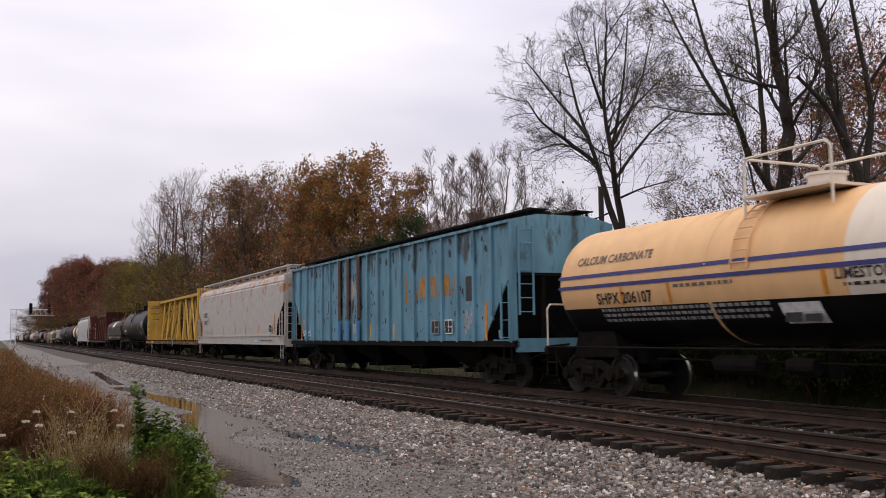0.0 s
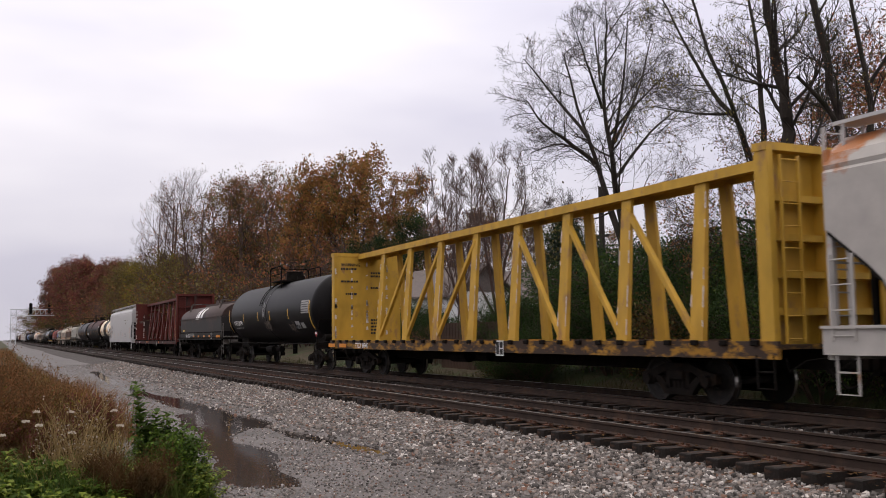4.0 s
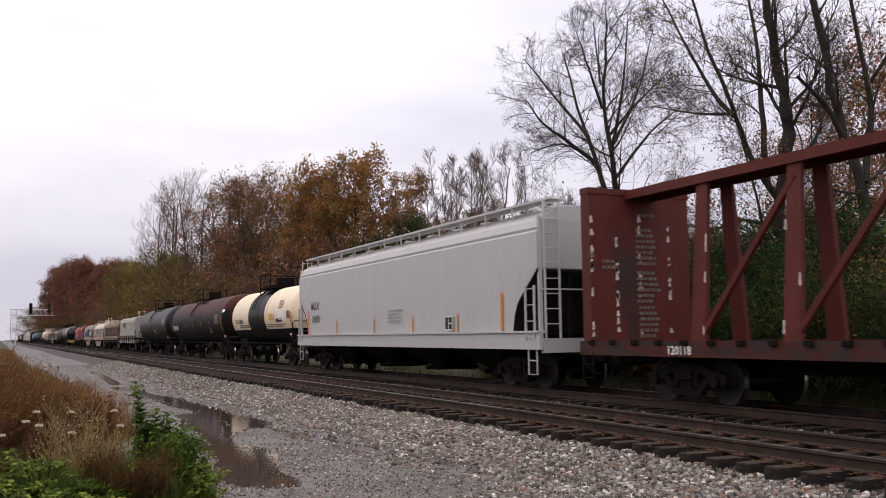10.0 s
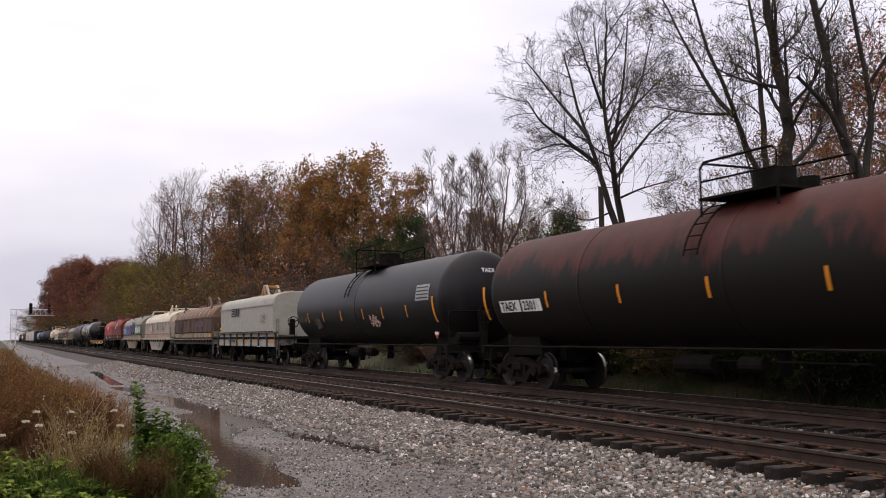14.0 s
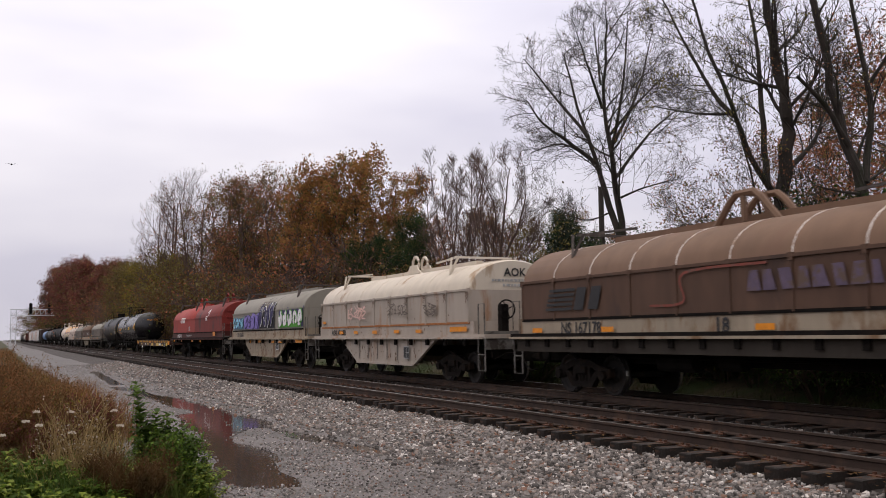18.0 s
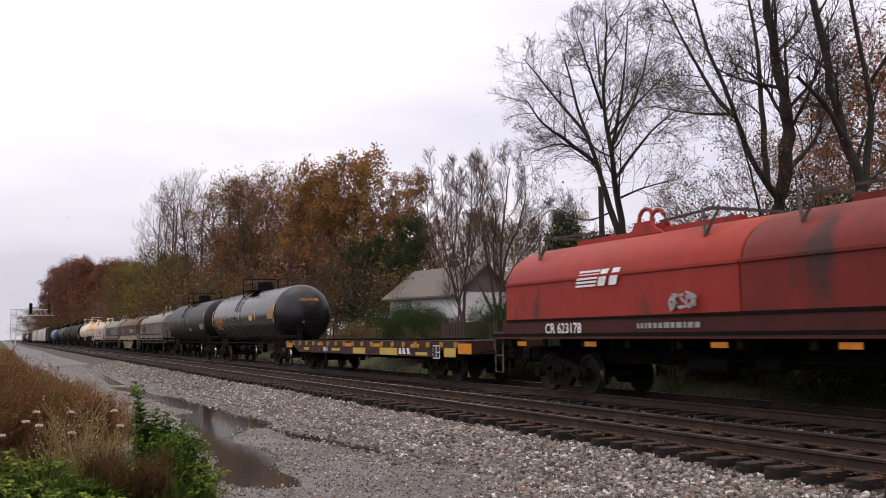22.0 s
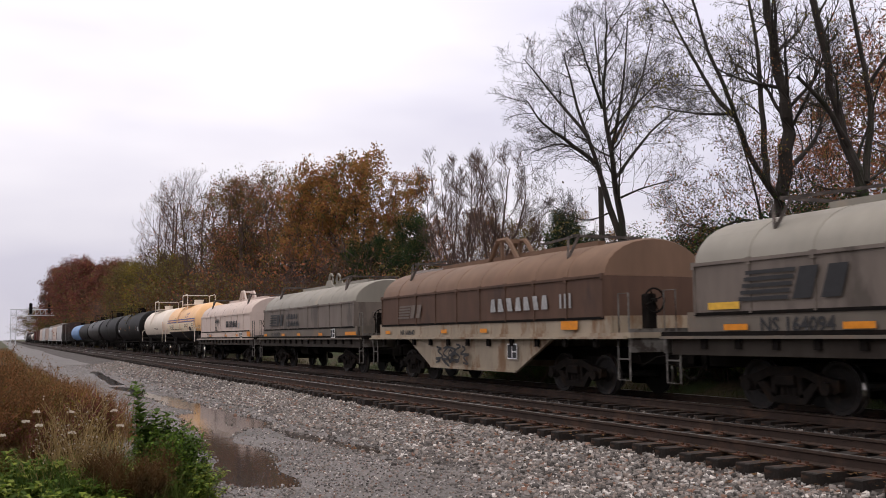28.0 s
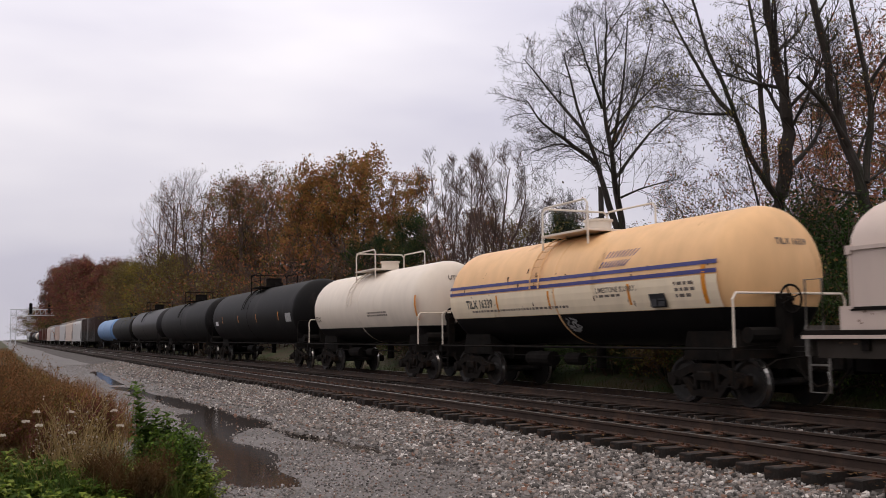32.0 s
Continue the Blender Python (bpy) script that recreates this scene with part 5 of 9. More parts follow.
plaque(-5.6, -5.1, 1.78, 2.02, sf, M_GREY_MARK, c)
placard(c, -6.46, 1.56, sf)
scrawl([[(0.0, 0.2), (0.3, 1.0), (0.45, 0.7), (0.25, 0.5), (0.5, 0.1), (0.8, 0.9), (1.0, 1.5)], [(0.1, 0), (0.35, 0.4), (0.6, 0.0)]], 1.1, 2.35, 0.75, sf, M_GREY_MARK, c, label="looping pale grey spray-painted figure", w=0.05)
scrawl(tag_strokes(4, 4), 0.9, 1.75, 0.5, sf, M_FADED, c, w=0.035)
scrawl(tag_strokes(5, 4), -3.2, 1.65, 0.42, sf, M_FADED, c, w=0.035)
nudge(c, -0.5)
head_text("NATX 300790", -0.35, 3.25, 0.16, c, 1.53, 2.62, a, 0.72, M_WHITE_MARK)

c, sf, a, b = coil_car("dark brown coil car with a rounded cover", 106.6, 121.6, [P_BROWN], [P_BROWN], M_BLACK, lift="slab", ribs=False, hood_in=0.62)
block_name(c, 1.05, 2.62, 0.70, (0.34, 0.80, 0.78), 0.10, sf, M_WHITE_MARK, slant=0.28)
lettering("IHB", -0.35, 3.05, 0.30, -6.93, M_WHITE_MARK, c, end=1)
lettering("167000-167199", -0.75, 2.86, 0.17, -6.93, M_WHITE_MARK, c, end=1)
bars(4.2, 1.30, 2.4, 1, 0.1, lambda z: -1.47, M_GREY_MARK, c)
lettering("IHB 167123", 4.75, 1.40, 0.34, lambda z: -1.47, M_WHITE_MARK, c)
amber_marks(c, (1.6, -0.1, -1.9, -3.6), 1.44, lambda z: -1.47)
amber_marks(c, (-6.2,), 1.42, lambda z: -1.47, 1.1, 0.13)
plaque(5.1, 5.7, 1.82, 1.95, sf, M_YELLOW_MARK, c)
framed(c, -4.2, 1.52, lambda z: -1.46, w=0.45, h=0.34)
bars(3.0, 1.62, 1.4, 2, 0.12, lambda z: -1.47, M_GREY_MARK, c)

c, sf, a, b = centerbeam_car("empty red-oxide centerbeam lumber flatcar", 123.2, 146.5, P_OXIDE, P_OXSILL)
end_print(c, b - 0.44, ((-0.1, 4.1, 0.55, 1), (-0.15, 3.75, 0.6, 7), (-0.15, 2.75, 0.6, 6), (-0.1, 1.95, 0.5, 6), (-1.1, 3.0, 0.4, 2)), M_FADED, 123)
yellow_marks(c, lambda z: -1.44, (-11.35,), 1.3, 2.3, M_AMBER, 0.1)
lettering("120118", 8.6, 0.98, 0.24, sf, M_WHITE_MARK, c)
framed(c, -2.4, 1.0, sf, w=0.42, h=0.42)
amber_marks(c, (-3.6, 3.2, 2.4), 1.02, sf, 0.4, 0.12)
lettering("F63", -5.3, 1.02, 0.18, sf, M_WHITE_MARK, c)

c, sf, a, b = hopper_car("clean light grey covered hopper with rounded sides", 148.0, 168.2, P_LIGHT, P_LIGHT)
lettering("MLLX", 8.25, 2.52, 0.42, sf, M_FADED, c)
lettering("10939", 8.15, 1.98, 0.42, sf, M_FADED, c)
yellow_marks(c, sf, (4.99, 0.97, -2.4, -5.6), 1.5, 2.0, M_AMBER)
yellow_marks(c, sf, (8.62, -8.2), 1.5, 2.5, M_AMBER, 0.13)
framed(c, -5.1, 1.75, sf)
bars(-0.3, 2.2, 1.2, 4, 0.12, sf, M_GREY_MARK, c)
chips(c, sf, -9, 9, 1.5, 3.8, 26, M_GREY_MARK, 16, 0.05)

c, sf, a, b = tank_car("pale cream tank car with a black middle band", 169.3, 182.8, 1.42, 2.50, P_PALECREAM, bands=((0, 0.395, P_PALECREAM), (0.395, 0.655, M_BLACK), (0.655, 1.0, P_PALECREAM)), low=M_BLACK, low_z=1.80, rail=M_UNDER)
lettering("TILX 160426", 5.35, 2.14, 0.34, sf, M_BLACK_MARK, c)
for k, w in enumerate(("SODIUM", "HYDROXIDE", "SOLUTION")):
    lettering(w, -3.45, 3.05 - k * 0.14, 0.16, sf, M_FADED, c)
plaque(-2.5, -1.8, 2.22, 2.55, sf, M_YELLOW_MARK, c, "yellow_panel")
plaque(-4.6, -3.5, 2.22, 2.66, sf, M_WHITE_MARK, c, "stencil_panel")
plaque(-4.1, -3.0, 2.12, 2.28, sf, M_BLACK_MARK, c, "black_patch")
plaque(-5.4, -4.95, 2.25, 2.62, sf, M_FADED, c, "graffiti")
yellow_marks(c, sf, (2.4, -0.95, -2.7), 2.1, 2.5, M_AMBER)
yellow_marks(c, sf, (-5.5, 6.1), 1.85, 2.6, M_AMBER, 0.13)
bars(4.6, 2.0, 3.0, 2, 0.10, sf, M_FADED, c)
bars(-1.2, 1.98, 4.0, 2, 0.09, sf, M_FADED, c)
placard(c, -4.6, 1.55, sf)
nudge(c, -0.4)
part("loading_collar", Shape().box(-0.9, 0.9, -0.75, 0.75, 3.86, 4.05).disc(0, -0.3, 4.0, 0.45, 0.45, 16), M_UNDER, c)

c, sf, a, b = tank_car("dull brown-red tank car, painted dark below as shade", 183.55, 203.1, 1.47, 2.54, P_TANKRED, seams=(0.0, 0.25))
plaque(7.92, 8.95, 1.98, 2.28, sf, M_WHITE_MARK, c, "white_number_panel")
plaque(6.9, 7.84, 1.98, 2.28, sf, M_WHITE_MARK, c, "white_number_panel")
lettering("TAEX", 8.88, 2.02, 0.32, lambda z: sf(z) - 0.006, M_BLACK_MARK, c)
lettering("2301", 7.76, 2.02, 0.32, lambda z: sf(z) - 0.006, M_BLACK_MARK, c)
yellow_marks(c, sf, (6.61, 3.69, 0.9, -1.9, -4.6), 2.05, 2.45, M_AMBER)
yellow_marks(c, sf, (9.75, -8.05), 1.8, 2.7, M_AMBER, 0.12)
plaque(-7.3, -6.3, 2.25, 2.8, sf, M_FADED, c)
framed(c, -4.9, 1.85, sf, M_FADED, w=0.6, h=0.3)
placard(c, -7.6, 1.5, sf)
plaque(-9.0, -8.3, 2.9, 3.08, sf, M_WHITE_MARK, c, "white_number_panel")
nudge(c, -0.5)

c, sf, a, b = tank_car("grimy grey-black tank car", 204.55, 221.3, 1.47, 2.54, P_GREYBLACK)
yellow_marks(c, sf, (-4.26, -2.13, -0.21, 2.2, 4.4, 6.4), 2.0, 2.4, M_AMBER)
yellow_marks(c, sf, (-6.37,), 1.8, 2.6, M_AMBER, 0.12)
plaque(-6.1, -5.1, 2.5, 3.0, sf, M_GREY_MARK, c)
for k in range(4):
    plaque(-6.05, -5.15, 2.56 + k * 0.11, 2.6 + k * 0.11, lambda z: sf(z) - 0.006, M_BLACK_MARK, c, "stencil_line")
placard(c, -5.79, 1.48, sf)
scrawl(tag_strokes(9, 3), -0.8, 1.75, 0.45, sf, M_PINK, c, w=0.05)
scrawl(tag_strokes(10, 3), 5.6, 1.75, 0.45, sf, M_FADED, c, w=0.05)
lettering("TAEX 1681", 7.9, 2.05, 0.3, sf, M_FADED, c)
nudge(c, -0.6)
head_text("TAEX 1681", -0.25, 3.3, 0.18, c, 1.47, 2.54, a, 0.72, M_WHITE_MARK)

c, sf, a, b = coil_car("pale grey coil car with a tall square cover", 223.2, 237.2, [P_NSPALE], [P_NSPALE], P_NSPALE, top=3.62, edge=3.0, low=1.66, hood_in=1.1, square=True, ribs=False)
speed_logo(c, 3.0, 2.55, sf, 0.95)
lettering("NS 168686", 3.6, 1.12, 0.36, lambda z: -1.51, M_BLACK_MARK, c)
amber_marks(c, (1.5, -0.3, -2.3), 1.14, lambda z: -1.42, 0.6)
amber_marks(c, (-5.7,), 1.14, lambda z: -1.42, 1.2, 0.12)
framed(c, -3.1, 1.12, lambda z: -1.42)
plaque(5.2, 5.9, 1.86, 1.98, sf, M_YELLOW_MARK, c)
scrawl(tag_strokes(13, 3), -3.6, 2.1, 0.5, sf, M_FADED, c, w=0.03)

c, sf, a, b = coil_car("rusty brown coil car with pale-ribbed cover", 238.1, 252.6, [P_BRNHOOD], [P_BRNSIDE], P_NSSILL, hood_in=0.55, steps=14, valance=P_VALANCE, rib_mat=M_SCUFF)
end_scrawl(tag_strokes(71, 4), -0.2, 2.85, 0.42, c, a - 0.03, M_WHITE_MARK)
speed_logo(c, 5.5, 1.95, sf, 1.1, M_BLACK_MARK)
lettering("NS 167178", 4.9, 1.42, 0.36, lambda z: -1.47, M_BLACK_MARK, c)
lettering("18", -0.3, 1.40, 0.4, lambda z: -1.47, M_BLACK_MARK, c)
block_name(c, -1.2, 2.12, 0.36, (0.34, 0.30, 0.36, 0.28, 0.34, 0.30, 0.36, 0.2), 0.05, sf, M_DIMBLUE)
scrawl([[(0.0, 0.0), (1.0, 0.05), (1.05, 0.6), (3.2, 0.65)]], 1.5, 1.95, 1.0, sf, M_DIMRED, c, label="faded red spray-painted line", w=0.05)
amber_marks(c, (5.9, 3.0, -1.6), 1.44, lambda z: -1.47, 0.45)
amber_marks(c, (-6.3,), 1.46, lambda z: -1.47, 0.6, 0.2)

c, sf, a, b = coil_car("ivory coil car with a deep side skirt", 254.0, 269.2, [P_IVORY], [P_IVSIDE], P_IVSIDE, skirt=True, lift="slab", bracket=P_IVORY, gasket=M_RUSTCHIP)
end_print(c, a - 0.012, ((-0.75, 2.92, 1.3, 1), (-0.4, 2.78, 0.8, 1)), M_GREY_MARK, 254)
lettering("AOK", -0.35, 3.08, 0.34, a - 0.012, M_BLACK_MARK, c, end=1)
for k in range(10):
    y = a + 0.1 + (b - a - 0.2) * k / 9
    for q, (dy, lo) in enumerate(((0.0, 2.42), (0.05, 2.30), (-0.06, 2.36))):
        plaque(y + dy - 0.016, y + dy + 0.016, lo + 0.05 * (k % 3), 2.62, lambda z: sf(z) - 0.012, M_BROWNCHIP, c, "rust_run")
lettering("AOK 494692", 5.35, 1.44, 0.30, lambda z: -1.47, M_BLACK_MARK, c)
scrawl(tag_strokes(21, 6), 3.4, 2.02, 0.48, sf, M_PINK, c, w=0.05)
scrawl(tag_strokes(22, 6), -0.6, 2.05, 0.42, sf, M_FADED, c, w=0.035)
scrawl(tag_strokes(23, 3), -3.6, 2.02, 0.42, sf, M_FADED, c, w=0.035)
chips(c, sf, -6.2, 6.2, 1.78, 2.7, 40, M_BROWNCHIP, 5, 0.04)
chips(c, lambda z: -1.47, -6.4, 6.4, 1.42, 1.72, 60, M_BROWNCHIP, 6, 0.045)
chips(c, lambda z: -1.445, -3.2, 3.2, 0.5, 1.28, 60, M_BROWNCHIP, 7, 0.05, 2.6)
amber_marks(c, (4.1, 2.5, 0.6, -1.4, -3.2), 1.48, lambda z: -1.47, 0.45)
amber_marks(c, (-6.0,), 1.50, lambda z: -1.47, 1.1, 0.14)
plaque(6.0, 6.4, 1.9, 2.0, sf, M_AMBER, c)
framed(c, -2.15, 0.86, lambda z: -1.44, M_GREY_MARK, 0.45, 0.4)
for k in range(1, 14):
    y = -5.8 + k * 0.9
    plaque(y - 0.03, y + 0.03, 0.6, 1.28, lambda z: -1.445, M_FADED, c, "rust_run") if abs(y) < 2.6 else None

c, sf, a, b = coil_car("olive-grey coil car, its side covered in graffiti, with skirt", 270.1, 285.1, [P_OLIVEGREY], [P_OLIVEGREY], P_NSSILL, skirt=True, lift="", ribs=False, hood_in=0.72)
speed_logo(c, 1.1, 2.75, sf, 0.95, M_FADED)
spray_piece(c, 6.35, 1.84, 2.35, 0.66, sf, 4, M_CYAN, M_STRIPE, M_TEAL, 200, "light blue spray-painted signs")
spray_piece(c, 3.85, 1.84, 3.1, 0.74, sf, 4, M_VIOLET, M_NAVY, M_VIOLET, 214, "violet spray-painted signs")
spray_piece(c, 0.62, 1.84, 2.75, 1.42, sf, 4, M_NAVY, M_WHITE_MARK, M_SOOT, 225, "tall dark spray-painted signs outlined in white")
spray_piece(c, -2.95, 1.86, 3.9, 0.86, sf, 5, M_WHITE_MARK, M_GREEN, M_NAVY, 238, "white and green spray-painted signs")
plaque(-6.5, -2.95, 1.84, 2.02, lambda z: sf(z) - 0.012, M_GREEN, c, "graffiti", "green spray-painted lower edge")
lettering("NS 165654", 5.6, 1.42, 0.3, lambda z: -1.47, M_BLACK_MARK, c)
amber_marks(c, (2.6, 0.6, -1.9, -3.2), 1.12, lambda z: -1.47, 0.5)
chips(c, lambda z: -1.47, -6.6, 6.6, 1.42, 1.74, 90, M_BROWNCHIP, 8, 0.06)
chips(c, lambda z: -1.445, -3.0, 3.0, 0.5, 1.26, 110, M_BROWNCHIP, 9, 0.05, 2.6)
amber_marks(c, (-6.3,), 1.14, lambda z: -1.5, 1.0, 0.13)
framed(c, -2.6, 0.98, lambda z: -1.44, w=0.5, h=0.4)

c, sf, a, b = coil_car("faded red coil car with two covers", 286.6, 305.1, [P_DARKRED, P_REDCOV], [P_DARKRED, P_REDCOV], P_REDSILL, hoods=2, top=3.62, lift="slab", ribs=False, hood_in=0.74)
speed_logo(c, 5.2, 2.45, sf, 0.8, M_WHITE_MARK)
for z in (2.2, 2.62, 3.02):
    part("end_rib", Shape().box(-1.2, 1.2, a - 0.05, a + 0.03, z - 0.035, z + 0.035, 0.01), P_DARKRED, c)
wheel_logo(c, -3.8, 2.5, sf, 0.8, M_WHITE_MARK)
lettering("CR 623178", 6.6, 1.42, 0.34, lambda z: -1.47, M_WHITE_MARK, c)
scrawl(tag_strokes(41, 3), 1.9, 1.85, 0.36, sf, M_GREY_MARK, c, w=0.05)
amber_marks(c, (7.6, 4.6, 0.5, -2.4), 1.12, lambda z: -1.5, 0.45)
plaque(-7.0, -6.3, 1.5, 1.75, sf, M_AMBER, c, t=0.05)
bars(3.0, 1.5, 2.2, 1, 0.2, lambda z: -1.47, M_GREY_MARK, c)

c, sf, a, b = flat_car("empty flatcar with rusty yellow-patched sill", 306.9, 325.3, P_TTX)
P_PATCH = paint("worn_yellow", (0.80, 0.68, 0.36), 0.65, 0.25, 0.3, 0.12, patch=3)
for y0, y1, z0, z1, m in ((0.4, -0.9, 0.76, 0.98, P_PATCH), (-2.3, -3.9, 0.76, 1.0, P_PATCH), (-7.5, -8.3, 0.76, 1.02, P_PATCH), (2.9, 1.9, 0.84, 0.95, P_PATCH), (6.6, 5.9, 0.84, 0.95, P_PATCH),
                          (-5.4, -6.3, 0.78, 0.88, P_PATCH), (-8.45, -9.3, 0.86, 1.16, M_AMBER), (9.3, 8.4, 0.92, 1.12, M_AMBER), (4.7, 4.0, 1.04, 1.14, M_AMBER), (1.4, 0.6, 1.02, 1.14, M_AMBER),
                          (-1.6, -2.3, 1.02, 1.14, M_AMBER), (-5.0, -5.7, 1.02, 1.14, M_AMBER)):
    plaque(y1, y0, z0, z1, sf, m, c, "yellow_patch")
block_name(c, -4.0, 0.80, 0.20, (0.28, 0.28, 0.28), 0.06, sf, M_WHITE_MARK)
chips(c, sf, -9, 9, 0.76, 1.12, 110, M_SCRAPE, 13, 0.11)
chips(c, sf, -9, 9, 0.76, 1.12, 60, M_RUSTCHIP, 14, 0.07)
lettering("98011", 4.0, 0.80, 0.26, sf, M_WHITE_MARK, c)
framed(c, -7.05, 0.9, sf, w=0.5, h=0.4)
nudge(c, -0.35)

c, sf, a, b = tank_car("smooth black tank car with yellow stencils", 326.4, 342.3, 1.46, 2.50, P_GLOSS)
lettering("UTLX 671072", 6.25, 2.24, 0.36, sf, M_AMBER, c)
bars(6.1, 2.1, 1.6, 3, 0.11, sf, M_AMBER, c)
yellow_marks(c, sf, (3.63, 0.14, -3.39), 2.35, 2.75)
yellow_marks(c, sf, (7.2, -7.0), 2.1, 3.0, w=0.13)
plaque(-2.8, -2.1, 2.28, 2.54, sf, M_YELLOW_MARK, c, "yellow_panel")
plaque(-6.85, -5.85, 2.3, 2.75, sf, M_GOLD, c, "stencil_panel")
framed(c, 1.4, 2.45, sf, M_AMBER, 0.3, 0.22)
head_text("UTLX 671072", -0.3, 3.15, 0.17, c, 1.46, 2.5, a, 0.72, M_AMBER)
part("marker_lamp", Shape().disc(-0.1, a + 0.02, 2.05, 0.06, 0.12), M_GREEN, c, "green marker")

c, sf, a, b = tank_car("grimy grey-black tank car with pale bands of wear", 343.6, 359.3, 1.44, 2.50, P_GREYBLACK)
yellow_marks(c, sf, (-3.97, -1.19, 2.4, 4.9), 2.4, 2.8, M_AMBER)
yellow_marks(c, sf, (-6.84,), 2.0, 3.0, w=0.13)
plaque(-6.5, -5.4, 1.95, 2.3, sf, M_GREY_MARK, c)
plaque(-2.3, -1.5, 1.88, 2.06, sf, M_YELLOW_MARK, c, "yellow_panel")
lettering("UTLX", 5.7, 2.15, 0.3, sf, M_GOLD, c)
head_text("UTLX", -0.4, 3.1, 0.2, c, 1.44, 2.5, a, 0.72, M_AMBER)

c, sf, a, b = coil_car("grey coil car, sides sooty and painted a shaded tone", 360.3, 375.3, [P_NSGREY], [P_NSSIDE], P_NSBOARD, lift="slab", steps=14, valance=P_VALANCE)
speed_logo(c, 5.3, 1.95, sf, 1.15)
bars(1.9, 2.35, 1.5, 2, 0.24, sf, M_FADED, c)
lettering("NS 164094", 4.85, 1.40, 0.36, lambda z: -1.47, M_BLACK_MARK, c)
amber_marks(c, (5.4, 2.75, -1.0, -3.4), 1.44, lambda z: -1.47, 0.6)
plaque(5.3, 6.1, 1.82, 1.95, sf, M_YELLOW_MARK, c)

c, sf, a, b = coil_car("rusty brown coil car with a side skirt", 376.3, 391.3, [P_BRNHOOD], [P_BRNSIDE], P_NSSILL, skirt=True)
block_name(c, -1.4, 2.0, 0.34, (0.30, 0.30, 0.34, 0.30, 0.30, 0.28, 0.30), 0.13, sf, M_GREY_MARK)
for k in range(3):
    plaque(-4.9 - k * 0.2, -4.82 - k * 0.2, 2.0, 2.34, sf, M_GREY_MARK, c, "trade_name")
speed_logo(c, 5.0, 1.95, sf, 0.9, M_FADED)
scrawl(tag_strokes(51, 5), 2.2, 0.55, 0.6, lambda z: -1.445, M_BLACK_MARK, c, label="black scrawled tag on the skirt", w=0.06)
framed(c, -2.5, 0.97, lambda z: -1.44, w=0.5, h=0.4)
lettering("NS 168142", 4.9, 1.40, 0.26, lambda z: -1.47, M_BLACK_MARK, c)
amber_marks(c, (5.9, 1.5, -1.0), 1.46, lambda z: -1.47, 0.4)
plaque(-5.6, -4.9, 1.5, 1.7, lambda z: -1.49, M_AMBER, c, t=0.05)

c, sf, a, b = coil_car("grey coil car, sides sooty and painted a shaded tone", 392.15, 407.15, [P_NSGREY], [P_NSSIDE], P_NSBOARD, lift="slab", steps=14, valance=P_VALANCE)
speed_logo(c, 5.4, 1.92, sf, 1.15)
block_name(c, 2.45, 2.2, 0.22, (0.2, 0.2, 0.2, 0.2, 0.2, 0.2, 0.2), 0.05, sf, M_BLACK_MARK)
block_name(c, 2.45, 1.88, 0.22, (0.2, 0.2, 0.2, 0.2, 0.2, 0.2, 0.2, 0.2), 0.05, sf, M_BLACK_MARK)
lettering("NS 163858", 5.2, 1.38, 0.34, lambda z: -1.47, M_BLACK_MARK, c)
amber_marks(c, (6.1, 2.95, 0.5, -2.6), 1.44, lambda z: -1.47, 0.5)
amber_marks(c, (-6.2,), 1.44, lambda z: -1.47, 1.2, 0.13)
framed(c, -4.15, 1.52, lambda z: -1.46, w=0.5, h=0.36)

c, sf, a, b = coil_car("dusty white coil car, rust along its sill", 408.15, 423.2, [P_PINKWHITE], [P_PINKWHITE], P_PINKWHITE, steps=14, valance=P_VALANCE)
block_name(c, -0.9, 1.98, 0.36, (0.3, 0.28, 0.1, 0.1, 0.28, 0.28, 0.1, 0.28, 0.26, 0.28), 0.06, sf, M_BLACK_MARK)
block_name(c, 2.15, 2.3, 0.2, (0.15, 0.15, 0.15, 0.15, 0.15, 0.1, 0.13), 0.03, sf, M_BLACK_MARK)
wheel_logo(c, 2.1, 1.8, sf, 0.75)
lettering("CR 623601", 4.6, 1.42, 0.32, lambda z: -1.47, M_BLACK_MARK, c)
lettering("18", -0.4, 1.42, 0.34, lambda z: -1.47, M_BLACK_MARK, c)
for u, v in ((0, 0), (0.2, 0.02), (0.1, -0.16)):
    plaque(-4.1 - u, -3.95 - u, 2.05 + v, 2.2 + v, sf, M_GREY_MARK, c, "round_sticker")
framed(c, -4.6, 1.52, lambda z: -1.46, w=0.6, h=0.34)
amber_marks(c, (3.5, -0.9, -3.7), 1.46, lambda z: -1.47, 0.45)
chips(c, lambda z: -1.47, -6.8, 6.8, 1.42, 1.74, 70, M_BROWNCHIP, 10, 0.05)
chips(c, lambda z: -1.485, -6.8, 6.8, 1.0, 1.26, 80, M_BROWNCHIP, 11, 0.06, 0.8)
for y in (-4.75, 4.75, -2.4, 0.2, 2.6):
    plaque(y - 0.03, y + 0.035, 2.70, 3.36, sf, M_FADED, c, "rust_run", t=0.008)
plaque(-6.8, -6.1, 1.46, 1.7, lambda z: -1.49, M_AMBER, c, t=0.05)

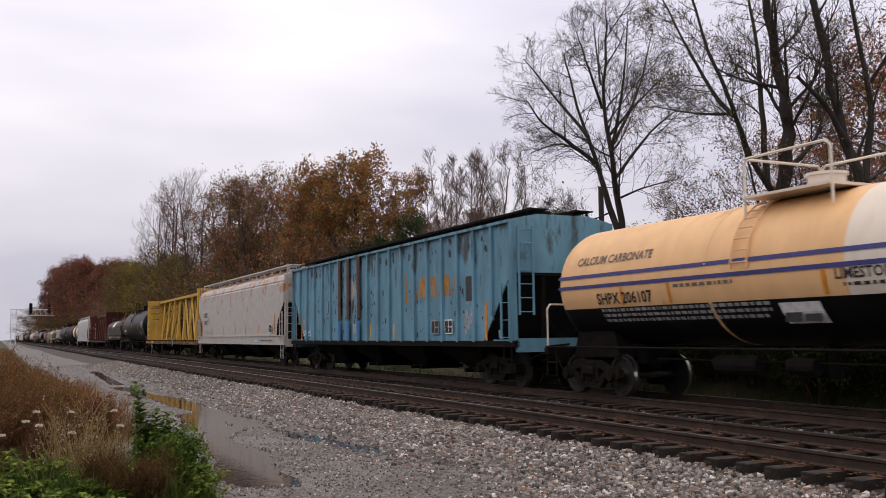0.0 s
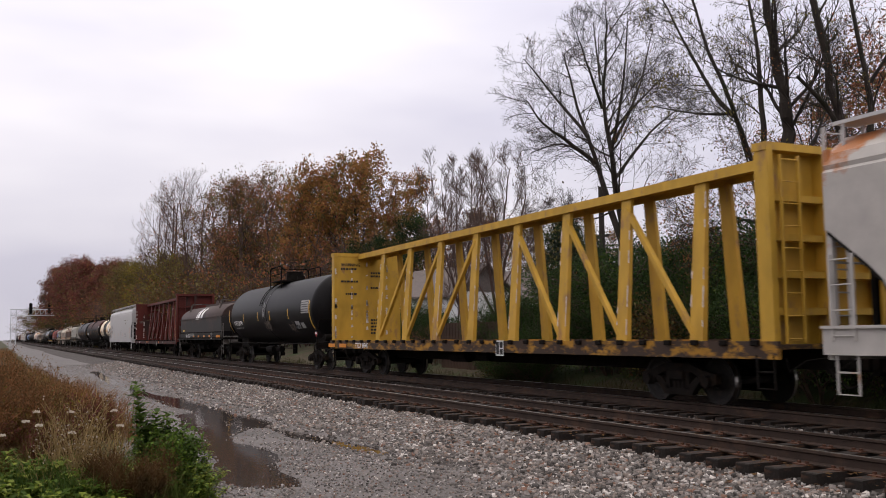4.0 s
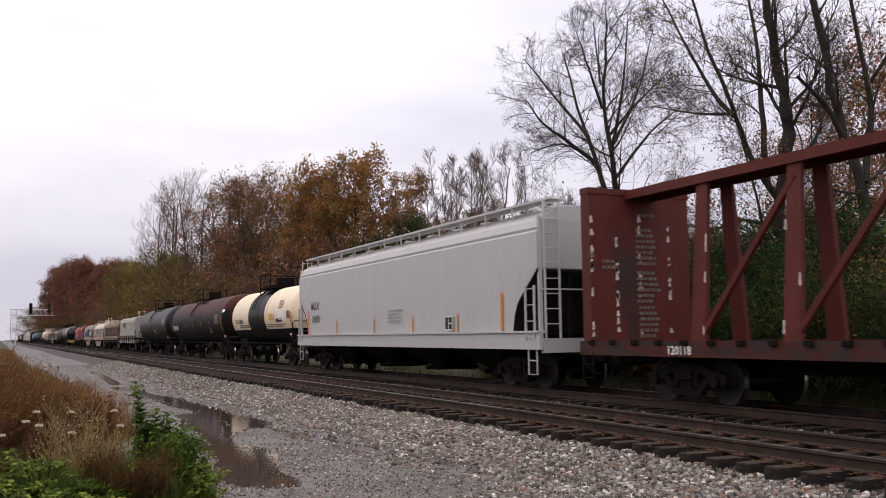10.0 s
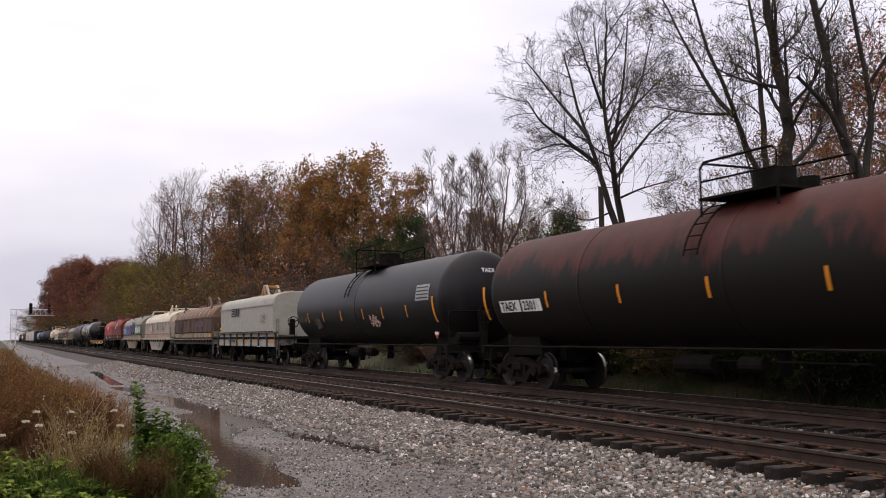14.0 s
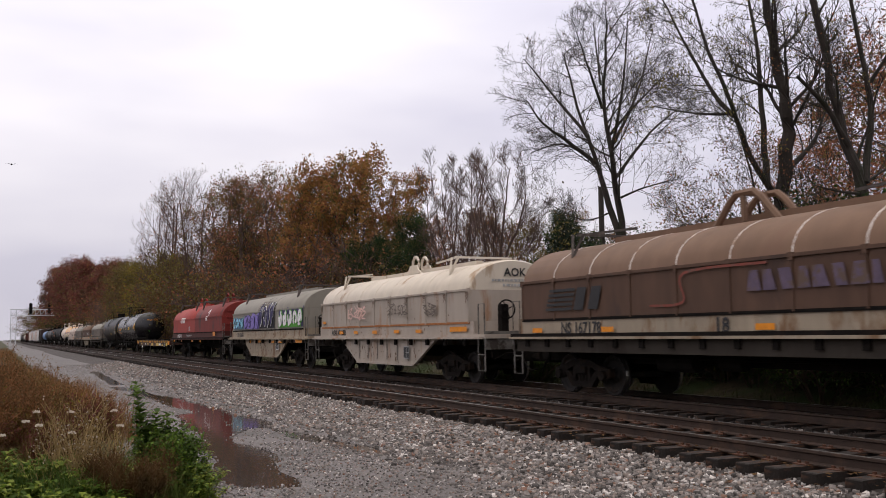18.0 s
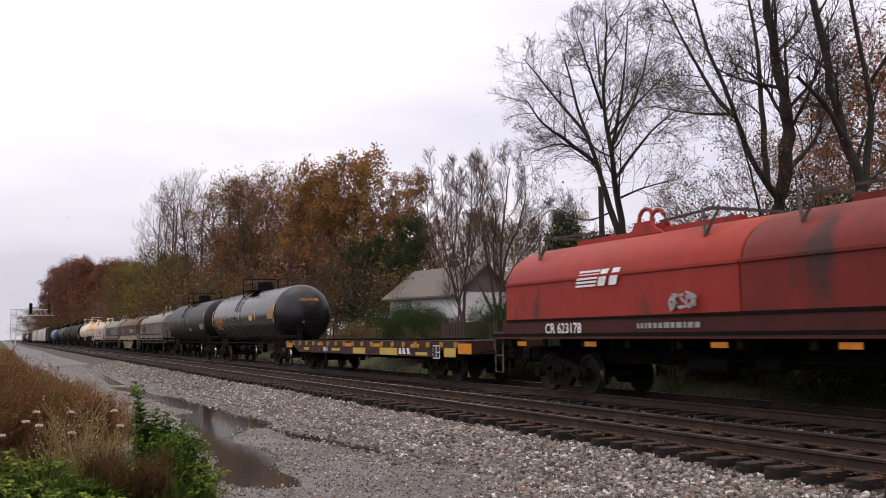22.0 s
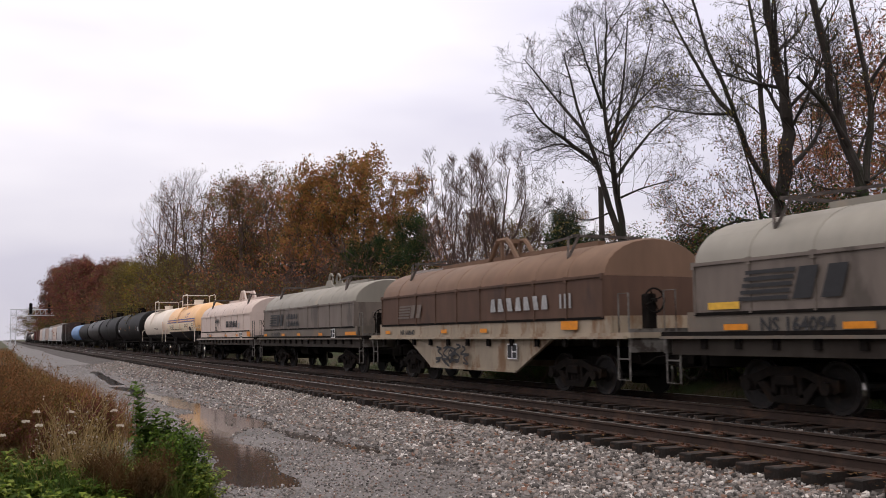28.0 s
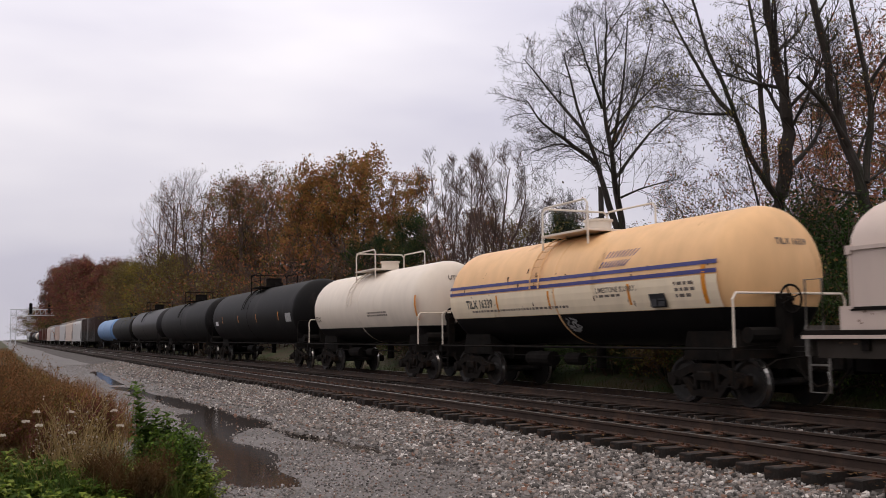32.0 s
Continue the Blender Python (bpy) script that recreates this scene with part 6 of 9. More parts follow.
c, sf, a, b = tank_car("cream tank car with blue stripes and black lower half", 424.45, 437.5, 1.36, 2.50, P_CREAM, low=M_BLACK, low_z=1.87, rail=P_WHITE, dome="rail", cap=P_WHITE)
plaque(a + 0.5, b - 0.5, 2.70, 2.78, sf, M_STRIPE, c, "blue_stripe")
plaque(a + 0.5, b - 0.5, 2.53, 2.61, sf, M_STRIPE, c, "blue_stripe")
plaque(a + 0.5, b - 0.5, 1.88, 2.50, lambda z: sf(z) + 0.004, P_PALECREAM, c, "pale_lower_band")
lettering("TILX 16339", 4.9, 2.14, 0.32, sf, M_BLACK_MARK, c)
lettering("LIMESTONE SLURRY", -1.5, 2.30, 0.16, sf, M_FADED, c)
bars(-1.5, 2.2, 1.3, 1, 0.1, sf, M_FADED, c)
s = Shape()
for k in range(9):
    s.add([(sf(2.85 + v) - 0.013, -1.6 - k * 0.11 - u, 2.85 + v) for u, v in ((0, 0), (0.05, 0), (0.30 + 0.02 * k, 0.36), (0.26 + 0.02 * k, 0.36))], [(0, 1, 2, 3)])
part("fan_emblem", s, M_STRIPE, c)
framed(c, -3.65, 2.06, sf, M_BLACK_MARK, 0.5, 0.28)
bars(-4.2, 2.34, 0.6, 3, 0.12, sf, M_FADED, c)
yellow_marks(c, sf, (3.1, 0.5, -2.7), 2.0, 2.45, M_AMBER)
yellow_marks(c, sf, (-5.05,), 1.95, 2.7, M_AMBER, 0.12)
bars(4.6, 2.02, 6.0, 1, 0.1, sf, M_FADED, c)
scrawl(tag_strokes(61, 2), 0.1, 1.45, 0.34, sf, M_GREY_MARK, c, w=0.04)
chips(c, sf, -5.2, 5.2, 1.95, 3.2, 40, M_BROWNCHIP, 12, 0.06, 2.0)
nudge(c, -0.25)
head_text("TILX 16339", -0.3, 3.05, 0.17, c, 1.36, 2.5, a, 0.72, M_FADED)

c, sf, a, b = tank_car("white tank car with black lower part", 438.5, 450.8, 1.36, 2.50, P_WHITE, low=M_BLACK, low_z=1.72, rail=P_WHITE, dome="rail", cap=P_WHITE)
yellow_marks(c, sf, (-5.4,), 1.9, 2.7, M_AMBER, 0.12)
lettering("UTLX", 5.2, 2.0, 0.3, sf, M_FADED, c)
bars(-1.0, 2.2, 2.4, 2, 0.1, sf, M_FADED, c)
head_text("UTLX", -0.3, 3.2, 0.2, c, 1.36, 2.5, a, 0.72, M_FADED)

c, sf, a, b = tank_car("black tank car with a pale stencil panel", 451.7, 470.9, 1.50, 2.56, P_SOOTTANK)
plaque(-8.3, -7.4, 2.1, 2.5, sf, M_GREY_MARK, c)
yellow_marks(c, sf, (-6.2, -2, 2, 6), 2.2, 2.6, M_AMBER)
plaque(7.2, 7.9, 2.1, 2.35, sf, M_WHITE_MARK, c)
tank_car("grey-black tank car with sooty shell", 471.6, 491.4, 1.50, 2.56, P_SOOTTANK)
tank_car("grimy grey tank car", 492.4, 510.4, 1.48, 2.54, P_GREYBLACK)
tank_car("dark tank car in the train's far part", 511.4, 529.0, 1.40, 2.45, P_SOOTTANK, detail=False)
tank_car("pale blue tank car, far along the train", 530.0, 547.5, 1.40, 2.45, P_BLUETANK, detail=False)
box_car("dark brown boxcar in the train's far part", 548.6, 572.0, P_BROWN, 4.6)
s_far = 573.0
FAR = [("h", P_LIGHT), ("h", P_PINKWHITE), ("h", P_LIGHT), ("b", P_PINKWHITE), ("h", P_LIGHT), ("h", P_PINKWHITE), ("b", P_BOXRED), ("b", P_BOXRED),
       ("b", P_OXIDE), ("t", M_BLACK), ("t", P_WHITE), ("t", M_BLACK), ("t", P_GREYBLACK), ("b", P_BROWN), ("t", M_BLACK), ("h", P_LIGHT), ("t", M_BLACK)]
for kind, m in FAR:
    if kind == "h":
        hopper_car("light grey covered hopper, far along the train", s_far, s_far + 19.2, m, m, detail=False)
    elif kind == "b":
        box_car("weathered boxcar, far along the train", s_far, s_far + 18.4, m)
    else:
        tank_car("tank car, far along the train", s_far, s_far + 17.6, 1.45, 2.52, m, detail=False)
    s_far += 20.2

# ---- the ground and the tracks ----
def bulk(name, verts, faces, mats, index=None, smooth=False):
    """A mesh from arrays of corners and of faces with three or four corners each."""
    verts, faces = np.asarray(verts, dtype=np.float32).reshape(-1, 3), np.asarray(faces, dtype=np.int32)
    k = faces.shape[1]
    me = bpy.data.meshes.new(name)
    me.vertices.add(len(verts))
    me.vertices.foreach_set("co", verts.ravel())
    me.loops.add(faces.size)
    me.loops.foreach_set("vertex_index", faces.ravel())
    me.polygons.add(len(faces))
    me.polygons.foreach_set("loop_start", np.arange(0, faces.size, k, dtype=np.int32))
    me.polygons.foreach_set("loop_total", np.full(len(faces), k, dtype=np.int32))
    for m in (mats if isinstance(mats, (list, tuple)) else [mats]):
        me.materials.append(m)
    if index is not None:
        me.polygons.foreach_set("material_index", np.asarray(index, dtype=np.int32))
    me.update(calc_edges=True)
    me.validate()
    if smooth:
        me.shade_smooth()
    return me


# Unseen bank added left of x = -5 screens the train from low sky.
PX = [-600, -150, -40, -12, -5, -2, 0.5, 1.7, 2.4, 3.0, 6.0, 6.6, 8.1, 8.4, 10.8, 11.3, 11.8, 12.1, 14.7, 15.2, 16.2, 17.5, 19, 22, 30, 60, 150, 600]
PZ = [9.0, 9.0, 7.5, 0.9, 0.0, -0.2, -0.38, -0.47, -0.53, -0.555, -0.555, -0.50, -0.345, -0.29, -0.26, -0.30, -0.30, -0.24, -0.24, -0.3, -0.62, -0.7, -0.1, 0.6, 1.1, 1.5, 2, 3]


def pool(x, y):
    """How far inside the puddle a spot lies: two arms that meet, with a wavy rim."""
    def seg(ax, ay, bx, by, w):
        dx, dy = bx - ax, by - ay
        t = np.clip(((x - ax) * dx + (y - ay) * dy) / (dx * dx + dy * dy), 0, 1)
        return w - np.hypot(x - ax - t * dx, (y - ay - t * dy) * 0.55)
    wave = 0.08 * np.sin(x * 3.1 + y * 1.3) + 0.06 * np.sin(y * 1.7 - x * 3.0) + 0.03 * np.sin(x * 13 + y * 5)
    return np.maximum.reduce([seg(5.0, 31, 5.2, 21, 0.55), seg(5.35, 20, 5.85, 15.0, 0.24), seg(4.6, 24, 4.3, 20.6, 0.62), seg(4.1, 20.0, 3.75, 17.0, 0.40), seg(3.8, 17.0, 3.35, 13.1, 0.56), seg(4.4, 40, 5.0, 29, 0.38), seg(5.2, 60, 4.6, 42, 0.3)]) + wave


def ground_z(x, y):
    z = np.interp(x, PX, PZ)
    path = (x > 2.6) & (x < 6.4)
    z = z + np.where(path, 0.004, 0.02) * np.sin(x * 1.7 + y * 0.9) * np.cos(y * 0.6 - x * 0.4)
    dip = np.clip(pool(x, y) * 0.14, -0.02, 0.10)
    return np.where(path, z - dip, z)


gx = np.unique(np.concatenate([np.array([-900, -600, -300, -150, -80, -40, -20, -12, -8, -5, -3, -1.5, -0.5]), np.arange(0.3, 17, 0.16), np.array([17.5, 18, 18.5, 19, 20, 21, 22, 24, 27, 30, 40, 60, 100, 150, 300, 600, 1200])]))
gy = np.unique(np.concatenate([np.array([-900, -400, -150, -60, -30, -15, -6, 0, 3]), np.arange(5, 42, 0.22), np.arange(42, 90, 2.0), np.array([100, 120, 150, 200, 260, 340, 450, 600, 900, 1400, 2500])]))
GX, GY = np.meshgrid(gx, gy, indexing="ij")
GZ = ground_z(GX, GY)
gv = np.stack([GX, GY, GZ], -1).reshape(-1, 3)
nI, nJ = GX.shape
ii, jj = np.meshgrid(np.arange(nI - 1), np.arange(nJ - 1), indexing="ij")
q0 = (ii * nJ + jj).ravel()
gf = np.stack([q0, q0 + nJ, q0 + nJ + 1, q0 + 1], -1)
cx = (GX[:-1, :-1] + GX[1:, 1:]).ravel() / 2
cy = (GY[:-1, :-1] + GY[1:, 1:]).ravel() / 2
mi = np.where((cx > 8.25) & (cx < 15.4) & ((cx < 10.9) | (cx > 11.9)), 3, np.where((cx > 6.2 + 0.15 * np.sin(cy * 1.3)) & (cx < 15.6), 1, np.where((cx > 2.0 + 0.3 * np.sin(cy * 0.7)) & (cx <= 6.5), 2, 0)))
ground = tagged(new("ground", bulk("ground", gv, gf, [M_SOIL, M_BALLAST, M_PATH, M_FOUL], mi, smooth=True)), "gravel path, ballast shoulder and leafy soil beside the tracks, with an added unseen bank", "ground", kind="structure")
pu, pv = np.meshgrid(np.linspace(2.7, 6.3, 2), np.linspace(11.5, 70, 2), indexing="ij")
tagged(new("puddle", bulk("puddle", np.stack([pu, pv, np.full_like(pu, -0.561)], -1).reshape(-1, 3), [[0, 2, 3, 1]], M_WATER)),
               "shallow rain puddle on the gravel path", "puddle", kind="structure")


def track(name, xc, label, near):
    """Two rails on plates and timber ties."""
    t = thing(name, label, "railway track", kind="structure", at=(xc, 0, 0))
    prof = [(-0.036, -0.004), (-0.03, 0.0), (0.03, 0.0), (0.036, -0.004), (0.036, -0.034), (0.010, -0.05), (0.010, -0.135), (0.066, -0.155), (0.066, -0.17), (-0.066, -0.17), (-0.066, -0.155), (-0.010, -0.135), (-0.010, -0.05), (-0.036, -0.034)]
    for sx in (-0.7525, 0.7525):
        r = part("rail", Shape().loft([[(x + sx, z) for x, z in prof]] * 2, [-40, 1500]), M_RAIL, t, "rusty steel rail")
        part("rail_head", Shape().add([(sx - 0.028, -40, 0.003), (sx + 0.028, -40, 0.003), (sx + 0.028, 1500, 0.003), (sx - 0.028, 1500, 0.003)], [(0, 1, 2, 3)]), M_RAILTOP, r, "polished running surface")
    rnd = random.Random(7 if near else 8)
    tie_me = Shape().box(-1.30, 1.30, -0.115, 0.115, -0.35, -0.175, 0.012).mesh("tie", M_TIE)
    pl = Shape()
    for sx in (-0.7525, 0.7525):
        pl.box(sx - 0.17, sx + 0.17, -0.10, 0.10, -0.176, -0.158)
        for dx, dy in ((-0.1, -0.06), (0.1, 0.06), (-0.1, 0.06), (0.1, -0.06)):
            pl.box(sx + dx - 0.018, sx + dx + 0.018, dy - 0.018, dy + 0.018, -0.16, -0.13)
    plate_me = pl.mesh("tie_plate", M_PLATE)
    n = 290 if near else 130
    for k in range(n):
        o = part("tie", tie_me, M_TIE, t)
        o.location = (rnd.uniform(-0.07, 0.07), 1.0 + 0.52 * k + rnd.uniform(-0.04, 0.04), rnd.uniform(-0.012, 0.008))
        o.rotation_euler = (0, rnd.uniform(-0.006, 0.006), rnd.uniform(-0.02, 0.02))
        if near and k < 110:
            p = part("tie_plate", plate_me, M_PLATE, o)
            p.location = (-o.location.x, 0, -o.location.z)
    far = Shape()
    for y in np.arange(1.0 + 0.52 * n, 420, 0.55 if near else 1.0):
        far.box(-1.3, 1.3, y - 0.11, y + 0.11, -0.33, -0.175)
    tagged(part("far_ties", far, M_TIE, t), kind="stuff")
    return t


track("track_near", XN, "empty track with rusty rails on dark timber ties", True)
track("track_far", XC, "track under the train, rails on timber ties", False)


def scatter_stones(name, label, spots, lo, hi, mat):
    """Broken stones: lopsided blocks sunk a little into the ground."""
    rs = np.random.RandomState(len(spots))
    base = np.array([(-1, -1, -1), (1, -1, -1), (1, 1, -1), (-1, 1, -1), (-1, -1, 1), (1, -1, 1), (1, 1, 1), (-1, 1, 1)], dtype=np.float32) * 0.6
    quad = np.array([(0, 3, 2, 1), (4, 5, 6, 7), (0, 1, 5, 4), (1, 2, 6, 5), (2, 3, 7, 6), (3, 0, 4, 7)])
    n = len(spots)
    v = base[None] * rs.uniform(0.35, 1.25, (n, 8, 3))
    size = rs.uniform(lo, hi, (n, 1, 1)) * rs.uniform(0.7, 1.3, (n, 1, 3))
    v = v * size
    a, b = rs.uniform(0, 6.28, n), rs.uniform(-0.7, 0.7, n)
    ca, sa, cb, sb = np.cos(a), np.sin(a), np.cos(b), np.sin(b)
    x, y, z = v[..., 0], v[..., 1], v[..., 2]
    y, z = y * cb[:, None] - z * sb[:, None], y * sb[:, None] + z * cb[:, None]
    x, y = x * ca[:, None] - y * sa[:, None], x * sa[:, None] + y * ca[:, None]
    v = np.stack([x + spots[:, 0:1], y + spots[:, 1:2], z + spots[:, 2:3]], -1)
    f = (quad[None] + (np.arange(n) * 8)[:, None, None]).reshape(-1, 4)
    return tagged(new(name, bulk(name, v, f, mat)), label, "gravel", kind="stuff")


def spots(x0, x1, y0, y1, density, seed, lift=0.0, skip=None):
    rs = np.random.RandomState(seed)
    n = int((x1 - x0) * (y1 - y0) * density)
    x, y = rs.uniform(x0, x1, n), rs.uniform(y0, y1, n)
    if skip is not None:
        keep = ~skip(x, y)
        x, y = x[keep], y[keep]
    return np.stack([x, y, ground_z(x, y) + lift + rs.uniform(-0.008, 0.012, len(x))], -1)


toe = lambda x, y: (x < 6.0 + 0.2 * np.sin(y * 1.1) + 0.35 * np.abs(np.sin(y * 0.31))) & (np.random.RandomState(3).rand(len(x)) > 0.12)
wet = lambda x, y: pool(x, y) > 0.02 - 0.10 * np.random.RandomState(4).rand(len(x))
scatter_stones("ballast", "loose grey ballast stones on the shoulder", np.concatenate([
    spots(5.4, 8.3, 4.5, 20, 430, 1, skip=toe), spots(5.4, 8.3, 20, 34, 260, 2, skip=toe), spots(5.2, 8.3, 34, 75, 90, 12, skip=toe)]), 0.030, 0.058, M_STONE)
scatter_stones("ballast", "grey ballast stones between the rails and tracks", np.concatenate([
    spots(8.3, 10.8, 4, 24, 110, 4, -0.02), spots(12, 15.6, 5, 30, 110, 6)]), 0.028, 0.052, M_DARKSTONE)
scatter_stones("ballast", "grey ballast stones between the two tracks", spots(10.85, 12.0, 4, 40, 260, 5, 0.0), 0.028, 0.050, M_STONE)
scatter_stones("ballast", "grey ballast stones beyond the far track", spots(15.3, 17.0, 5, 40, 70, 15), 0.03, 0.055, M_STONE)
scatter_stones("path_gravel", "fine wet gravel on the path", np.concatenate([
    spots(2.2, 6.4, 6, 17, 380, 9, -0.004, wet), spots(2.2, 6.4, 17, 36, 110, 10, -0.004, wet), spots(2.2, 6.4, 36, 75, 34, 13, 0.0, wet)]), 0.012, 0.026, M_STONE)

shoal = lambda x, y: (pool(x, y) < 0.0) | (pool(x, y) > 0.02 + 0.22 * np.random.RandomState(6).rand(len(x)) ** 2)
scatter_stones("path_gravel", "wet gravel standing out of the puddle's shallows", spots(2.7, 6.3, 11.5, 34, 130, 21, 0.012, shoal), 0.012, 0.028, M_STONE)

# ---- plants ----
M_BARK = material("dark_bark", (0.034, 0.027, 0.023), 0.9, 0, 0.4, 5, (0.024, 0.026, 0.015), 0.35, 1.0, 3, 0.5, 16)
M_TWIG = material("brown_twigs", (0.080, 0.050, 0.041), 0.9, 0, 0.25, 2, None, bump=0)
M_PALEBARK = material("pale_grey_bark", (0.16, 0.13, 0.115), 0.9, 0, 0.3, 4, None, bump=0.2)


def leaf_mat(name, rgb, second, vary=0.2):
    """Leaves that let some light through."""
    m = material(name, rgb, 0.7, 0, 0.3, 0.8, second, 0.45, 0.5, 1, 0, spec=0.2, island=vary)
    n, l = m.node_tree.nodes, m.node_tree.links
    body, thru, both = n["Principled BSDF"], n.new("ShaderNodeBsdfTranslucent"), n.new("ShaderNodeMixShader")
    both.inputs[0].default_value = 0.4
    l.new(body.inputs["Base Color"].links[0].from_socket, thru.inputs["Color"])
    l.new(body.outputs[0], both.inputs[1])
    l.new(thru.outputs[0], both.inputs[2])
    l.new(both.outputs[0], n["Material Output"].inputs["Surface"])
    return m


M_ORANGE = leaf_mat("orange_brown_leaves", (0.30, 0.155, 0.045), (0.20, 0.105, 0.038), 0.15)
M_REDLEAF = leaf_mat("dark_red_leaves", (0.15, 0.048, 0.038), (0.11, 0.06, 0.038))
M_RUSTLEAF = leaf_mat("rust_leaves", (0.29, 0.11, 0.05), (0.17, 0.085, 0.042))
M_OLIVE = leaf_mat("olive_leaves", (0.14, 0.115, 0.034), (0.09, 0.078, 0.028))
M_YELLOWLEAF = leaf_mat("yellow_green_leaves", (0.21, 0.16, 0.025), (0.07, 0.065, 0.018))
M_GREENLEAF = leaf_mat("dark_green_leaves", (0.017, 0.033, 0.010), (0.034, 0.058, 0.014))
M_HEDGE = leaf_mat("green_hedge_leaves", (0.032, 0.062, 0.014), (0.085, 0.12, 0.022))
M_MIDLEAF = leaf_mat("mid_green_leaves", (0.055, 0.092, 0.018), (0.08, 0.10, 0.022))
M_FRESHLEAF = leaf_mat("yellow_green_weed_leaves", (0.20, 0.25, 0.035), (0.24, 0.25, 0.05))
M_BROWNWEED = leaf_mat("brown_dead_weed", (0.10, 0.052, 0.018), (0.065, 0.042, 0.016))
M_BRIGHTLEAF = leaf_mat("fresh_green_leaves", (0.10, 0.165, 0.022), (0.15, 0.20, 0.032))
M_DRYGRASS = leaf_mat("dry_brown_grass", (0.19, 0.088, 0.035), (0.13, 0.09, 0.03), 0.35)
M_DITCH = leaf_mat("dull_ditch_grass", (0.055, 0.055, 0.022), (0.035, 0.045, 0.014))
M_STRAW = leaf_mat("pale_straw", (0.30, 0.21, 0.095), (0.17, 0.13, 0.05))
M_SEED = leaf_mat("white_seed_heads", (0.46, 0.40, 0.32), (0.36, 0.28, 0.2))
M_CONIFER = leaf_mat("dark_conifer", (0.018, 0.026, 0.014), (0.03, 0.035, 0.018))


class Grower:
    """Collects branch tubes and leaf cards for one tree."""

    def __init__(self, seed):
        self.r = random.Random(seed)
        self.wood = Shape()
        self.tips = []
        self.keep, self.thin = (0.38, 0.62), 0.008

    def limb(self, pts, r0, r1, seg):
        n = len(pts)
        self.wood.tube(pts, [r0 + (r1 - r0) * k / (n - 1) for k in range(n)], seg, caps=False)

    def branch(self, p, d, length, r0, level, kids, up=0.25, spread=0.75, wob=0.16, taper=0.25):
        """A bending branch that carries smaller ones."""
        n = 5 if level > 1 else (4 if level == 1 else 3)
        pts, q, dd = [p], Vector(p), Vector(d).normalized()
        for k in range(n):
            dd = (dd + Vector((self.r.uniform(-wob, wob), self.r.uniform(-wob, wob), self.r.uniform(-wob, wob) + up * 0.16))).normalized()
            q = q + dd * (length / n)
            pts.append(q.copy())
        self.limb(pts, max(r0, self.thin), max(r0 * taper, self.thin * 0.75), 6 if level > 2 else (4 if level > 0 else 3))
        self.sprout(pts, length, r0, level, kids, up, spread, wob)

    def sprout(self, pts, length, r0, level, kids, up, spread, wob, first=0.2):
        if level == 0:
            self.tips.append((pts[-1].copy(), (pts[-1] - pts[0]).normalized()))
            return
        n = len(pts) - 1
        for k in range(kids[level - 1]):
            f = first + (1 - first) * (k + self.r.random()) / kids[level - 1]
            i = min(int(f * n), n - 1)
            p = pts[i].lerp(pts[i + 1], f * n - i)
            axis = (pts[i + 1] - pts[i]).normalized()
            side = axis.cross(Vector((self.r.uniform(-1, 1), self.r.uniform(-1, 1), self.r.uniform(-1, 1)))).normalized()
            d = axis * (1 - spread * 0.45) + side * spread * self.r.uniform(0.6, 1.1) + Vector((0, 0, up))
            self.branch(p, d, length * self.r.uniform(*self.keep) * (1.15 - 0.5 * f), r0 * 0.42 * (1.1 - 0.5 * f), level - 1, kids, up, spread, wob)

    def leaves(self, per_tip, size, scatter, share=1.0, squash=1.0, low=-9.0, high=999.0):
        """Leaf cards gathered about the twig tips, uneven in number."""
        vs, fs = [], []
        r = self.r
        for p, d in self.tips:
            if r.random() > share or not low <= p.z <= high:
                continue
            for _ in range(r.randrange(per_tip + 1) + (1 if per_tip > 1 else 0)):
                c = p + Vector((r.gauss(0, scatter), r.gauss(0, scatter), r.gauss(0, scatter * squash)))
                a = Vector((r.gauss(0, 1), r.gauss(0, 1), r.gauss(0, 1))).normalized()
                b = a.cross(Vector((r.gauss(0, 1), r.gauss(0, 1), r.gauss(0, 1)))).normalized()
                s = size * r.uniform(0.55, 1.3)
                k = len(vs)
                vs += [c - a * s, c - b * s * 0.55, c + a * s, c + b * s * 0.55]
                fs.append((k, k + 1, k + 2, k + 3))
        return vs, fs


def make_tree(g, name, label, wood_mat, leaf_mats, at, category="tree", group=""):
    """Turns what has been grown into a tree of trunk and crown."""
    t = thing(name, label, category, group, at=at)
    part("trunk", g.wood, wood_mat, t)
    for m, (vs, fs) in leaf_mats:
        if fs:
            part("crown", bulk("crown", [tuple(v) for v in vs], fs, m), m, t)
    return t


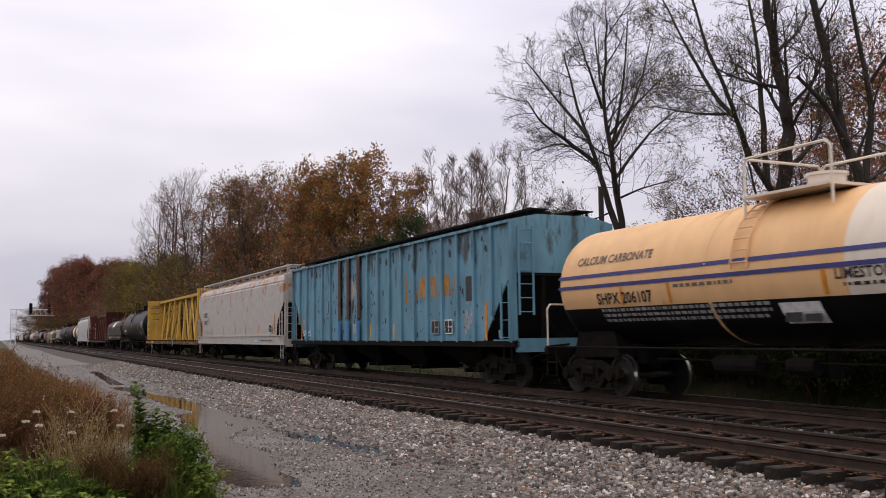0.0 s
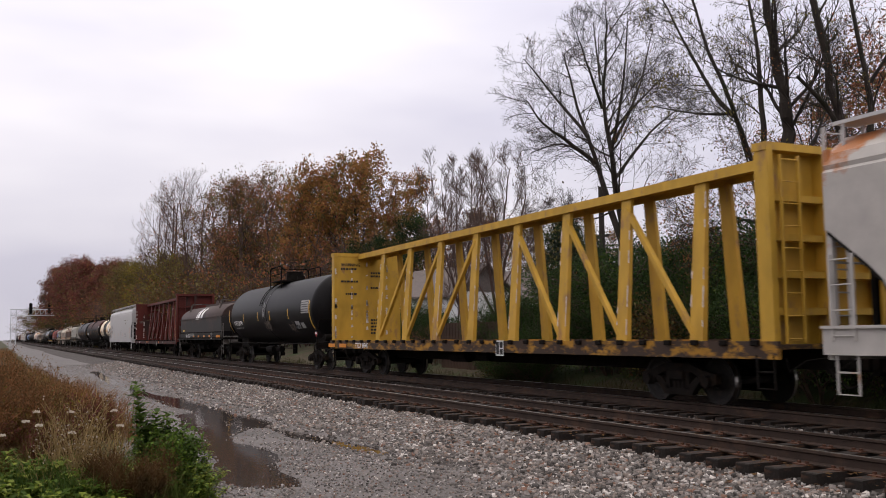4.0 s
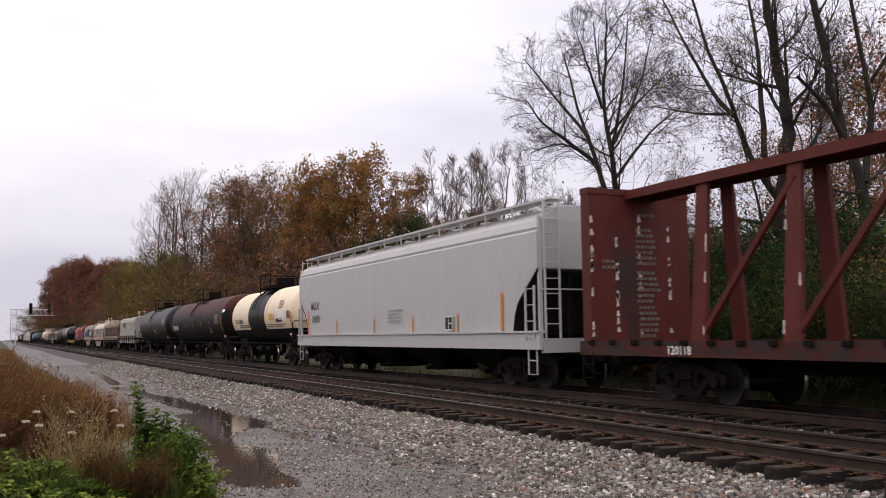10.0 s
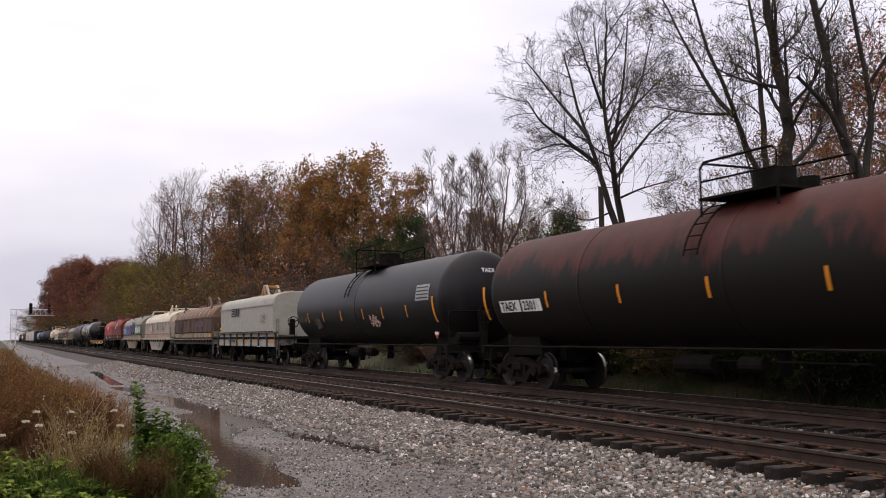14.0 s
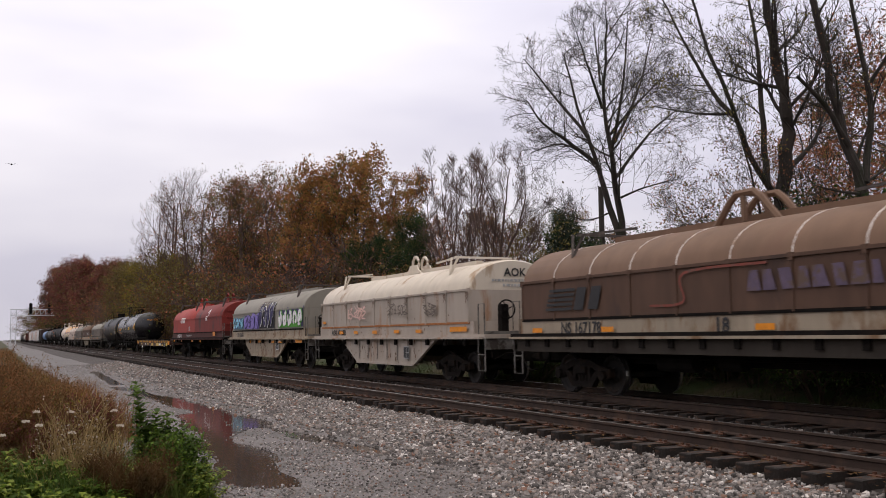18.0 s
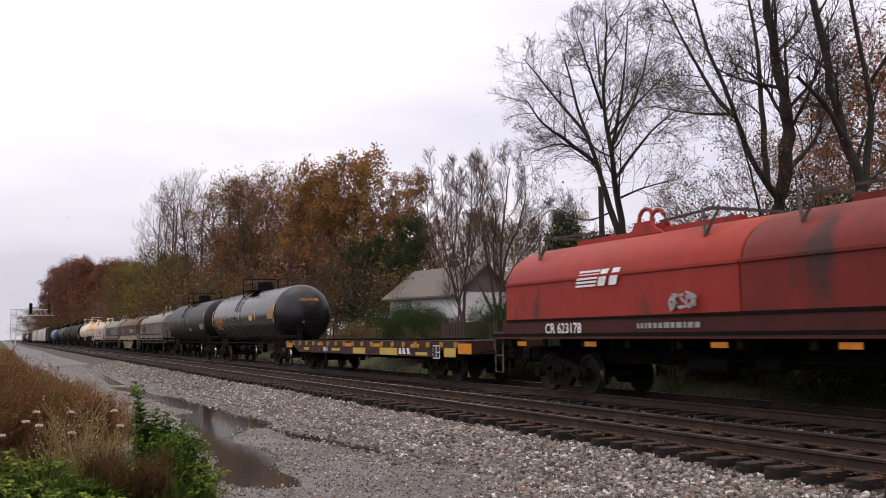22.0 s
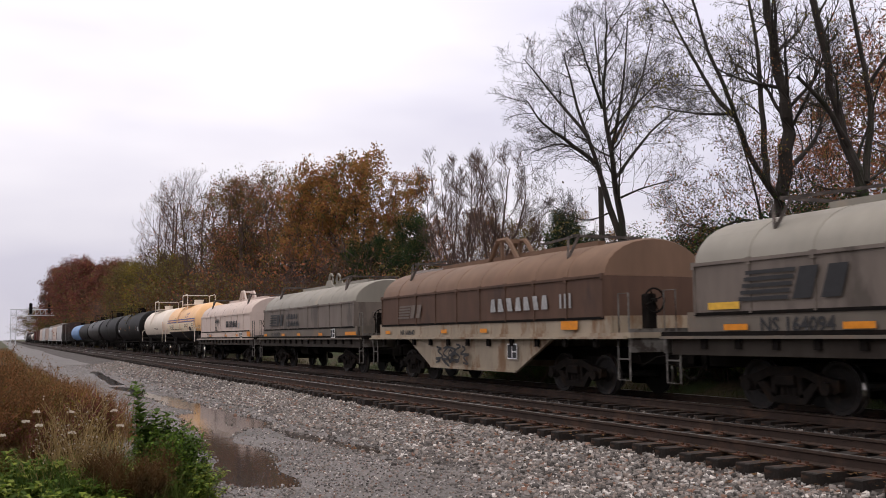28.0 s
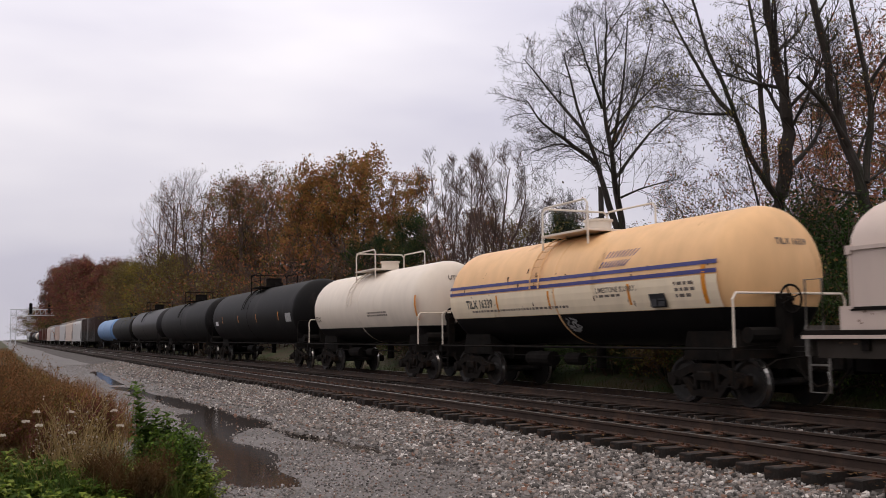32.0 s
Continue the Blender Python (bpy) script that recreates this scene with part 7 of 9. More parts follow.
def forest_tree(kind, seed, h=16.0):
    """A tree of the wood behind the line, h metres high."""
    g = Grower(seed)
    r = g.r
    stems = 1 if kind in ("orange", "red") else 2
    for q in range(stems):
        lean = (r.uniform(-0.07, 0.07) + 0.10 * q, r.uniform(-0.07, 0.07) - 0.08 * q)
        trunk = [Vector((lean[0] * h * f + r.uniform(-0.1, 0.1), lean[1] * h * f + r.uniform(-0.1, 0.1), h * 0.82 * f)) for f in (0, 0.15, 0.35, 0.55, 0.8, 1.0)]
        trunk[0] = Vector((0, 0, -0.6))
        g.limb(trunk, 0.017 * h * (1 if stems == 1 else 0.7), 0.04, 7)
        n = 24 if stems == 1 else 15
        g.sprout(trunk, h * 0.62, 0.010 * h, 3, (6, 7, n) if kind != "bare" else (8, 8, n), 0.28, 1.05, 0.22, first=0.16)
    if kind == "bare":
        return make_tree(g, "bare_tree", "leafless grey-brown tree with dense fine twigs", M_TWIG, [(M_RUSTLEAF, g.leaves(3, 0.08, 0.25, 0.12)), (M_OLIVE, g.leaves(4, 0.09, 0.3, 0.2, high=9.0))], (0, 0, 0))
    # Lower leaves are darker kinds: shade low in the wood put into colour.
    if kind == "orange":
        return make_tree(g, "oak_tree", "tall tree with orange-brown autumn leaves", M_BARK, [(M_ORANGE, g.leaves(32, 0.13, 0.28, 0.5, low=7.5)), (M_RUSTLEAF, g.leaves(22, 0.12, 0.28, 0.36, low=4.5)), (M_OLIVE, g.leaves(20, 0.12, 0.28, 0.35)), (M_GREENLEAF, g.leaves(14, 0.11, 0.28, 0.4, high=7.0))], (0, 0, 0))
    if kind == "red":
        return make_tree(g, "maple_tree", "dense tree with dark red autumn leaves", M_BARK, [(M_REDLEAF, g.leaves(28, 0.16, 0.42, 0.9, low=5.0)), (M_RUSTLEAF, g.leaves(8, 0.15, 0.42, 0.3)), (M_OLIVE, g.leaves(10, 0.15, 0.42, 0.45)), (M_GREENLEAF, g.leaves(12, 0.15, 0.42, 0.4, high=7.0))], (0, 0, 0))
    if kind == "olive":
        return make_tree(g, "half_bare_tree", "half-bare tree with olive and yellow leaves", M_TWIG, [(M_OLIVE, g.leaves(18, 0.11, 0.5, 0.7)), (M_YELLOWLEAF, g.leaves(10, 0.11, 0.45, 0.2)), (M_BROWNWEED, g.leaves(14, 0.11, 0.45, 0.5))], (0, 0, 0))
    if kind == "dark":
        return make_tree(g, "evergreen_tree", "dark green leafy tree at the wood's edge", M_BARK, [(M_GREENLEAF, g.leaves(40, 0.11, 0.3, 0.9)), (M_OLIVE, g.leaves(10, 0.1, 0.3, 0.3))], (0, 0, 0))
    if kind == "yellow":
        return make_tree(g, "half_bare_tree", "half-bare tree with yellow-green leaves", M_TWIG, [(M_YELLOWLEAF, g.leaves(24, 0.13, 0.5, 0.6)), (M_OLIVE, g.leaves(14, 0.12, 0.5, 0.5)), (M_GREENLEAF, g.leaves(10, 0.12, 0.4, 0.5, high=8.0))], (0, 0, 0))
    if kind == "rust":
        return make_tree(g, "autumn_tree", "autumn tree with sparse rust-red leaves", M_BARK, [(M_RUSTLEAF, g.leaves(26, 0.085, 0.24, 0.6)), (M_OLIVE, g.leaves(16, 0.085, 0.24, 0.3))], (0, 0, 0))
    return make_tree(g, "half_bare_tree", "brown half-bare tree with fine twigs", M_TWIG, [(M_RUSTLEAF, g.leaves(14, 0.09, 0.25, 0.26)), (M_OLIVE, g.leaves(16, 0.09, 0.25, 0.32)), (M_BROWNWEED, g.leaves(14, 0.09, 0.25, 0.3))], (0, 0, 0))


STOCK = {}


def plant(kind, x, y, h, turn=0.0, wide=1.0, variant=0):
    """Sets a tree of the wood: x across, y along the line."""
    key = (kind, variant)
    if key not in STOCK:
        t = forest_tree(kind, 11 + 7 * variant + sum(map(ord, kind)))
        STOCK[key] = t
    else:
        t = copy_thing(STOCK[key], Matrix.Identity(4))
    t.location = (x, y, float(np.interp(x, PX, PZ)))
    t.rotation_euler = (0, 0, radians(turn))
    t.scale = (h / 16 * wide, h / 16 * wide, h / 16)
    tagged(t, group="wood behind the railway")
    return t


def shrub(seed, mats, wood, size, per_tip, leaf, kids=(4, 5, 7), name="shrub", label="", stems=7, share=0.9, scatter=0.16):
    """A many-stemmed bush about size metres high."""
    g = Grower(seed)
    for k in range(stems):
        a = 2 * math.pi * (k + g.r.random()) / stems
        d = Vector((math.cos(a) * 0.55, math.sin(a) * 0.55, 1.0))
        g.branch(Vector((math.cos(a) * 0.15, math.sin(a) * 0.15, -0.3)), d, size * g.r.uniform(0.75, 1.1), 0.03 * size / 3, 2, (kids[0], kids[1]), 0.22, 0.9, 0.2)
    return make_tree(g, name, label, wood, [(m, g.leaves(per_tip, leaf, scatter, share)) for m in mats], (0, 0, 0), "bush")


BUSH = {}


def bush(kind, x, y, h, turn=0.0, wide=1.0):
    if kind not in BUSH:
        if kind == "green":
            BUSH[kind] = shrub(51, [M_GREENLEAF, M_HEDGE], M_TWIG, 3.0, 44, 0.034, (9, 9), "honeysuckle_bush", "dense dark green leafy bush beside the far track", 10, 0.85, 0.17)
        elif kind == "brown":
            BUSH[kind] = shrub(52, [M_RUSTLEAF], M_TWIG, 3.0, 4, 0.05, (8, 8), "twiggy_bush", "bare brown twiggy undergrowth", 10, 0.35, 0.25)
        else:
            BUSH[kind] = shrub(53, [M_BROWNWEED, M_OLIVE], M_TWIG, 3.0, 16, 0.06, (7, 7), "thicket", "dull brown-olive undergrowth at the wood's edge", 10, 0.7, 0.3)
        b = BUSH[kind]
    else:
        b = copy_thing(BUSH[kind], Matrix.Identity(4))
    b.location = (x, y, float(np.interp(x, PX, PZ)))
    b.rotation_euler = (0, 0, radians(turn))
    b.scale = (h / 3 * wide, h / 3 * wide, h / 3)
    return tagged(b, group="undergrowth beside the railway")


# the wood, from near to far
plant("orange", 26.6, 72.5, 16.1, 20, 0.9)
plant("orange", 26.0, 75.5, 13.8, 130, 1.0, 1)
plant("orange", 24.5, 80.0, 15.4, 240, 0.9)
plant("orange", 31.0, 74.0, 14.0, 300, 0.9, 1)
plant("rust", 29.5, 65.0, 9.6, 80, 0.9)
plant("rust", 26.0, 86.0, 15.6, 180, 0.9, 1)
plant("mixed", 24.0, 88.0, 16.8, 10, 1.0)
plant("mixed", 22.0, 94.0, 17.9, 100, 1.0, 1)
plant("bare", 22.5, 101.0, 18.9, 30, 1.0)
plant("rust", 23.5, 97.0, 17.4, 330, 0.9)
plant("bare", 20.5, 109.0, 21.0, 170, 0.85, 1)
plant("mixed", 24.0, 106.0, 18.6, 210, 1.0)
plant("bare", 19.4, 122.0, 22.4, 290, 0.85)
plant("bare", 19.6, 132.0, 23.0, 90, 0.75, 1)
plant("olive", 18.6, 116.0, 11.0, 15, 1.2)
plant("yellow", 18.3, 120.0, 12.5, 65, 1.1)
plant("yellow", 18.6, 134.0, 12.5, 165, 1.1, 1)
plant("olive", 18.6, 146.0, 13.0, 265, 1.2, 1)
plant("mixed", 20.0, 150.0, 14.0, 265, 1.2)
plant("mixed", 19.0, 163.0, 14.5, 5, 1.1, 1)
plant("mixed", 18.5, 178.0, 14.5, 85, 1.1)
plant("red", 20.0, 190.0, 16.0, 0, 1.1)
plant("red", 19.0, 207.0, 17.2, 90, 1.1, 1)
plant("red", 18.6, 226.0, 19.0, 200, 1.1)
plant("red", 18.2, 246.0, 20.6, 300, 1.1, 1)
plant("red", 18.6, 268.0, 22.4, 45, 1.1)
plant("red", 19.0, 300.0, 24.0, 145, 1.1, 1)
plant("red", 18.6, 345.0, 25.5, 245, 1.0)
plant("olive", 18.0, 390.0, 26.0, 45, 0.8, 1)
plant("mixed", 20.0, 310.0, 18.0, 45, 1.4)
plant("olive", 21.0, 350.0, 18.0, 45, 1.6)
plant("red", 20.0, 430.0, 17.0, 45, 1.6)
plant("olive", 19.0, 530.0, 18.0, 145, 1.8)
plant("mixed", 19.0, 660.0, 20.0, 145, 2.0)
plant("red", -12.5, 230.0, 11.5, 20, 1.3)
plant("red", -16.0, 260.0, 13.0, 120, 1.3, 1)
plant("olive", -14.0, 330.0, 13.0, 120, 1.5)
plant("rust", 31.0, 27.0, 10.5, 40, 1.0)
plant("rust", 28.0, 21.0, 11.0, 140, 1.1, 1)
plant("rust", 36.0, 33.0, 10.0, 240, 1.1)
plant("rust", 26.0, 15.0, 10.5, 300, 1.1)
plant("rust", 33.0, 20.0, 14.0, 30, 1.2, 1)
plant("rust", 36.0, 25.0, 15.5, 70, 1.2)
plant("rust", 31.0, 14.0, 12.0, 190, 1.2)
plant("mixed", 40.0, 44.0, 6.0, 20, 1.2)
plant("mixed", 38.0, 52.0, 7.5, 120, 1.2, 1)
plant("mixed", 33.0, 60.0, 10.0, 220, 1.1)

plant("mixed", 36.0, 69.0, 10.5, 20, 1.0)
plant("olive", 39.5, 66.5, 10.0, 120, 1.0, 1)
plant("mixed", 41.5, 62.5, 10.5, 200, 1.0, 1)
plant("rust", 43.5, 58.5, 7.0, 20, 1.1)
plant("olive", 45.5, 54.0, 6.5, 60, 1.2)
plant("mixed", 47.5, 50.0, 6.5, 290, 1.2)
plant("rust", 33.5, 71.0, 9.6, 60, 1.0, 1)
plant("dark", 26.0, 61.5, 9.4, 40, 0.8)
plant("dark", 24.6, 64.0, 8.0, 140, 0.9, 1)
plant("dark", 31.0, 47.0, 7.6, 240, 0.8)
wood_rnd = random.Random(5)
for x, y, h in ((19.6, 43.4, 2.4), (20.2, 46.0, 2.9), (19.8, 44.6, 2.5), (20.0, 35.4, 2.5), (20.6, 34.0, 3.0)):
    bush("green", x, y, h, 40 * y, 1.1)
for k in range(24):
    y = 84 + k * 8.5
    plant(wood_rnd.choice(("mixed", "bare", "mixed")), 27 + wood_rnd.uniform(-2, 5), y, wood_rnd.uniform(12, 15.5), wood_rnd.uniform(0, 360), 1.2, wood_rnd.randrange(2))
# Dark brown undergrowth, its colour also standing in for shade under the trees.
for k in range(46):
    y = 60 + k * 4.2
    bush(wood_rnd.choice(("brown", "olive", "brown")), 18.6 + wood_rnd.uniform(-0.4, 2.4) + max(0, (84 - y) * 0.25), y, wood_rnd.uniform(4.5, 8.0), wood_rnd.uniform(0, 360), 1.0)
for k in range(13):
    bush("green" if k % 5 != 3 else "olive", 18.9 + wood_rnd.uniform(-0.6, 0.8), 11.2 + k * 1.42, wood_rnd.uniform(1.5, 3.9), wood_rnd.uniform(0, 360), 0.95)
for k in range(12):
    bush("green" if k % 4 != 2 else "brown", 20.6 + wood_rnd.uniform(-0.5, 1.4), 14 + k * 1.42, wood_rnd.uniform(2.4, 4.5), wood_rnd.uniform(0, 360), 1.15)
for k in range(4):
    bush("green" if k != 2 else "olive", 17.8 + wood_rnd.uniform(-0.3, 0.3), 29.5 + k * 0.9, 2.2 - 0.4 * k, wood_rnd.uniform(0, 360), 1.2)
for k in range(14):
    plant(("rust", "mixed", "olive")[k % 3], 34 + wood_rnd.uniform(-2, 9), 16 + k * 2.7, wood_rnd.uniform(4.8, 6.2), wood_rnd.uniform(0, 360), 1.3, k % 2)
for k in range(8):
    bush(wood_rnd.choice(("green", "brown", "olive")), 19.5 + wood_rnd.uniform(-0.5, 1.5), 41 + k * 2.6, wood_rnd.uniform(1.3, 2.1), wood_rnd.uniform(0, 360), 1.2)

# ---- the trees nearest the line ----
class BigTree(Grower):
    """A tree grown from its main limbs: each a start, bends and a tip, with its thickness."""

    def start(self, base):
        self.base, self.leads, self.keep, self.thin = Vector(base), [], (0.44, 0.72), 0.0045
        return self

    def lead(self, pts, r0, r1):
        self.leads.append(([Vector(p) - self.base for p in pts], r0, r1))

    def grow(self, kids, spread, up, reach, least):
        for pts, r0, r1 in self.leads:
            if not self.wood.v:
                pts = [Vector((0.1, 0, -0.6))] + pts
            fine = []
            for k, (a, b) in enumerate(zip(pts, pts[1:])):
                o, q = pts[max(k - 1, 0)], pts[min(k + 2, len(pts) - 1)]
                for s in (0, 0.25, 0.5, 0.75):
                    c = 0.5 * ((2 * a) + (b - o) * s + (2 * o - 5 * a + 4 * b - q) * s * s + (3 * a - o - 3 * b + q) * s ** 3)
                    fine.append(c + Vector((self.r.uniform(-1, 1), self.r.uniform(-1, 1), 0)) * r0 * 0.25)
            fine.append(pts[-1])
            self.limb(fine, r0, r1, 9)
            length = sum((b - a).length for a, b in zip(pts, pts[1:]))
            self.sprout(fine, max(length * reach, least), r0 * 0.6, len(kids), kids, up, spread, 0.2, first=0.28 if r0 < 0.15 else 0.45)


bare = BigTree(31).start((20.0, 26.3, 0.2))
bare.lead([(19.9, 26.2, 2.8), (19.5, 26.2, 4.7), (19.1, 26.1, 7.3), (18.8, 26.1, 9.2), (18.8, 25.8, 12.1)], 0.19, 0.03)
bare.lead([(19.5, 26.2, 4.3), (19.0, 26.5, 6.3), (18.8, 26.7, 7.5), (18.3, 27.0, 9.4), (17.9, 27.2, 11.4)], 0.13, 0.02)
bare.lead([(18.6, 26.4, 7.3), (17.3, 26.3, 8.0), (16.4, 26.3, 8.5), (15.7, 26.2, 9.2)], 0.085, 0.015)
bare.lead([(18.5, 26.4, 7.4), (17.8, 27.3, 8.1), (17.1, 28.3, 7.9)], 0.055, 0.012)
bare.lead([(18.3, 26.4, 8.2), (17.8, 27.7, 9.9), (17.3, 29.0, 11.6)], 0.07, 0.014)
bare.lead([(18.7, 26.1, 9.2), (17.7, 25.4, 10.3), (16.7, 24.6, 11.2)], 0.06, 0.012)
bare.lead([(19.0, 26.1, 7.5), (18.9, 25.3, 9.3), (18.7, 24.5, 11.8)], 0.075, 0.014)
bare.lead([(19.2, 26.1, 6.8), (20.9, 26.2, 8.6), (22.6, 26.4, 9.8)], 0.065, 0.012)
bare.lead([(19.4, 26.1, 6.1), (19.6, 25.1, 6.3), (20.3, 24.0, 6.5)], 0.045, 0.01)
bare.lead([(19.1, 26.0, 8.0), (20.1, 25.9, 9.9), (20.8, 25.9, 12.1)], 0.065, 0.012)
bare.lead([(19.0, 26.1, 8.3), (19.2, 24.6, 9.2), (19.4, 23.2, 9.9)], 0.055, 0.012)
bare.lead([(19.1, 26.3, 5.6), (18.5, 27.2, 5.4), (17.4, 28.1, 6.2)], 0.035, 0.01)
bare.lead([(18.6, 26.0, 10.0), (18.9, 26.6, 11.3), (19.2, 27.2, 12.7)], 0.045, 0.012)
bare.grow((6, 8, 12), 0.84, 0.10, 0.40, 2.3)
make_tree(bare, "bare_tree", "bare two-stemmed tree with a rounded twiggy crown", M_BARK, [(M_BROWNWEED, bare.leaves(1, 0.05, 0.12, 0.10))], bare.base)
half = BigTree(32).start((20.4, 20.2, 0.2))
half.lead([(20.3, 20.0, 2.6), (20.3, 19.8, 4.8), (20.4, 19.5, 7.1), (20.2, 19.4, 8.8), (19.7, 19.4, 11.0), (19.4, 19.4, 12.4)], 0.31, 0.07)
half.lead([(20.2, 19.8, 5.3), (19.3, 19.8, 6.4), (18.6, 19.7, 7.8), (17.8, 19.7, 9.3), (17.0, 19.6, 11.3)], 0.10, 0.025)
half.lead([(19.0, 20.1, 7.6), (18.7, 20.5, 8.3), (18.3, 21.0, 9.6), (17.7, 21.5, 11.4)], 0.08, 0.02)
half.lead([(19.9, 19.8, 5.7), (20.0, 20.0, 8.0), (20.1, 20.2, 9.9), (20.1, 20.5, 11.9)], 0.1, 0.03)
half.lead([(20.4, 19.6, 6.0), (21.7, 19.7, 7.0), (22.6, 20.0, 8.1)], 0.1, 0.02)
half.lead([(20.4, 19.4, 7.8), (20.7, 18.7, 8.5), (20.6, 18.1, 9.2)], 0.06, 0.015)
half.lead([(20.1, 19.9, 4.4), (19.2, 20.1, 4.6), (18.2, 20.3, 4.3), (17.3, 20.5, 4.5)], 0.06, 0.012)
half.lead([(20.2, 19.9, 3.9), (19.4, 20.5, 3.9), (18.6, 21.2, 3.6)], 0.05, 0.012)
half.lead([(18.9, 20.2, 7.7), (17.7, 20.2, 7.6), (16.2, 20.3, 7.7)], 0.05, 0.01)
half.lead([(20.0, 20.0, 3.6), (19.3, 19.7, 5.5), (18.5, 19.5, 7.3)], 0.05, 0.015)
half.grow((6, 8, 13), 0.78, 0.12, 0.37, 2.5)
make_tree(half, "half_bare_tree", "thick many-limbed half-bare tree with a few olive leaves", M_BARK, [(M_OLIVE, half.leaves(3, 0.04, 0.09, 0.26)), (M_YELLOWLEAF, half.leaves(2, 0.035, 0.08, 0.08)), (M_RUSTLEAF, half.leaves(3, 0.038, 0.12, 0.32, high=7.0)), (M_BROWNWEED, half.leaves(3, 0.035, 0.10, 0.3, high=6.6))], half.base)
lean = BigTree(33).start((21.7, 17.8, 0.2))
lean.lead([(21.5, 17.7, 2.5), (21.1, 17.6, 5.2), (20.5, 17.7, 7.1), (20.1, 17.7, 9.0), (19.5, 17.7, 11.3)], 0.2, 0.08)
lean.lead([(20.7, 17.6, 6.4), (19.8, 17.5, 7.4), (18.8, 17.5, 8.1)], 0.1, 0.04)
lean.lead([(21.1, 17.5, 5.4), (21.5, 17.5, 7.4), (21.4, 17.6, 9.1), (21.2, 17.8, 11.3)], 0.11, 0.04)
lean.lead([(21.2, 17.2, 8.1), (21.3, 16.7, 8.8), (21.3, 16.1, 9.6)], 0.06, 0.015)
lean.lead([(21.1, 17.6, 5.3), (22.0, 17.6, 5.8), (23.1, 17.6, 6.2)], 0.05, 0.012)
lean.lead([(21.0, 17.6, 5.1), (20.1, 17.5, 5.1), (19.1, 17.4, 5.2)], 0.05, 0.012)
lean.lead([(20.9, 17.7, 5.0), (20.9, 18.3, 4.7)], 0.04, 0.02)
lean.grow((4, 6, 10), 0.76, 0.10, 0.34, 2.4)
make_tree(lean, "leaning_tree", "leaning dark-barked tree with bare limbs", M_BARK, [(M_OLIVE, lean.leaves(1, 0.04, 0.09, 0.15)), (M_RUSTLEAF, lean.leaves(2, 0.04, 0.10, 0.25))], lean.base)


def slim_tree(seed, at, label, stems):
    """A slim tree; stems: thickness and bends (sideways, height) of each stem that parts from its foot."""
    g = BigTree(seed).start(at)
    g.thin = 0.0065
    for r0, bends in stems:
        back = g.r.uniform(-0.9, 0.9)
        n = len(bends) - 1
        g.lead([(at[0] + u * 0.902 + 0.43 * back * k / n, at[1] - u * 0.432 + 0.90 * back * k / n, at[2] + h) for k, (u, h) in enumerate(bends)], r0 * 0.62, max(r0 * 0.10, 0.009))
    g.grow((7, 9, 10), 0.70, 0.30, 0.34, 2.0)
    return tagged(make_tree(g, "bare_tree", label, M_TWIG, [(M_OLIVE, g.leaves(1, 0.05, 0.12, 0.06))], at), group="slim trees by the house")


slim_tree(41, (20.6, 40.9, 0.3), "slim bare brown tree forking in two near the ground", (
    (0.15, ((-0.05, 0.9), (-0.12, 2.2), (-0.45, 3.6), (-0.65, 4.5), (-1.1, 6.4), (-1.5, 9.2))),
    (0.16, ((0.02, 0.9), (0.06, 2.2), (0.14, 3.6), (0.25, 4.8), (0.45, 6.5), (0.55, 9.4))),
    (0.07, ((-0.62, 4.4), (-0.30, 5.9), (-0.22, 7.9), (-0.45, 9.3))),
    (0.07, ((0.16, 3.9), (-0.55, 5.6), (-0.85, 7.3), (-1.0, 9.0))),
    (0.06, ((0.25, 4.8), (0.75, 6.2), (1.1, 7.8), (0.9, 9.3)))))
slim_tree(44, (21.0, 38.0, 0.3), "slim bare brown tree with many stems fanning upwards", (
    (0.17, ((0.0, 0.9), (-0.1, 2.2), (-0.35, 4.0), (-0.6, 5.6), (-0.75, 7.4), (-0.4, 9.1))),
    (0.17, ((0.02, 0.9), (0.08, 2.4), (0.15, 4.0), (0.25, 5.6), (0.45, 7.4), (0.7, 9.0))),
    (0.10, ((-0.08, 1.8), (-0.6, 2.9), (-1.1, 3.8), (-1.5, 4.7), (-1.8, 6.2), (-1.6, 7.6))),
    (0.12, ((0.10, 2.9), (0.5, 5.0), (1.0, 6.1), (1.35, 7.6), (1.3, 9.0))),
    (0.06, ((0.2, 3.3), (0.95, 4.5), (1.6, 5.4), (2.0, 6.8))),
    (0.09, ((-0.03, 3.4), (-0.2, 4.9), (-0.1, 6.9), (-0.9, 8.8)))))
slim_tree(43, (22.6, 45.5, 0.4), "slim bare brown tree behind the others", (
    (0.13, ((0.0, 0.9), (0.1, 3.0), (-0.2, 5.5), (-0.3, 8.8))),
    (0.08, ((0.08, 2.8), (0.8, 5.0), (1.1, 7.0), (1.0, 8.8))),
    (0.08, ((0.02, 3.4), (-1.0, 5.4), (-1.5, 7.2), (-1.6, 8.8)))))


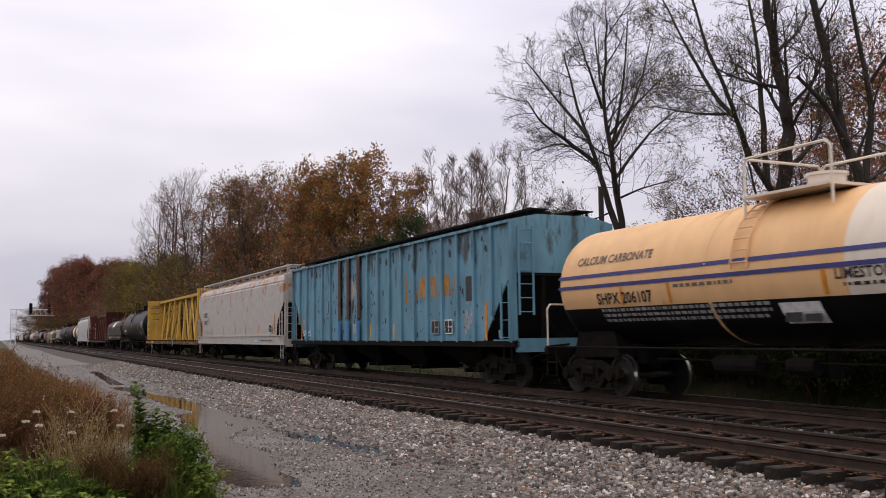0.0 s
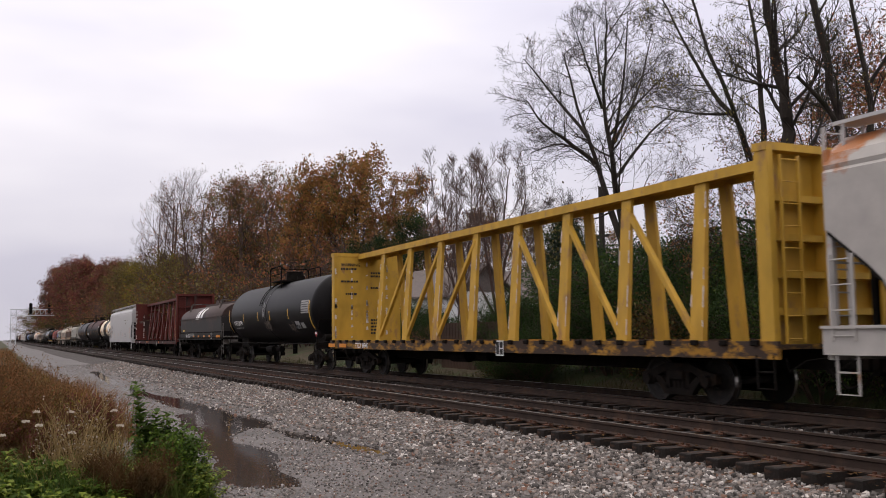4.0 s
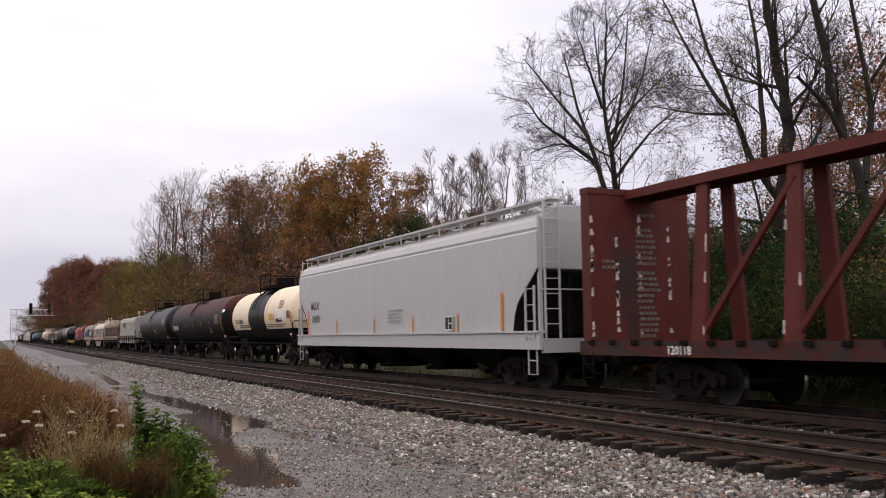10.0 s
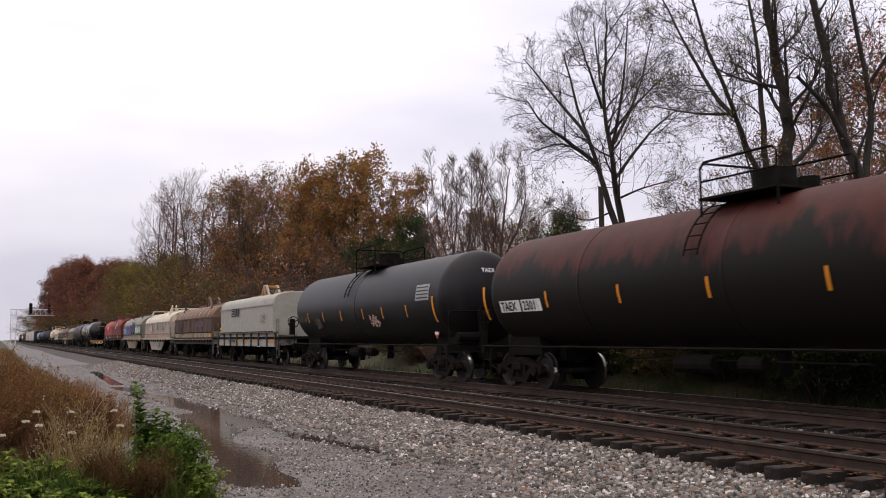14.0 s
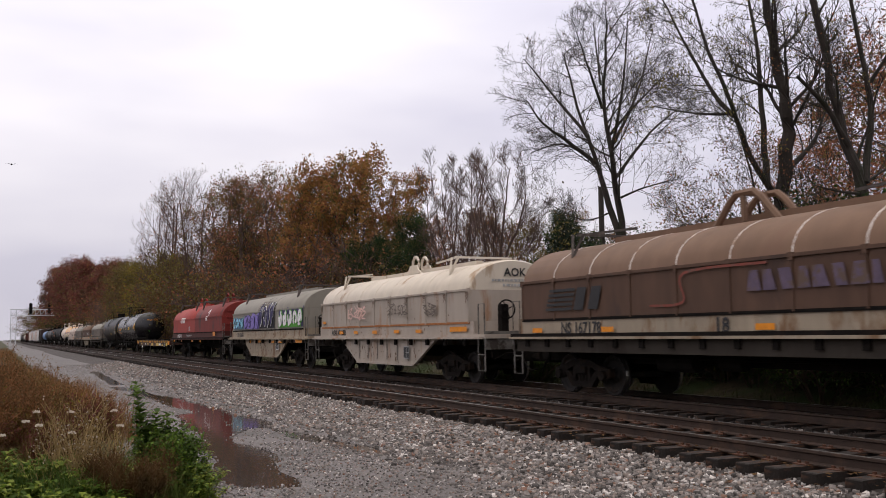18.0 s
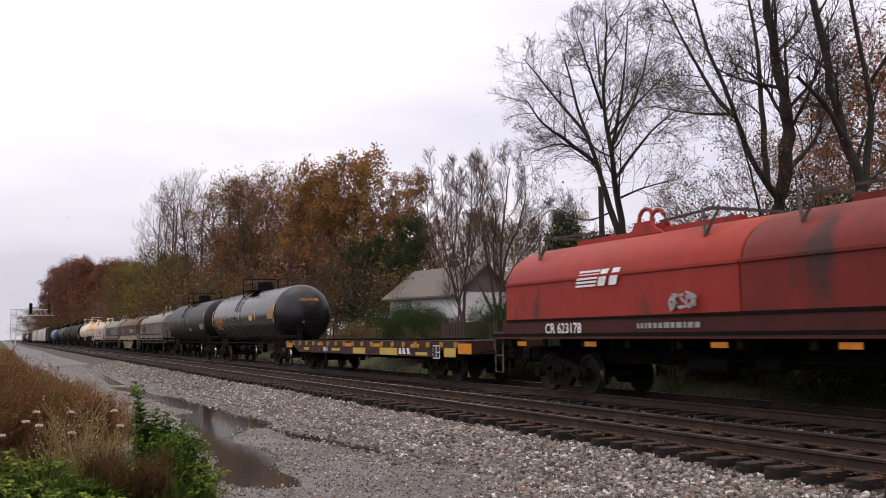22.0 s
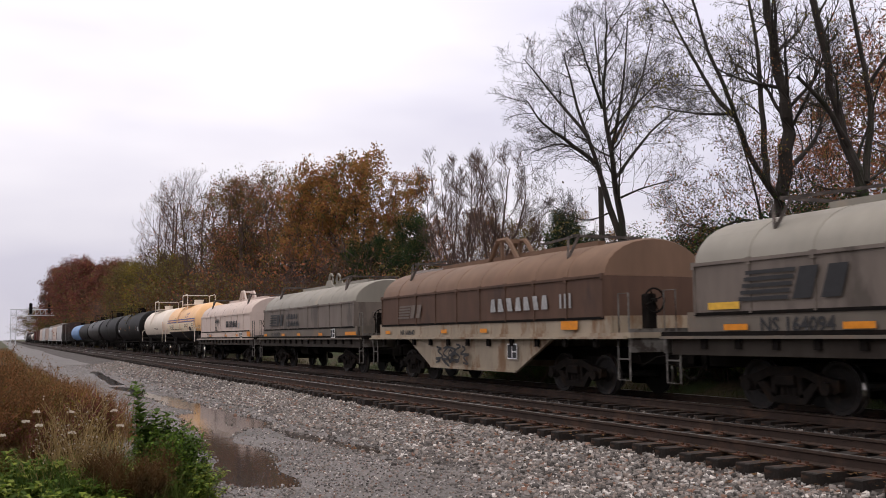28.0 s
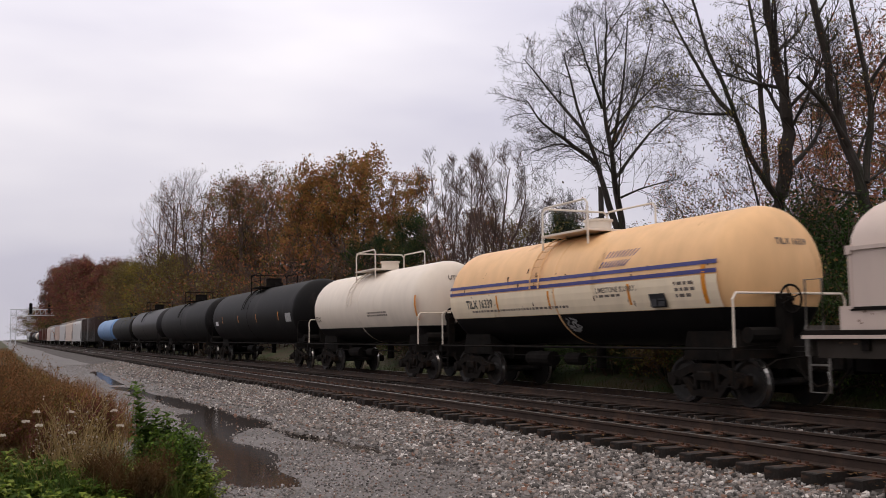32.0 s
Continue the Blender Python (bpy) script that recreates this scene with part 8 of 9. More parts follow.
def conifer(x, y, h):
    g = Grower(int(x * 10))
    g.limb([Vector((0, 0, -0.3)), Vector((0, 0, h))], 0.14, 0.02, 6)
    for k in range(60):
        z = h * (0.12 + 0.86 * k / 60)
        a = k * 2.4
        g.branch(Vector((0, 0, z)), Vector((math.cos(a), math.sin(a), 0.35)), (h - z) * 0.34 + 0.3, 0.025, 1, (7,), 0.1, 0.7, 0.12)
    return make_tree(g, "cedar_tree", "dark olive-green cedar behind the house", M_BARK, [(M_CONIFER, g.leaves(9, 0.11, 0.22)), (M_OLIVE, g.leaves(2, 0.1, 0.2, 0.6))], (x, y, 0.9))


conifer(28.5, 43.5, 6.6)
conifer(30.6, 44.0, 6.0)

# ---- the house behind the slim trees ----
M_SIDING = material("white_siding", (0.72, 0.72, 0.74), 0.7, 0, 0.06, 2, None, bump=0.05)
M_SHINGLE = material("grey_brown_shingles", (0.135, 0.112, 0.104), 0.9, 0, 0.3, 9, (0.1, 0.09, 0.085), 0.3, 2, 1, 0.4, 14)
M_FENCE = material("weathered_board_fence", (0.065, 0.038, 0.026), 0.9, 0, 0.4, 4, None, streak=4, bump=0.3)
M_GLASS = material("window_glass", (0.03, 0.035, 0.04), 0.05, 0, 0.1, 1, None, bump=0, spec=0.8)
house = thing("house", "white low house with a grey-brown shingle roof among trees", "house", at=(30.5, 56.1, 1.0))
house.rotation_euler = (0, 0, radians(-78.5))
part("wall", Shape().loft([[(-3.2, -0.8), (-3.2, 2.7), (0, 4.5), (3.2, 2.7), (3.2, -0.8)]] * 2, [-1.9, 4.6]), M_SIDING, house)
for sx in (-1, 1):
    part("roof", Shape().add([(0, -1.6, 4.78), (0, 5.0, 4.78), (sx * 3.75, 5.0, 2.62), (sx * 3.75, -2.2, 2.62), (0, -1.6, 4.64), (0, 5.0, 4.64), (sx * 3.75, 5.0, 2.48), (sx * 3.75, -2.2, 2.48)],
             [(0, 1, 2, 3), (4, 7, 6, 5), (0, 3, 7, 4), (1, 5, 6, 2), (2, 6, 7, 3), (0, 4, 5, 1)]), M_SHINGLE, house, "grey-brown shingle roof")
part("fascia", Shape().box(3.755, 3.80, -2.0, 5.0, 2.44, 2.66), M_FENCE, house, "dark brown fascia board")
part("front_wing", Shape().box(-3.0, 4.3, -6.4, -2.0, -0.8, 3.05), M_SIDING, house)
# The shaded upper gable gets its darkness from the shingle colour.
part("gable", Shape().add([(x, y, z) for x in (-3.0, 4.34) for y, z in ((-6.4, 3.055), (-2.0, 3.055), (-4.2, 4.62))], [(0, 1, 2), (3, 5, 4), (0, 3, 4, 1), (1, 4, 5, 2), (2, 5, 3, 0)]), M_SHINGLE, house, "gable, its shade put into a grey-brown colour")
for sy in (-1, 1):
    part("wing_roof", Shape().add([(x, -4.2 + sy * y, z) for x in (-3.2, 4.7) for y, z in ((0, 4.80), (2.75, 2.82), (2.75, 2.70), (0, 4.68))], [(0, 1, 2, 3), (4, 7, 6, 5), (0, 4, 5, 1), (1, 5, 6, 2), (2, 6, 7, 3), (3, 7, 4, 0)]), M_SHINGLE, house, "grey-brown shingle roof")
for y in (0.4, 2.6):
    w = part("window", Shape().box(3.18, 3.26, y - 0.55, y + 0.55, 1.0, 2.2), M_SIDING, house)
    part("pane", Shape().box(3.255, 3.28, y - 0.47, y + 0.47, 1.08, 2.12), M_GLASS, w)
shed = thing("shed", "low shed roof glimpsed above the bushes", "shed", at=(31.5, 40.3, 1.4))
part("wall", Shape().box(-1.6, 1.6, -1.6, 1.6, -0.5, 2.2), M_FENCE, shed)
part("roof", Shape().slab([(-1.9, 2.2), (1.9, 2.2), (1.9, 2.3), (0, 2.75), (-1.9, 2.3)], -1.9, 1.9), M_PALEBARK, shed)
fence = thing("board_fence", "weathered brown board fence by the house", "fence", at=(18.9, 34.3, 0.15))
board_me = Shape().box(-0.02, 0.02, -0.07, 0.07, -0.4, 1.8).mesh("board", M_FENCE)
for k in range(36):
    b = part("board", board_me, M_FENCE, fence)
    b.location = (0.012 * (k % 2), k * 0.155, 0)
post_me = Shape().box(-0.05, 0.05, -0.05, 0.05, -0.4, 1.85).mesh("post", M_FENCE)
for k in range(4):
    b = part("post", post_me, M_FENCE, fence)
    b.location = (0.08, k * 1.8, 0)

pole = thing("utility_pole", "dark wooden utility pole behind the trees", "utility pole", at=(23.3, 32.8, 0.6))
part("shaft", Shape().tube([(0, 0, 0), (0, 0, 7.1)], [0.14, 0.11], 10), M_BARK, pole)
part("crossarm", Shape().box(-0.05, 0.05, -0.5, 0.5, 4.9, 5.0), M_BARK, pole)

# ---- the signal bridge far down the line ----
M_ALU = material("pale_aluminium", (0.55, 0.56, 0.58), 0.5, 0.3, 0.1, 3, None, bump=0)
gantry = thing("signal_bridge", "pale metal signal bridge across the tracks, far off", "signal bridge", at=(0, 286, 0))
leg = Shape()
for x in (2.6, 4.0):
    for y in (-0.6, 0.6):
        leg.bar((x, y, -0.6), (x, y, 9.6), 0.16)
for k in range(8):
    z = -0.4 + k * 1.2
    leg.bar((2.6, -0.6, z), (4.0, -0.6, z + 1.2), 0.1)
    leg.bar((4.0, 0.6, z), (2.6, 0.6, z + 1.2), 0.1)
part("mast", leg, M_ALU, gantry)
leg2 = Shape()
for x in (16.9, 17.7):
    for y in (-0.6, 0.6):
        leg2.bar((x, y, -0.6), (x, y, 9.6), 0.14)
part("mast", leg2, M_ALU, gantry)
truss = Shape()
for z in (8.2, 9.8):
    for y in (-0.7, 0.7):
        truss.bar((2.4, y, z), (17.8, y, z), 0.16)
for k in range(12):
    x = 2.6 + k * 1.26
    truss.bar((x, -0.7, 8.2), (x + 1.26, -0.7, 9.8), 0.1)
    truss.bar((x, -0.7, 8.2), (x, -0.7, 9.8), 0.1)
part("truss", truss, M_ALU, gantry)
for x in (7.6, 12.4):
    sg = part("signal_head", Shape().box(x - 0.35, x + 0.35, -1.0, -0.8, 9.0 if x > 10 else 8.4, 11.6), M_BLACK, gantry, "black signal head")
    for z in (9.2, 10.2, 11.1):
        part("hood", Shape().tube([(x, -1.3, z), (x, -1.0, z)], 0.5, 12), M_BLACK, sg)

# ---- weeds on the bank in front ----
def blades(seed, n, box, h, w, bend, mat, name, label, category="grass", kind="stuff", tip=0.15):
    """Bent grass blades growing in a patch of ground."""
    rs = np.random.RandomState(seed)
    x, y = rs.uniform(box[0], box[1], n), rs.uniform(box[2], box[3], n)
    z = ground_z(x, y) - 0.03
    hh = h * rs.uniform(0.45, 1.1, n)
    a, t = rs.uniform(0, 6.283, n), rs.uniform(0, 6.283, n)
    b = bend * rs.uniform(0.2, 1.2, n) * hh
    ww = w * rs.uniform(0.6, 1.4, n)
    rows = []
    for f, k in ((0, 1.0), (0.4, 0.85), (0.75, 0.6), (1.0, tip)):
        px, py, pz = x + np.cos(a) * b * f * f, y + np.sin(a) * b * f * f, z + hh * (f - 0.25 * bend * f * f)
        rows.append((np.stack([px - np.cos(t) * ww * k, py - np.sin(t) * ww * k, pz], -1), np.stack([px + np.cos(t) * ww * k, py + np.sin(t) * ww * k, pz], -1)))
    v = np.stack([p for r in rows for p in r], 1).reshape(-1, 3)
    o = (np.arange(n) * 8)[:, None]
    f = np.concatenate([o + np.array([[2 * k, 2 * k + 1, 2 * k + 3, 2 * k + 2]]) for k in range(3)], 0)
    return tagged(new(name, bulk(name, v, f, mat)), label, category, kind=kind)


blades(1, 5500, (-4.5, 1.2, 13.0, 26), 0.95, 0.005, 0.6, M_DRYGRASS, "dry_weeds", "tall rust-brown dry weeds on the bank")
blades(2, 7000, (-6, 2.2, 22, 60), 0.75, 0.008, 0.6, M_DRYGRASS, "dry_weeds", "rust-brown dry grass along the path")
blades(8, 2500, (-4, 1.8, 14, 40), 0.85, 0.006, 0.6, M_YELLOWLEAF, "yellowing_grass", "yellow-green grass among the dry weeds")
blades(9, 2600, (0.9, 2.5, 18, 32), 1.0, 0.006, 0.6, M_DRYGRASS, "dry_weeds", "rust-brown dry grass at the path's edge")
# Dark blades paint the shadowed hollow between the weeds.
blades(10, 1800, (-0.9, 0.5, 11.8, 13.4), 0.6, 0.005, 0.6, M_BROWNWEED, "dry_weeds", "dark brown blades put in for shade between weeds")
blades(11, 3500, (-9, 1.6, 58, 150), 0.9, 0.02, 0.6, M_DRYGRASS, "dry_weeds", "rust-brown dry grass far along the path")
blades(12, 11000, (15.6, 18.4, 6, 75), 0.50, 0.008, 0.7, M_DITCH, "ditch_grass", "olive grass in the ditch beyond the far track")
blades(13, 1300, (15.6, 17.6, 6, 60), 0.22, 0.007, 0.8, M_BROWNWEED, "straw_grass", "pale dead grass beyond the far track")
blades(3, 450, (0.3, 1.5, 10.6, 13.5), 0.85, 0.003, 0.5, M_STRAW, "straw_grass", "pale dead grass stalks")
blades(4, 2600, (-1.6, 1.6, 8.8, 12.3), 0.34, 0.008, 0.7, M_BRIGHTLEAF, "green_grass", "short green grass at the path's edge")
blades(7, 2200, (0.2, 1.9, 10.4, 13.2), 0.6, 0.006, 0.6, M_MIDLEAF, "green_grass", "green grass among the seed heads")
blades(5, 1500, (1.4, 2.5, 12, 45), 0.3, 0.005, 0.7, M_STRAW, "straw_grass", "thin straw at the path's edge")
blades(6, 2600, (0.95, 1.8, 9.6, 10.6), 0.22, 0.003, 0.9, M_STRAW, "straw_grass", "matted pale dead grass")


def weed(seed, x, y, h, leaf, mats, stems, name, label, per=3, spread=0.35, share=1.0, kids=(3, 7), wood=None, scatter=0.05):
    """A leafy weed with several stems."""
    g = Grower(seed)
    g.thin = 0.004
    for k in range(stems):
        a = g.r.uniform(0, 6.28)
        g.branch(Vector((math.cos(a) * 0.12, math.sin(a) * 0.12, -0.05)), Vector((math.cos(a) * spread, math.sin(a) * spread, 1)), h * g.r.uniform(0.7, 1.05), 0.006, 2, kids, 0.35, 0.7, 0.12)
    return make_tree(g, name, label, wood or M_OLIVE, [(m, g.leaves(per, leaf, scatter, share)) for m in mats], (x, y, float(ground_z(np.array(x), np.array(y)))), "weed", "weeds on the bank")


def leafy_stalks(seed, x, y, h, stems, lean, leaf, mats, label, bare=0.08, gap=0.045):
    """Upright weed stalks set all the way up with folded, drooping, pointed leaves."""
    r = random.Random(seed)
    wood, lots = Shape(), {m: ([], []) for m in mats}
    for k in range(stems):
        a = r.uniform(0, 6.283)
        d = lean * r.uniform(0.3, 1.1)
        hh = h * (1.0 if k == 0 else r.uniform(0.55, 0.95))
        foot = Vector((math.cos(a) * 0.10 * min(1, lean * 3), math.sin(a) * 0.10 * min(1, lean * 3), -0.05))
        at = lambda f: foot + Vector((math.cos(a) * d * hh * f ** 1.4, math.sin(a) * d * hh * f ** 1.4, hh * f * (1 - 0.18 * d * f)))
        wood.tube([at(f) for f in (0, 0.3, 0.6, 0.85, 1.0)], [0.006, 0.005, 0.004, 0.003, 0.002], 5)
        n = int(hh / gap)
        for q in range(n):
            f = bare + (1 - bare) * (q + r.uniform(-0.3, 0.3)) / n
            if f < bare:
                continue
            p = at(min(f, 1.0))
            for side in range(3):
                t = q * 2.2 + side * 2.6 + r.uniform(-0.5, 0.5)
                size = leaf * r.uniform(0.65, 1.25) * (1.1 - 0.4 * f)
                out = Vector((math.cos(t), math.sin(t), 0))
                wid = Vector((-math.sin(t), math.cos(t), 0)) * size * 0.34
                up, fall = r.uniform(0.25, 0.6), r.uniform(-0.35, 0.15)
                m1 = p + out * size * 0.5 + Vector((0, 0, size * up * 0.6))
                tip = p + out * size + Vector((0, 0, size * (up * 0.6 + fall)))
                vs, fs = lots[r.choice(mats)]
                b = len(vs)
                vs += [p, m1 - wid + Vector((0, 0, size * 0.07)), tip, m1 + wid + Vector((0, 0, size * 0.07)), m1]
                fs += [(b, b + 1, b + 4), (b + 1, b + 2, b + 4), (b + 4, b + 2, b + 3), (b, b + 4, b + 3)]
    t = thing("green_weed", label, "weed", "weeds on the bank", at=(x, y, float(ground_z(np.array(x), np.array(y)))))
    part("stem", wood, M_OLIVE, t)
    for m in mats:
        part("leaves", bulk("leaves", [tuple(v) for v in lots[m][0]], lots[m][1], m), m, t)
    return t


leafy_stalks(61, 1.62, 11.6, 1.42, 4, 0.10, 0.17, [M_MIDLEAF, M_BRIGHTLEAF], "tall slim dark green leafy weed", 0.2, 0.035)
leafy_stalks(62, 1.75, 11.8, 1.05, 6, 0.18, 0.15, [M_MIDLEAF, M_BRIGHTLEAF], "leafy green weed by the path", 0.08, 0.035)
leafy_stalks(68, 2.02, 11.7, 0.98, 5, 0.20, 0.14, [M_MIDLEAF, M_BRIGHTLEAF], "leafy green weed by the path", 0.08, 0.035)
for k, (x, y, h, n, d) in enumerate(((1.90, 11.75, 0.78, 12, 0.35), (2.08, 11.5, 0.70, 12, 0.45), (2.15, 11.2, 0.58, 12, 0.55), (1.98, 11.0, 0.52, 12, 0.55), (1.80, 11.35, 0.68, 12, 0.4), (2.15, 10.9, 0.42, 10, 0.65), (1.72, 11.6, 0.72, 10, 0.35), (1.6, 11.2, 0.6, 10, 0.45))):
    leafy_stalks(200 + k, x, y, h, n, d, 0.085, [M_BRIGHTLEAF, M_FRESHLEAF, M_MIDLEAF], "bushy yellow-green leafy weed by the path", 0.03, 0.022)
leafy_stalks(210, 2.3, 11.55, 0.66, 6, 0.9, 0.09, [M_FRESHLEAF, M_BRIGHTLEAF], "trailing yellow-green weed over the puddle's edge", 0.1, 0.028)
weed(63, 2.0, 11.5, 0.66, 0.026, [M_MIDLEAF, M_BRIGHTLEAF], 9, "green_weed", "bushy green weed by the path", 7, 0.42, kids=(5, 10), scatter=0.06)
weed(64, 1.36, 10.75, 0.60, 0.010, [M_BROWNWEED], 20, "brown_weed", "rounded soft brown dead weed", 14, 0.75, kids=(6, 11), wood=M_BROWNWEED, scatter=0.07)
for k, (x, y, h) in enumerate(((0.90, 11.9, 0.95), (0.75, 11.5, 0.9), (0.95, 12.3, 1.0), (0.8, 12.4, 0.95), (1.1, 11.5, 0.8), (1.0, 11.2, 0.7))):
    weed(70 + k, x, y, h, 0.014, [M_SEED, M_STRAW], 6, "seed_weed", "dry weed with fluffy pale seed heads", 4, 0.20, 0.5, kids=(2, 5), wood=M_STRAW, scatter=0.035)
for k, (x, y, z) in enumerate(((0.42, 12.2, 0.55), (0.30, 12.0, 0.46), (0.44, 11.8, 0.42), (0.80, 12.2, 0.53), (1.28, 12.0, 0.54), (0.05, 11.6, 0.35), (0.78, 11.6, 0.34), (1.30, 11.5, 0.40))):
    zz = float(ground_z(np.array(x), np.array(y)))
    um = thing("white_flower_weed", "weed with a flat white flower head", "weed", "weeds on the bank", at=(x, y, zz))
    part("stem", Shape().tube([(0, 0, -0.05), (0.02, 0.01, (z - zz) * 0.6), (0.0, 0.0, z - zz)], [0.005, 0.004, 0.003], 5), M_OLIVE, um)
    um_r = random.Random(k + 40)
    um_v, um_f = [], []
    for _ in range(70):
        a, q = um_r.uniform(0, 6.28), 0.042 * math.sqrt(um_r.random())
        c = Vector((q * math.cos(a), q * math.sin(a), z - zz + 0.02 - q * q * 5 + um_r.uniform(-0.01, 0.01)))
        s = um_r.uniform(0.005, 0.011)
        w = len(um_v)
        um_v += [c + Vector((s, 0, 0)), c + Vector((0, s, s * 0.5)), c - Vector((s, 0, 0)), c - Vector((0, s, s * 0.5)), c + Vector((0, 0, s))]
        um_f += [(w, w + 1, w + 4), (w + 1, w + 2, w + 4), (w + 2, w + 3, w + 4), (w + 3, w, w + 4)]
    part("flower_head", bulk("flower_head", [tuple(q) for q in um_v], um_f, M_SEED), M_SEED, um)
for k, (x, y, h) in enumerate(((0.1, 11.0, 0.42), (0.45, 10.6, 0.36), (0.8, 10.7, 0.36), (1.0, 10.4, 0.3), (-0.2, 10.4, 0.45), (0.3, 10.2, 0.36), (-0.4, 11.2, 0.45), (0.6, 11.4, 0.42), (0.1, 10.0, 0.3), (0.65, 10.1, 0.3), (1.2, 10.2, 0.26), (0.3, 11.5, 0.45), (0.0, 11.9, 0.5), (0.5, 11.9, 0.5), (-0.3, 12.3, 0.5), (0.8, 11.2, 0.42), (0.2, 10.7, 0.42), (-0.1, 11.4, 0.45))):
    leafy_stalks(220 + k, x, y, h * (1.05 + 0.12 * (k % 4)), 22, 0.75, 0.14, [M_BRIGHTLEAF, M_FRESHLEAF, M_BRIGHTLEAF], "broad-leaved low green weed", 0.05, 0.035)
for k, (x, y, h) in enumerate(((-0.3, 13.2, 1.1), (0.2, 14.0, 1.1), (-0.8, 14.0, 1.25), (0.5, 15.2, 1.1), (-1.0, 15.8, 1.35), (-0.2, 16.5, 1.2), (0.8, 17.5, 1.0), (0.1, 18.5, 1.2))):
    weed(90 + k, x, y, h, 0.016, [M_DRYGRASS, M_BROWNWEED], 9, "brown_weed", "tall rust-brown dead weed", 6, 0.3, kids=(4, 9), wood=M_DRYGRASS, scatter=0.05)
for k in range(22):
    rr = random.Random(300 + k)
    x, y = rr.uniform(-1.2, 1.3), rr.uniform(12.4, 19.0)
    kind = ((M_BROWNWEED, M_DRYGRASS), (M_DRYGRASS, M_OLIVE), (M_BROWNWEED, M_REDLEAF), (M_YELLOWLEAF, M_OLIVE))[k % 4]
    weed(300 + k, x, y, rr.uniform(0.6, 1.0), 0.020, list(kind), 9, "brown_weed", ("soft rust-brown dead weed", "brown and olive seeding weed", "dark maroon-brown dead weed", "yellowing leafy weed on the bank")[k % 4], 6, 0.45, kids=(5, 9), wood=M_BROWNWEED, scatter=0.06)
weed(99, -0.9, 17.0, 1.75, 0.05, [M_BRIGHTLEAF, M_YELLOWLEAF], 7, "green_weed", "yellow-green weed on the bank", 4, 0.3, kids=(4, 8))
for k in range(9):
    rr = random.Random(k)
    x, y = rr.uniform(0.2, 1.9), rr.uniform(9.9, 11.0)
    lf = thing("fallen_leaf", "fallen orange-brown leaf lying in the grass", "leaf", "fallen leaves", at=(x, y, float(ground_z(np.array(x), np.array(y))) + 0.12))
    part("blade", Shape().add([(-0.05, 0, 0), (0, -0.035, 0.01), (0.06, 0, 0), (0, 0.035, 0.015), (-0.05, 0, -0.004), (0, -0.035, 0.006), (0.06, 0, -0.004), (0, 0.035, 0.011)], [(0, 1, 2, 3), (7, 6, 5, 4)]), M_RUSTLEAF, lf)

def leaf_litter(seed, n, x0, x1, y0, y1, label, mat):
    """Dead leaves lying about on stones and tie ends."""
    rs = np.random.RandomState(seed)
    x, y = rs.normal((x0 + x1) / 2, (x1 - x0) / 3.2, n), y0 + (y1 - y0) * rs.rand(n) ** 1.4
    z = ground_z(x, y) + rs.uniform(0.02, 0.06, n) + np.where((x > XN - 1.3) & (x < XN + 1.3), 0.09, 0.0)
    a, k = rs.uniform(0, 6.28, n), rs.uniform(0.018, 0.042, n)
    ca, sa, t = np.cos(a) * k, np.sin(a) * k, rs.uniform(-0.5, 0.5, n) * k
    v = np.stack([np.stack([x - ca, y - sa, z], -1), np.stack([x + sa * 0.6, y - ca * 0.6, z + t], -1), np.stack([x + ca, y + sa, z + 0.006], -1), np.stack([x - sa * 0.6, y + ca * 0.6, z - t * 0.3], -1)], 1)
    f = (np.arange(n) * 4)[:, None] + np.array([[0, 1, 2, 3]])
    return tagged(new("leaf_litter", bulk("leaf_litter", v, f, mat)), label, "leaves", kind="stuff")


leaf_litter(1, 500, 7.9, 8.7, 5, 32, "dead brown leaves along the tie ends", M_BROWNWEED)
leaf_litter(2, 260, 6.2, 8.2, 5, 20, "dead brown leaves scattered on the ballast", M_BROWNWEED)
leaf_litter(3, 200, 0.6, 1.9, 9.6, 16, "rust-brown leaves at the path's edge", M_RUSTLEAF)

# ---- the bird ----
bird = thing("bird", "dark bird gliding in the grey sky", "bird", at=(-30, 60, 20))
part("body", Shape().tube([(0, -0.22, 0), (0, -0.1, 0.01), (0, 0.1, 0.01), (0, 0.26, 0)], [0.02, 0.06, 0.055, 0.03], 8), M_UNDER, bird)
for sx in (-1, 1):
    part("wing", Shape().add([(sx * 0.04, 0.08, 0.02), (sx * 0.30, 0.06, 0.10), (sx * 0.55, -0.06, 0.05), (sx * 0.30, -0.08, 0.09), (sx * 0.04, -0.08, 0.02),
                              (sx * 0.04, 0.08, 0.0), (sx * 0.30, 0.06, 0.085), (sx * 0.55, -0.06, 0.04), (sx * 0.30, -0.08, 0.075), (sx * 0.04, -0.08, 0.0)],
                             [(0, 1, 3, 4), (1, 2, 3), (9, 8, 6, 5), (8, 7, 6), (0, 5, 6, 1), (1, 6, 7, 2), (2, 7, 8, 3), (3, 8, 9, 4)]), M_UNDER, bird)


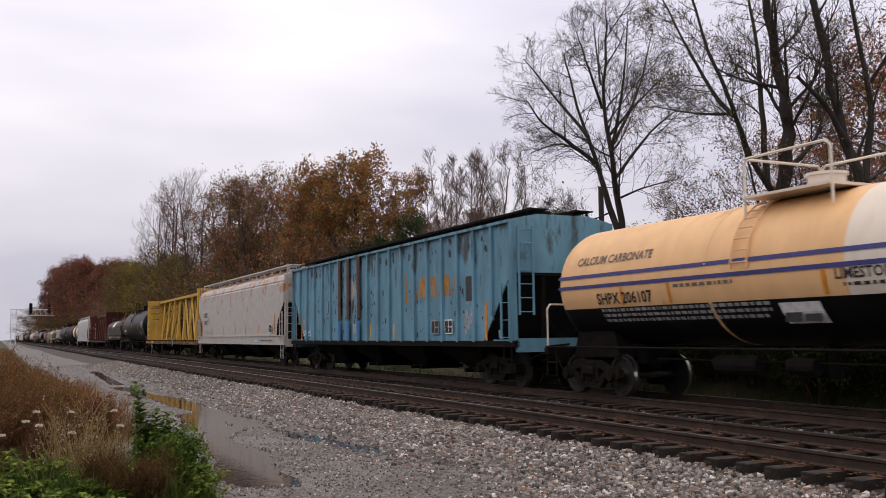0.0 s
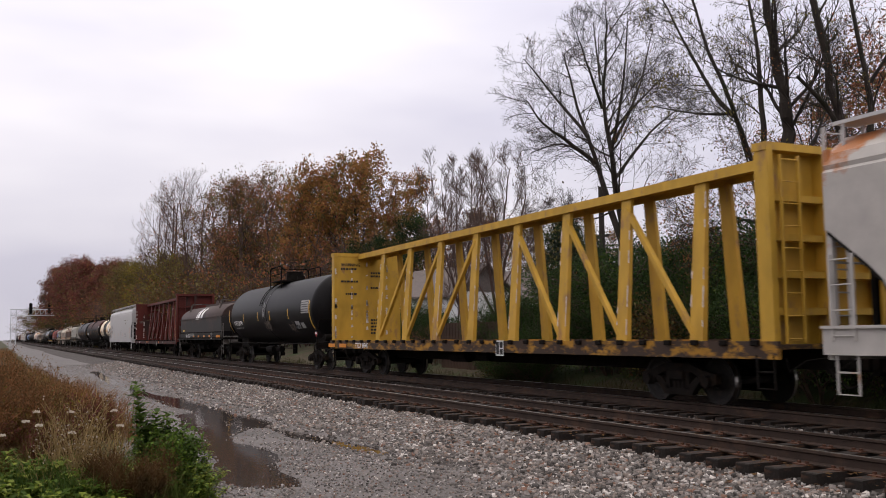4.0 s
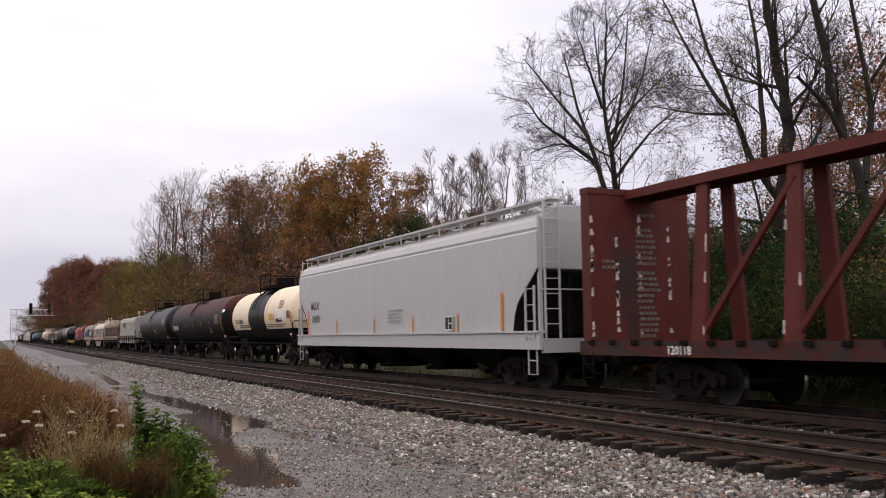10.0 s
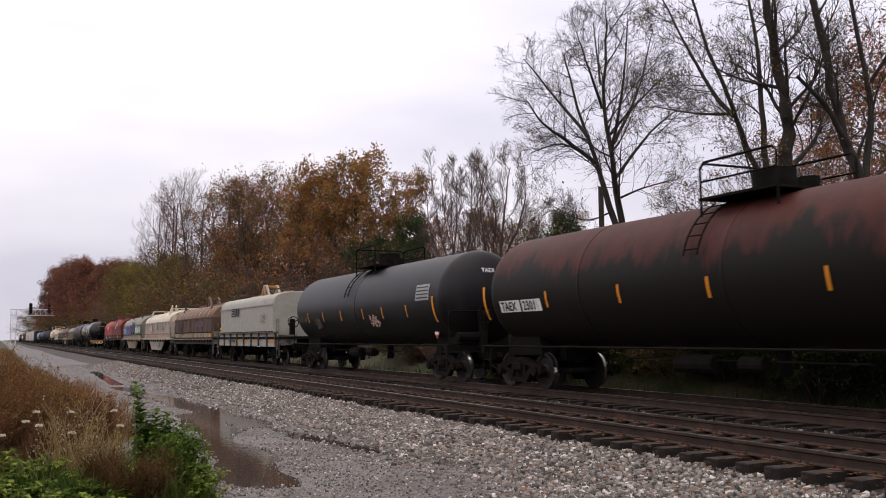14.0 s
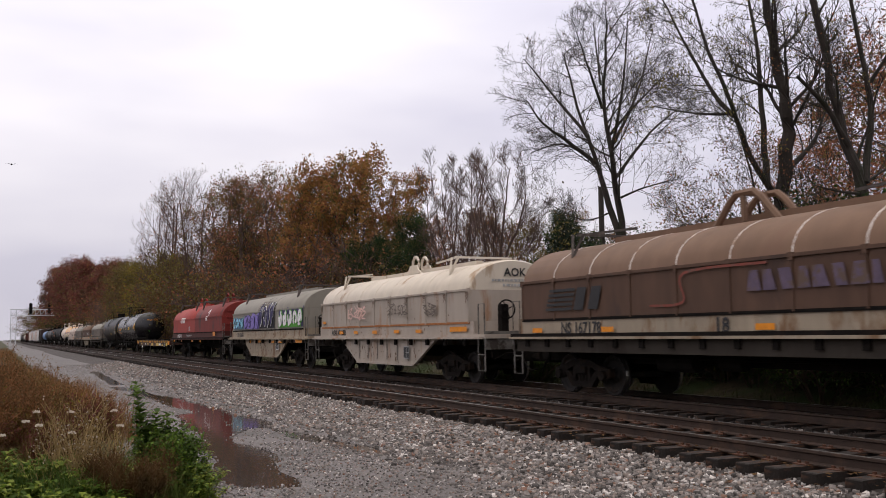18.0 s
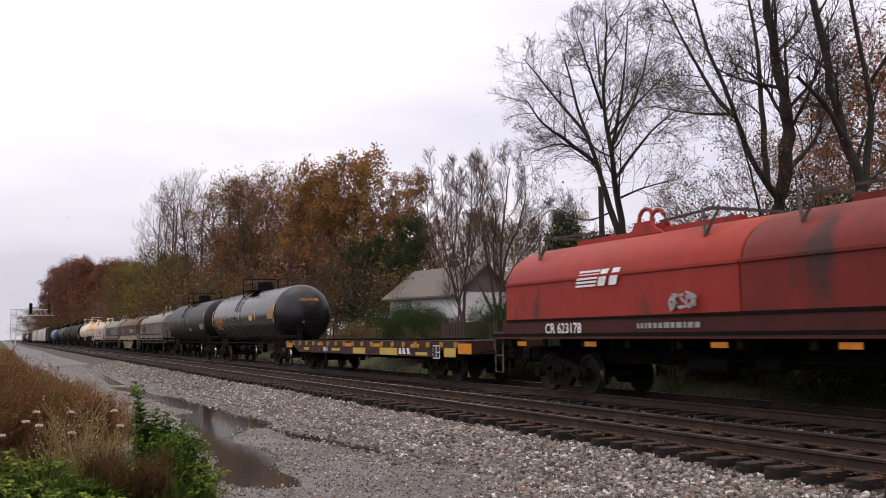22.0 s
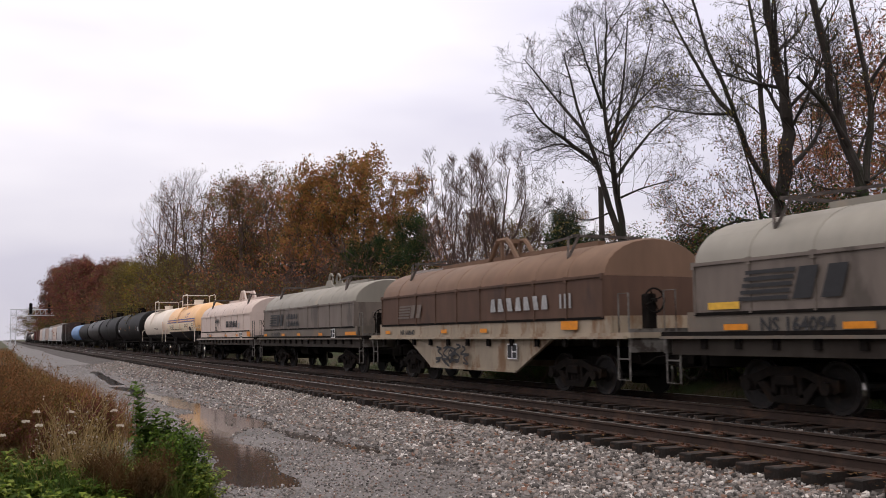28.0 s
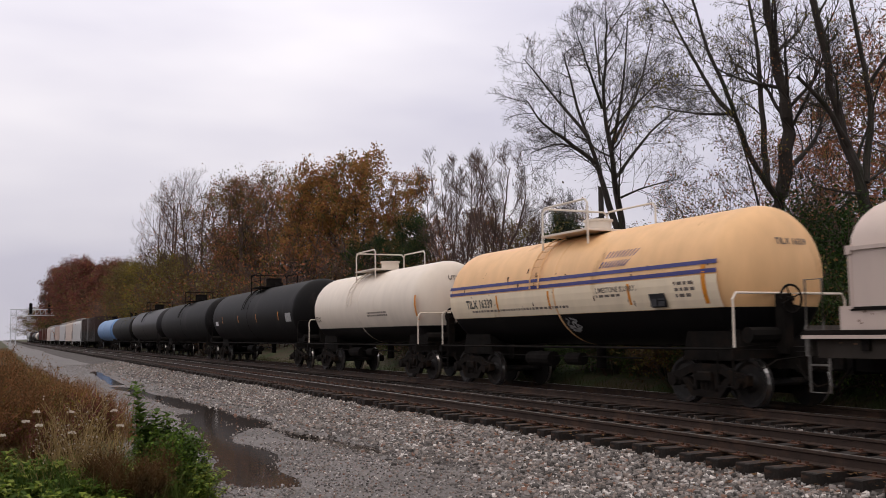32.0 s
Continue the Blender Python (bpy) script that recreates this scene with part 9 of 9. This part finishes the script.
def motions():
    """The train's steady run, and the turning of the wheels that pass near the camera."""
    for car in CARS:
        x, y, z = car.location
        walk(car, [(t, pose(x, y - SPEED * t, z)) for t in (0.0, 8.0, 16.0, 24.0, 32.0)])
    walk(bird, [(0, pose(-30.3, 79.5, 18.3, 0, 0, 0)),
                (14, pose(-10.7, 72.6, 16.0, 0, 0, 0)),
                (17.4, pose(-0.6, 76.8, 15.5, 0, 0, 0)),
                (17.8, pose(0.1, 80.9, 15.8, 0, 0, 0)),
                (18.2, pose(0.9, 100.2, 18.5, 0, 0, 0)),
                (18.6, pose(2.0, 125.0, 21.7, 0, 0, 0)),
                (19, pose(4.1, 162.4, 26.8, 0, 0, 0)),
                (19.8, pose(7.6, 204.8, 31.6, 0, 0, 0)),
                (20.4, pose(10.1, 225.7, 33.4, 0, 0, 0)),
                (21.4, pose(13.3, 229.9, 31.5, 0, 0, 0)),
                (22.2, pose(12.6, 214.0, 27.3, 0, 0, 0)),
                (23, pose(10.4, 193.1, 24.7, 0, 0, 0)),
                (23.6, pose(8.6, 193.8, 25.7, 0, 0, 0)),
                (24.8, pose(5.2, 200.8, 27.1, 0, 0, 0)),
                (26.5, pose(0.3, 208.6, 28.7, 0, 0, 0)),
                (29, pose(-9.4, 218.6, 30.8, 0, 0, 0)),
                (32, pose(-23.0, 230.4, 33.6, 0, 0, 0))])
    spin = math.degrees(SPEED / 0.457)
    dt = 1.0 / FPS
    for w, car, off in WHEELS:
        s0 = car.location.y + SPEED * 32.0 + off
        t_pass = (s0 - 14.0) / SPEED
        t0, t1 = max(0.0, t_pass - 2.0), min(32.0, t_pass + 0.7)
        if t1 <= 0 or t0 >= 32.0:
            continue
        y, z = w.location.y, w.location.z
        n = max(1, int((t1 - t0) / dt))
        rows = [(0.0, pose(0, y, z))] if t0 > 0.04 else []
        rows += [(t0 + k * dt, pose(0, y, z, spin * k * dt)) for k in range(n + 1)]
        if t0 + n * dt < 31.9:
            rows.append((32.0, pose(0, y, z, spin * n * dt)))
        walk(w, rows)


motions()
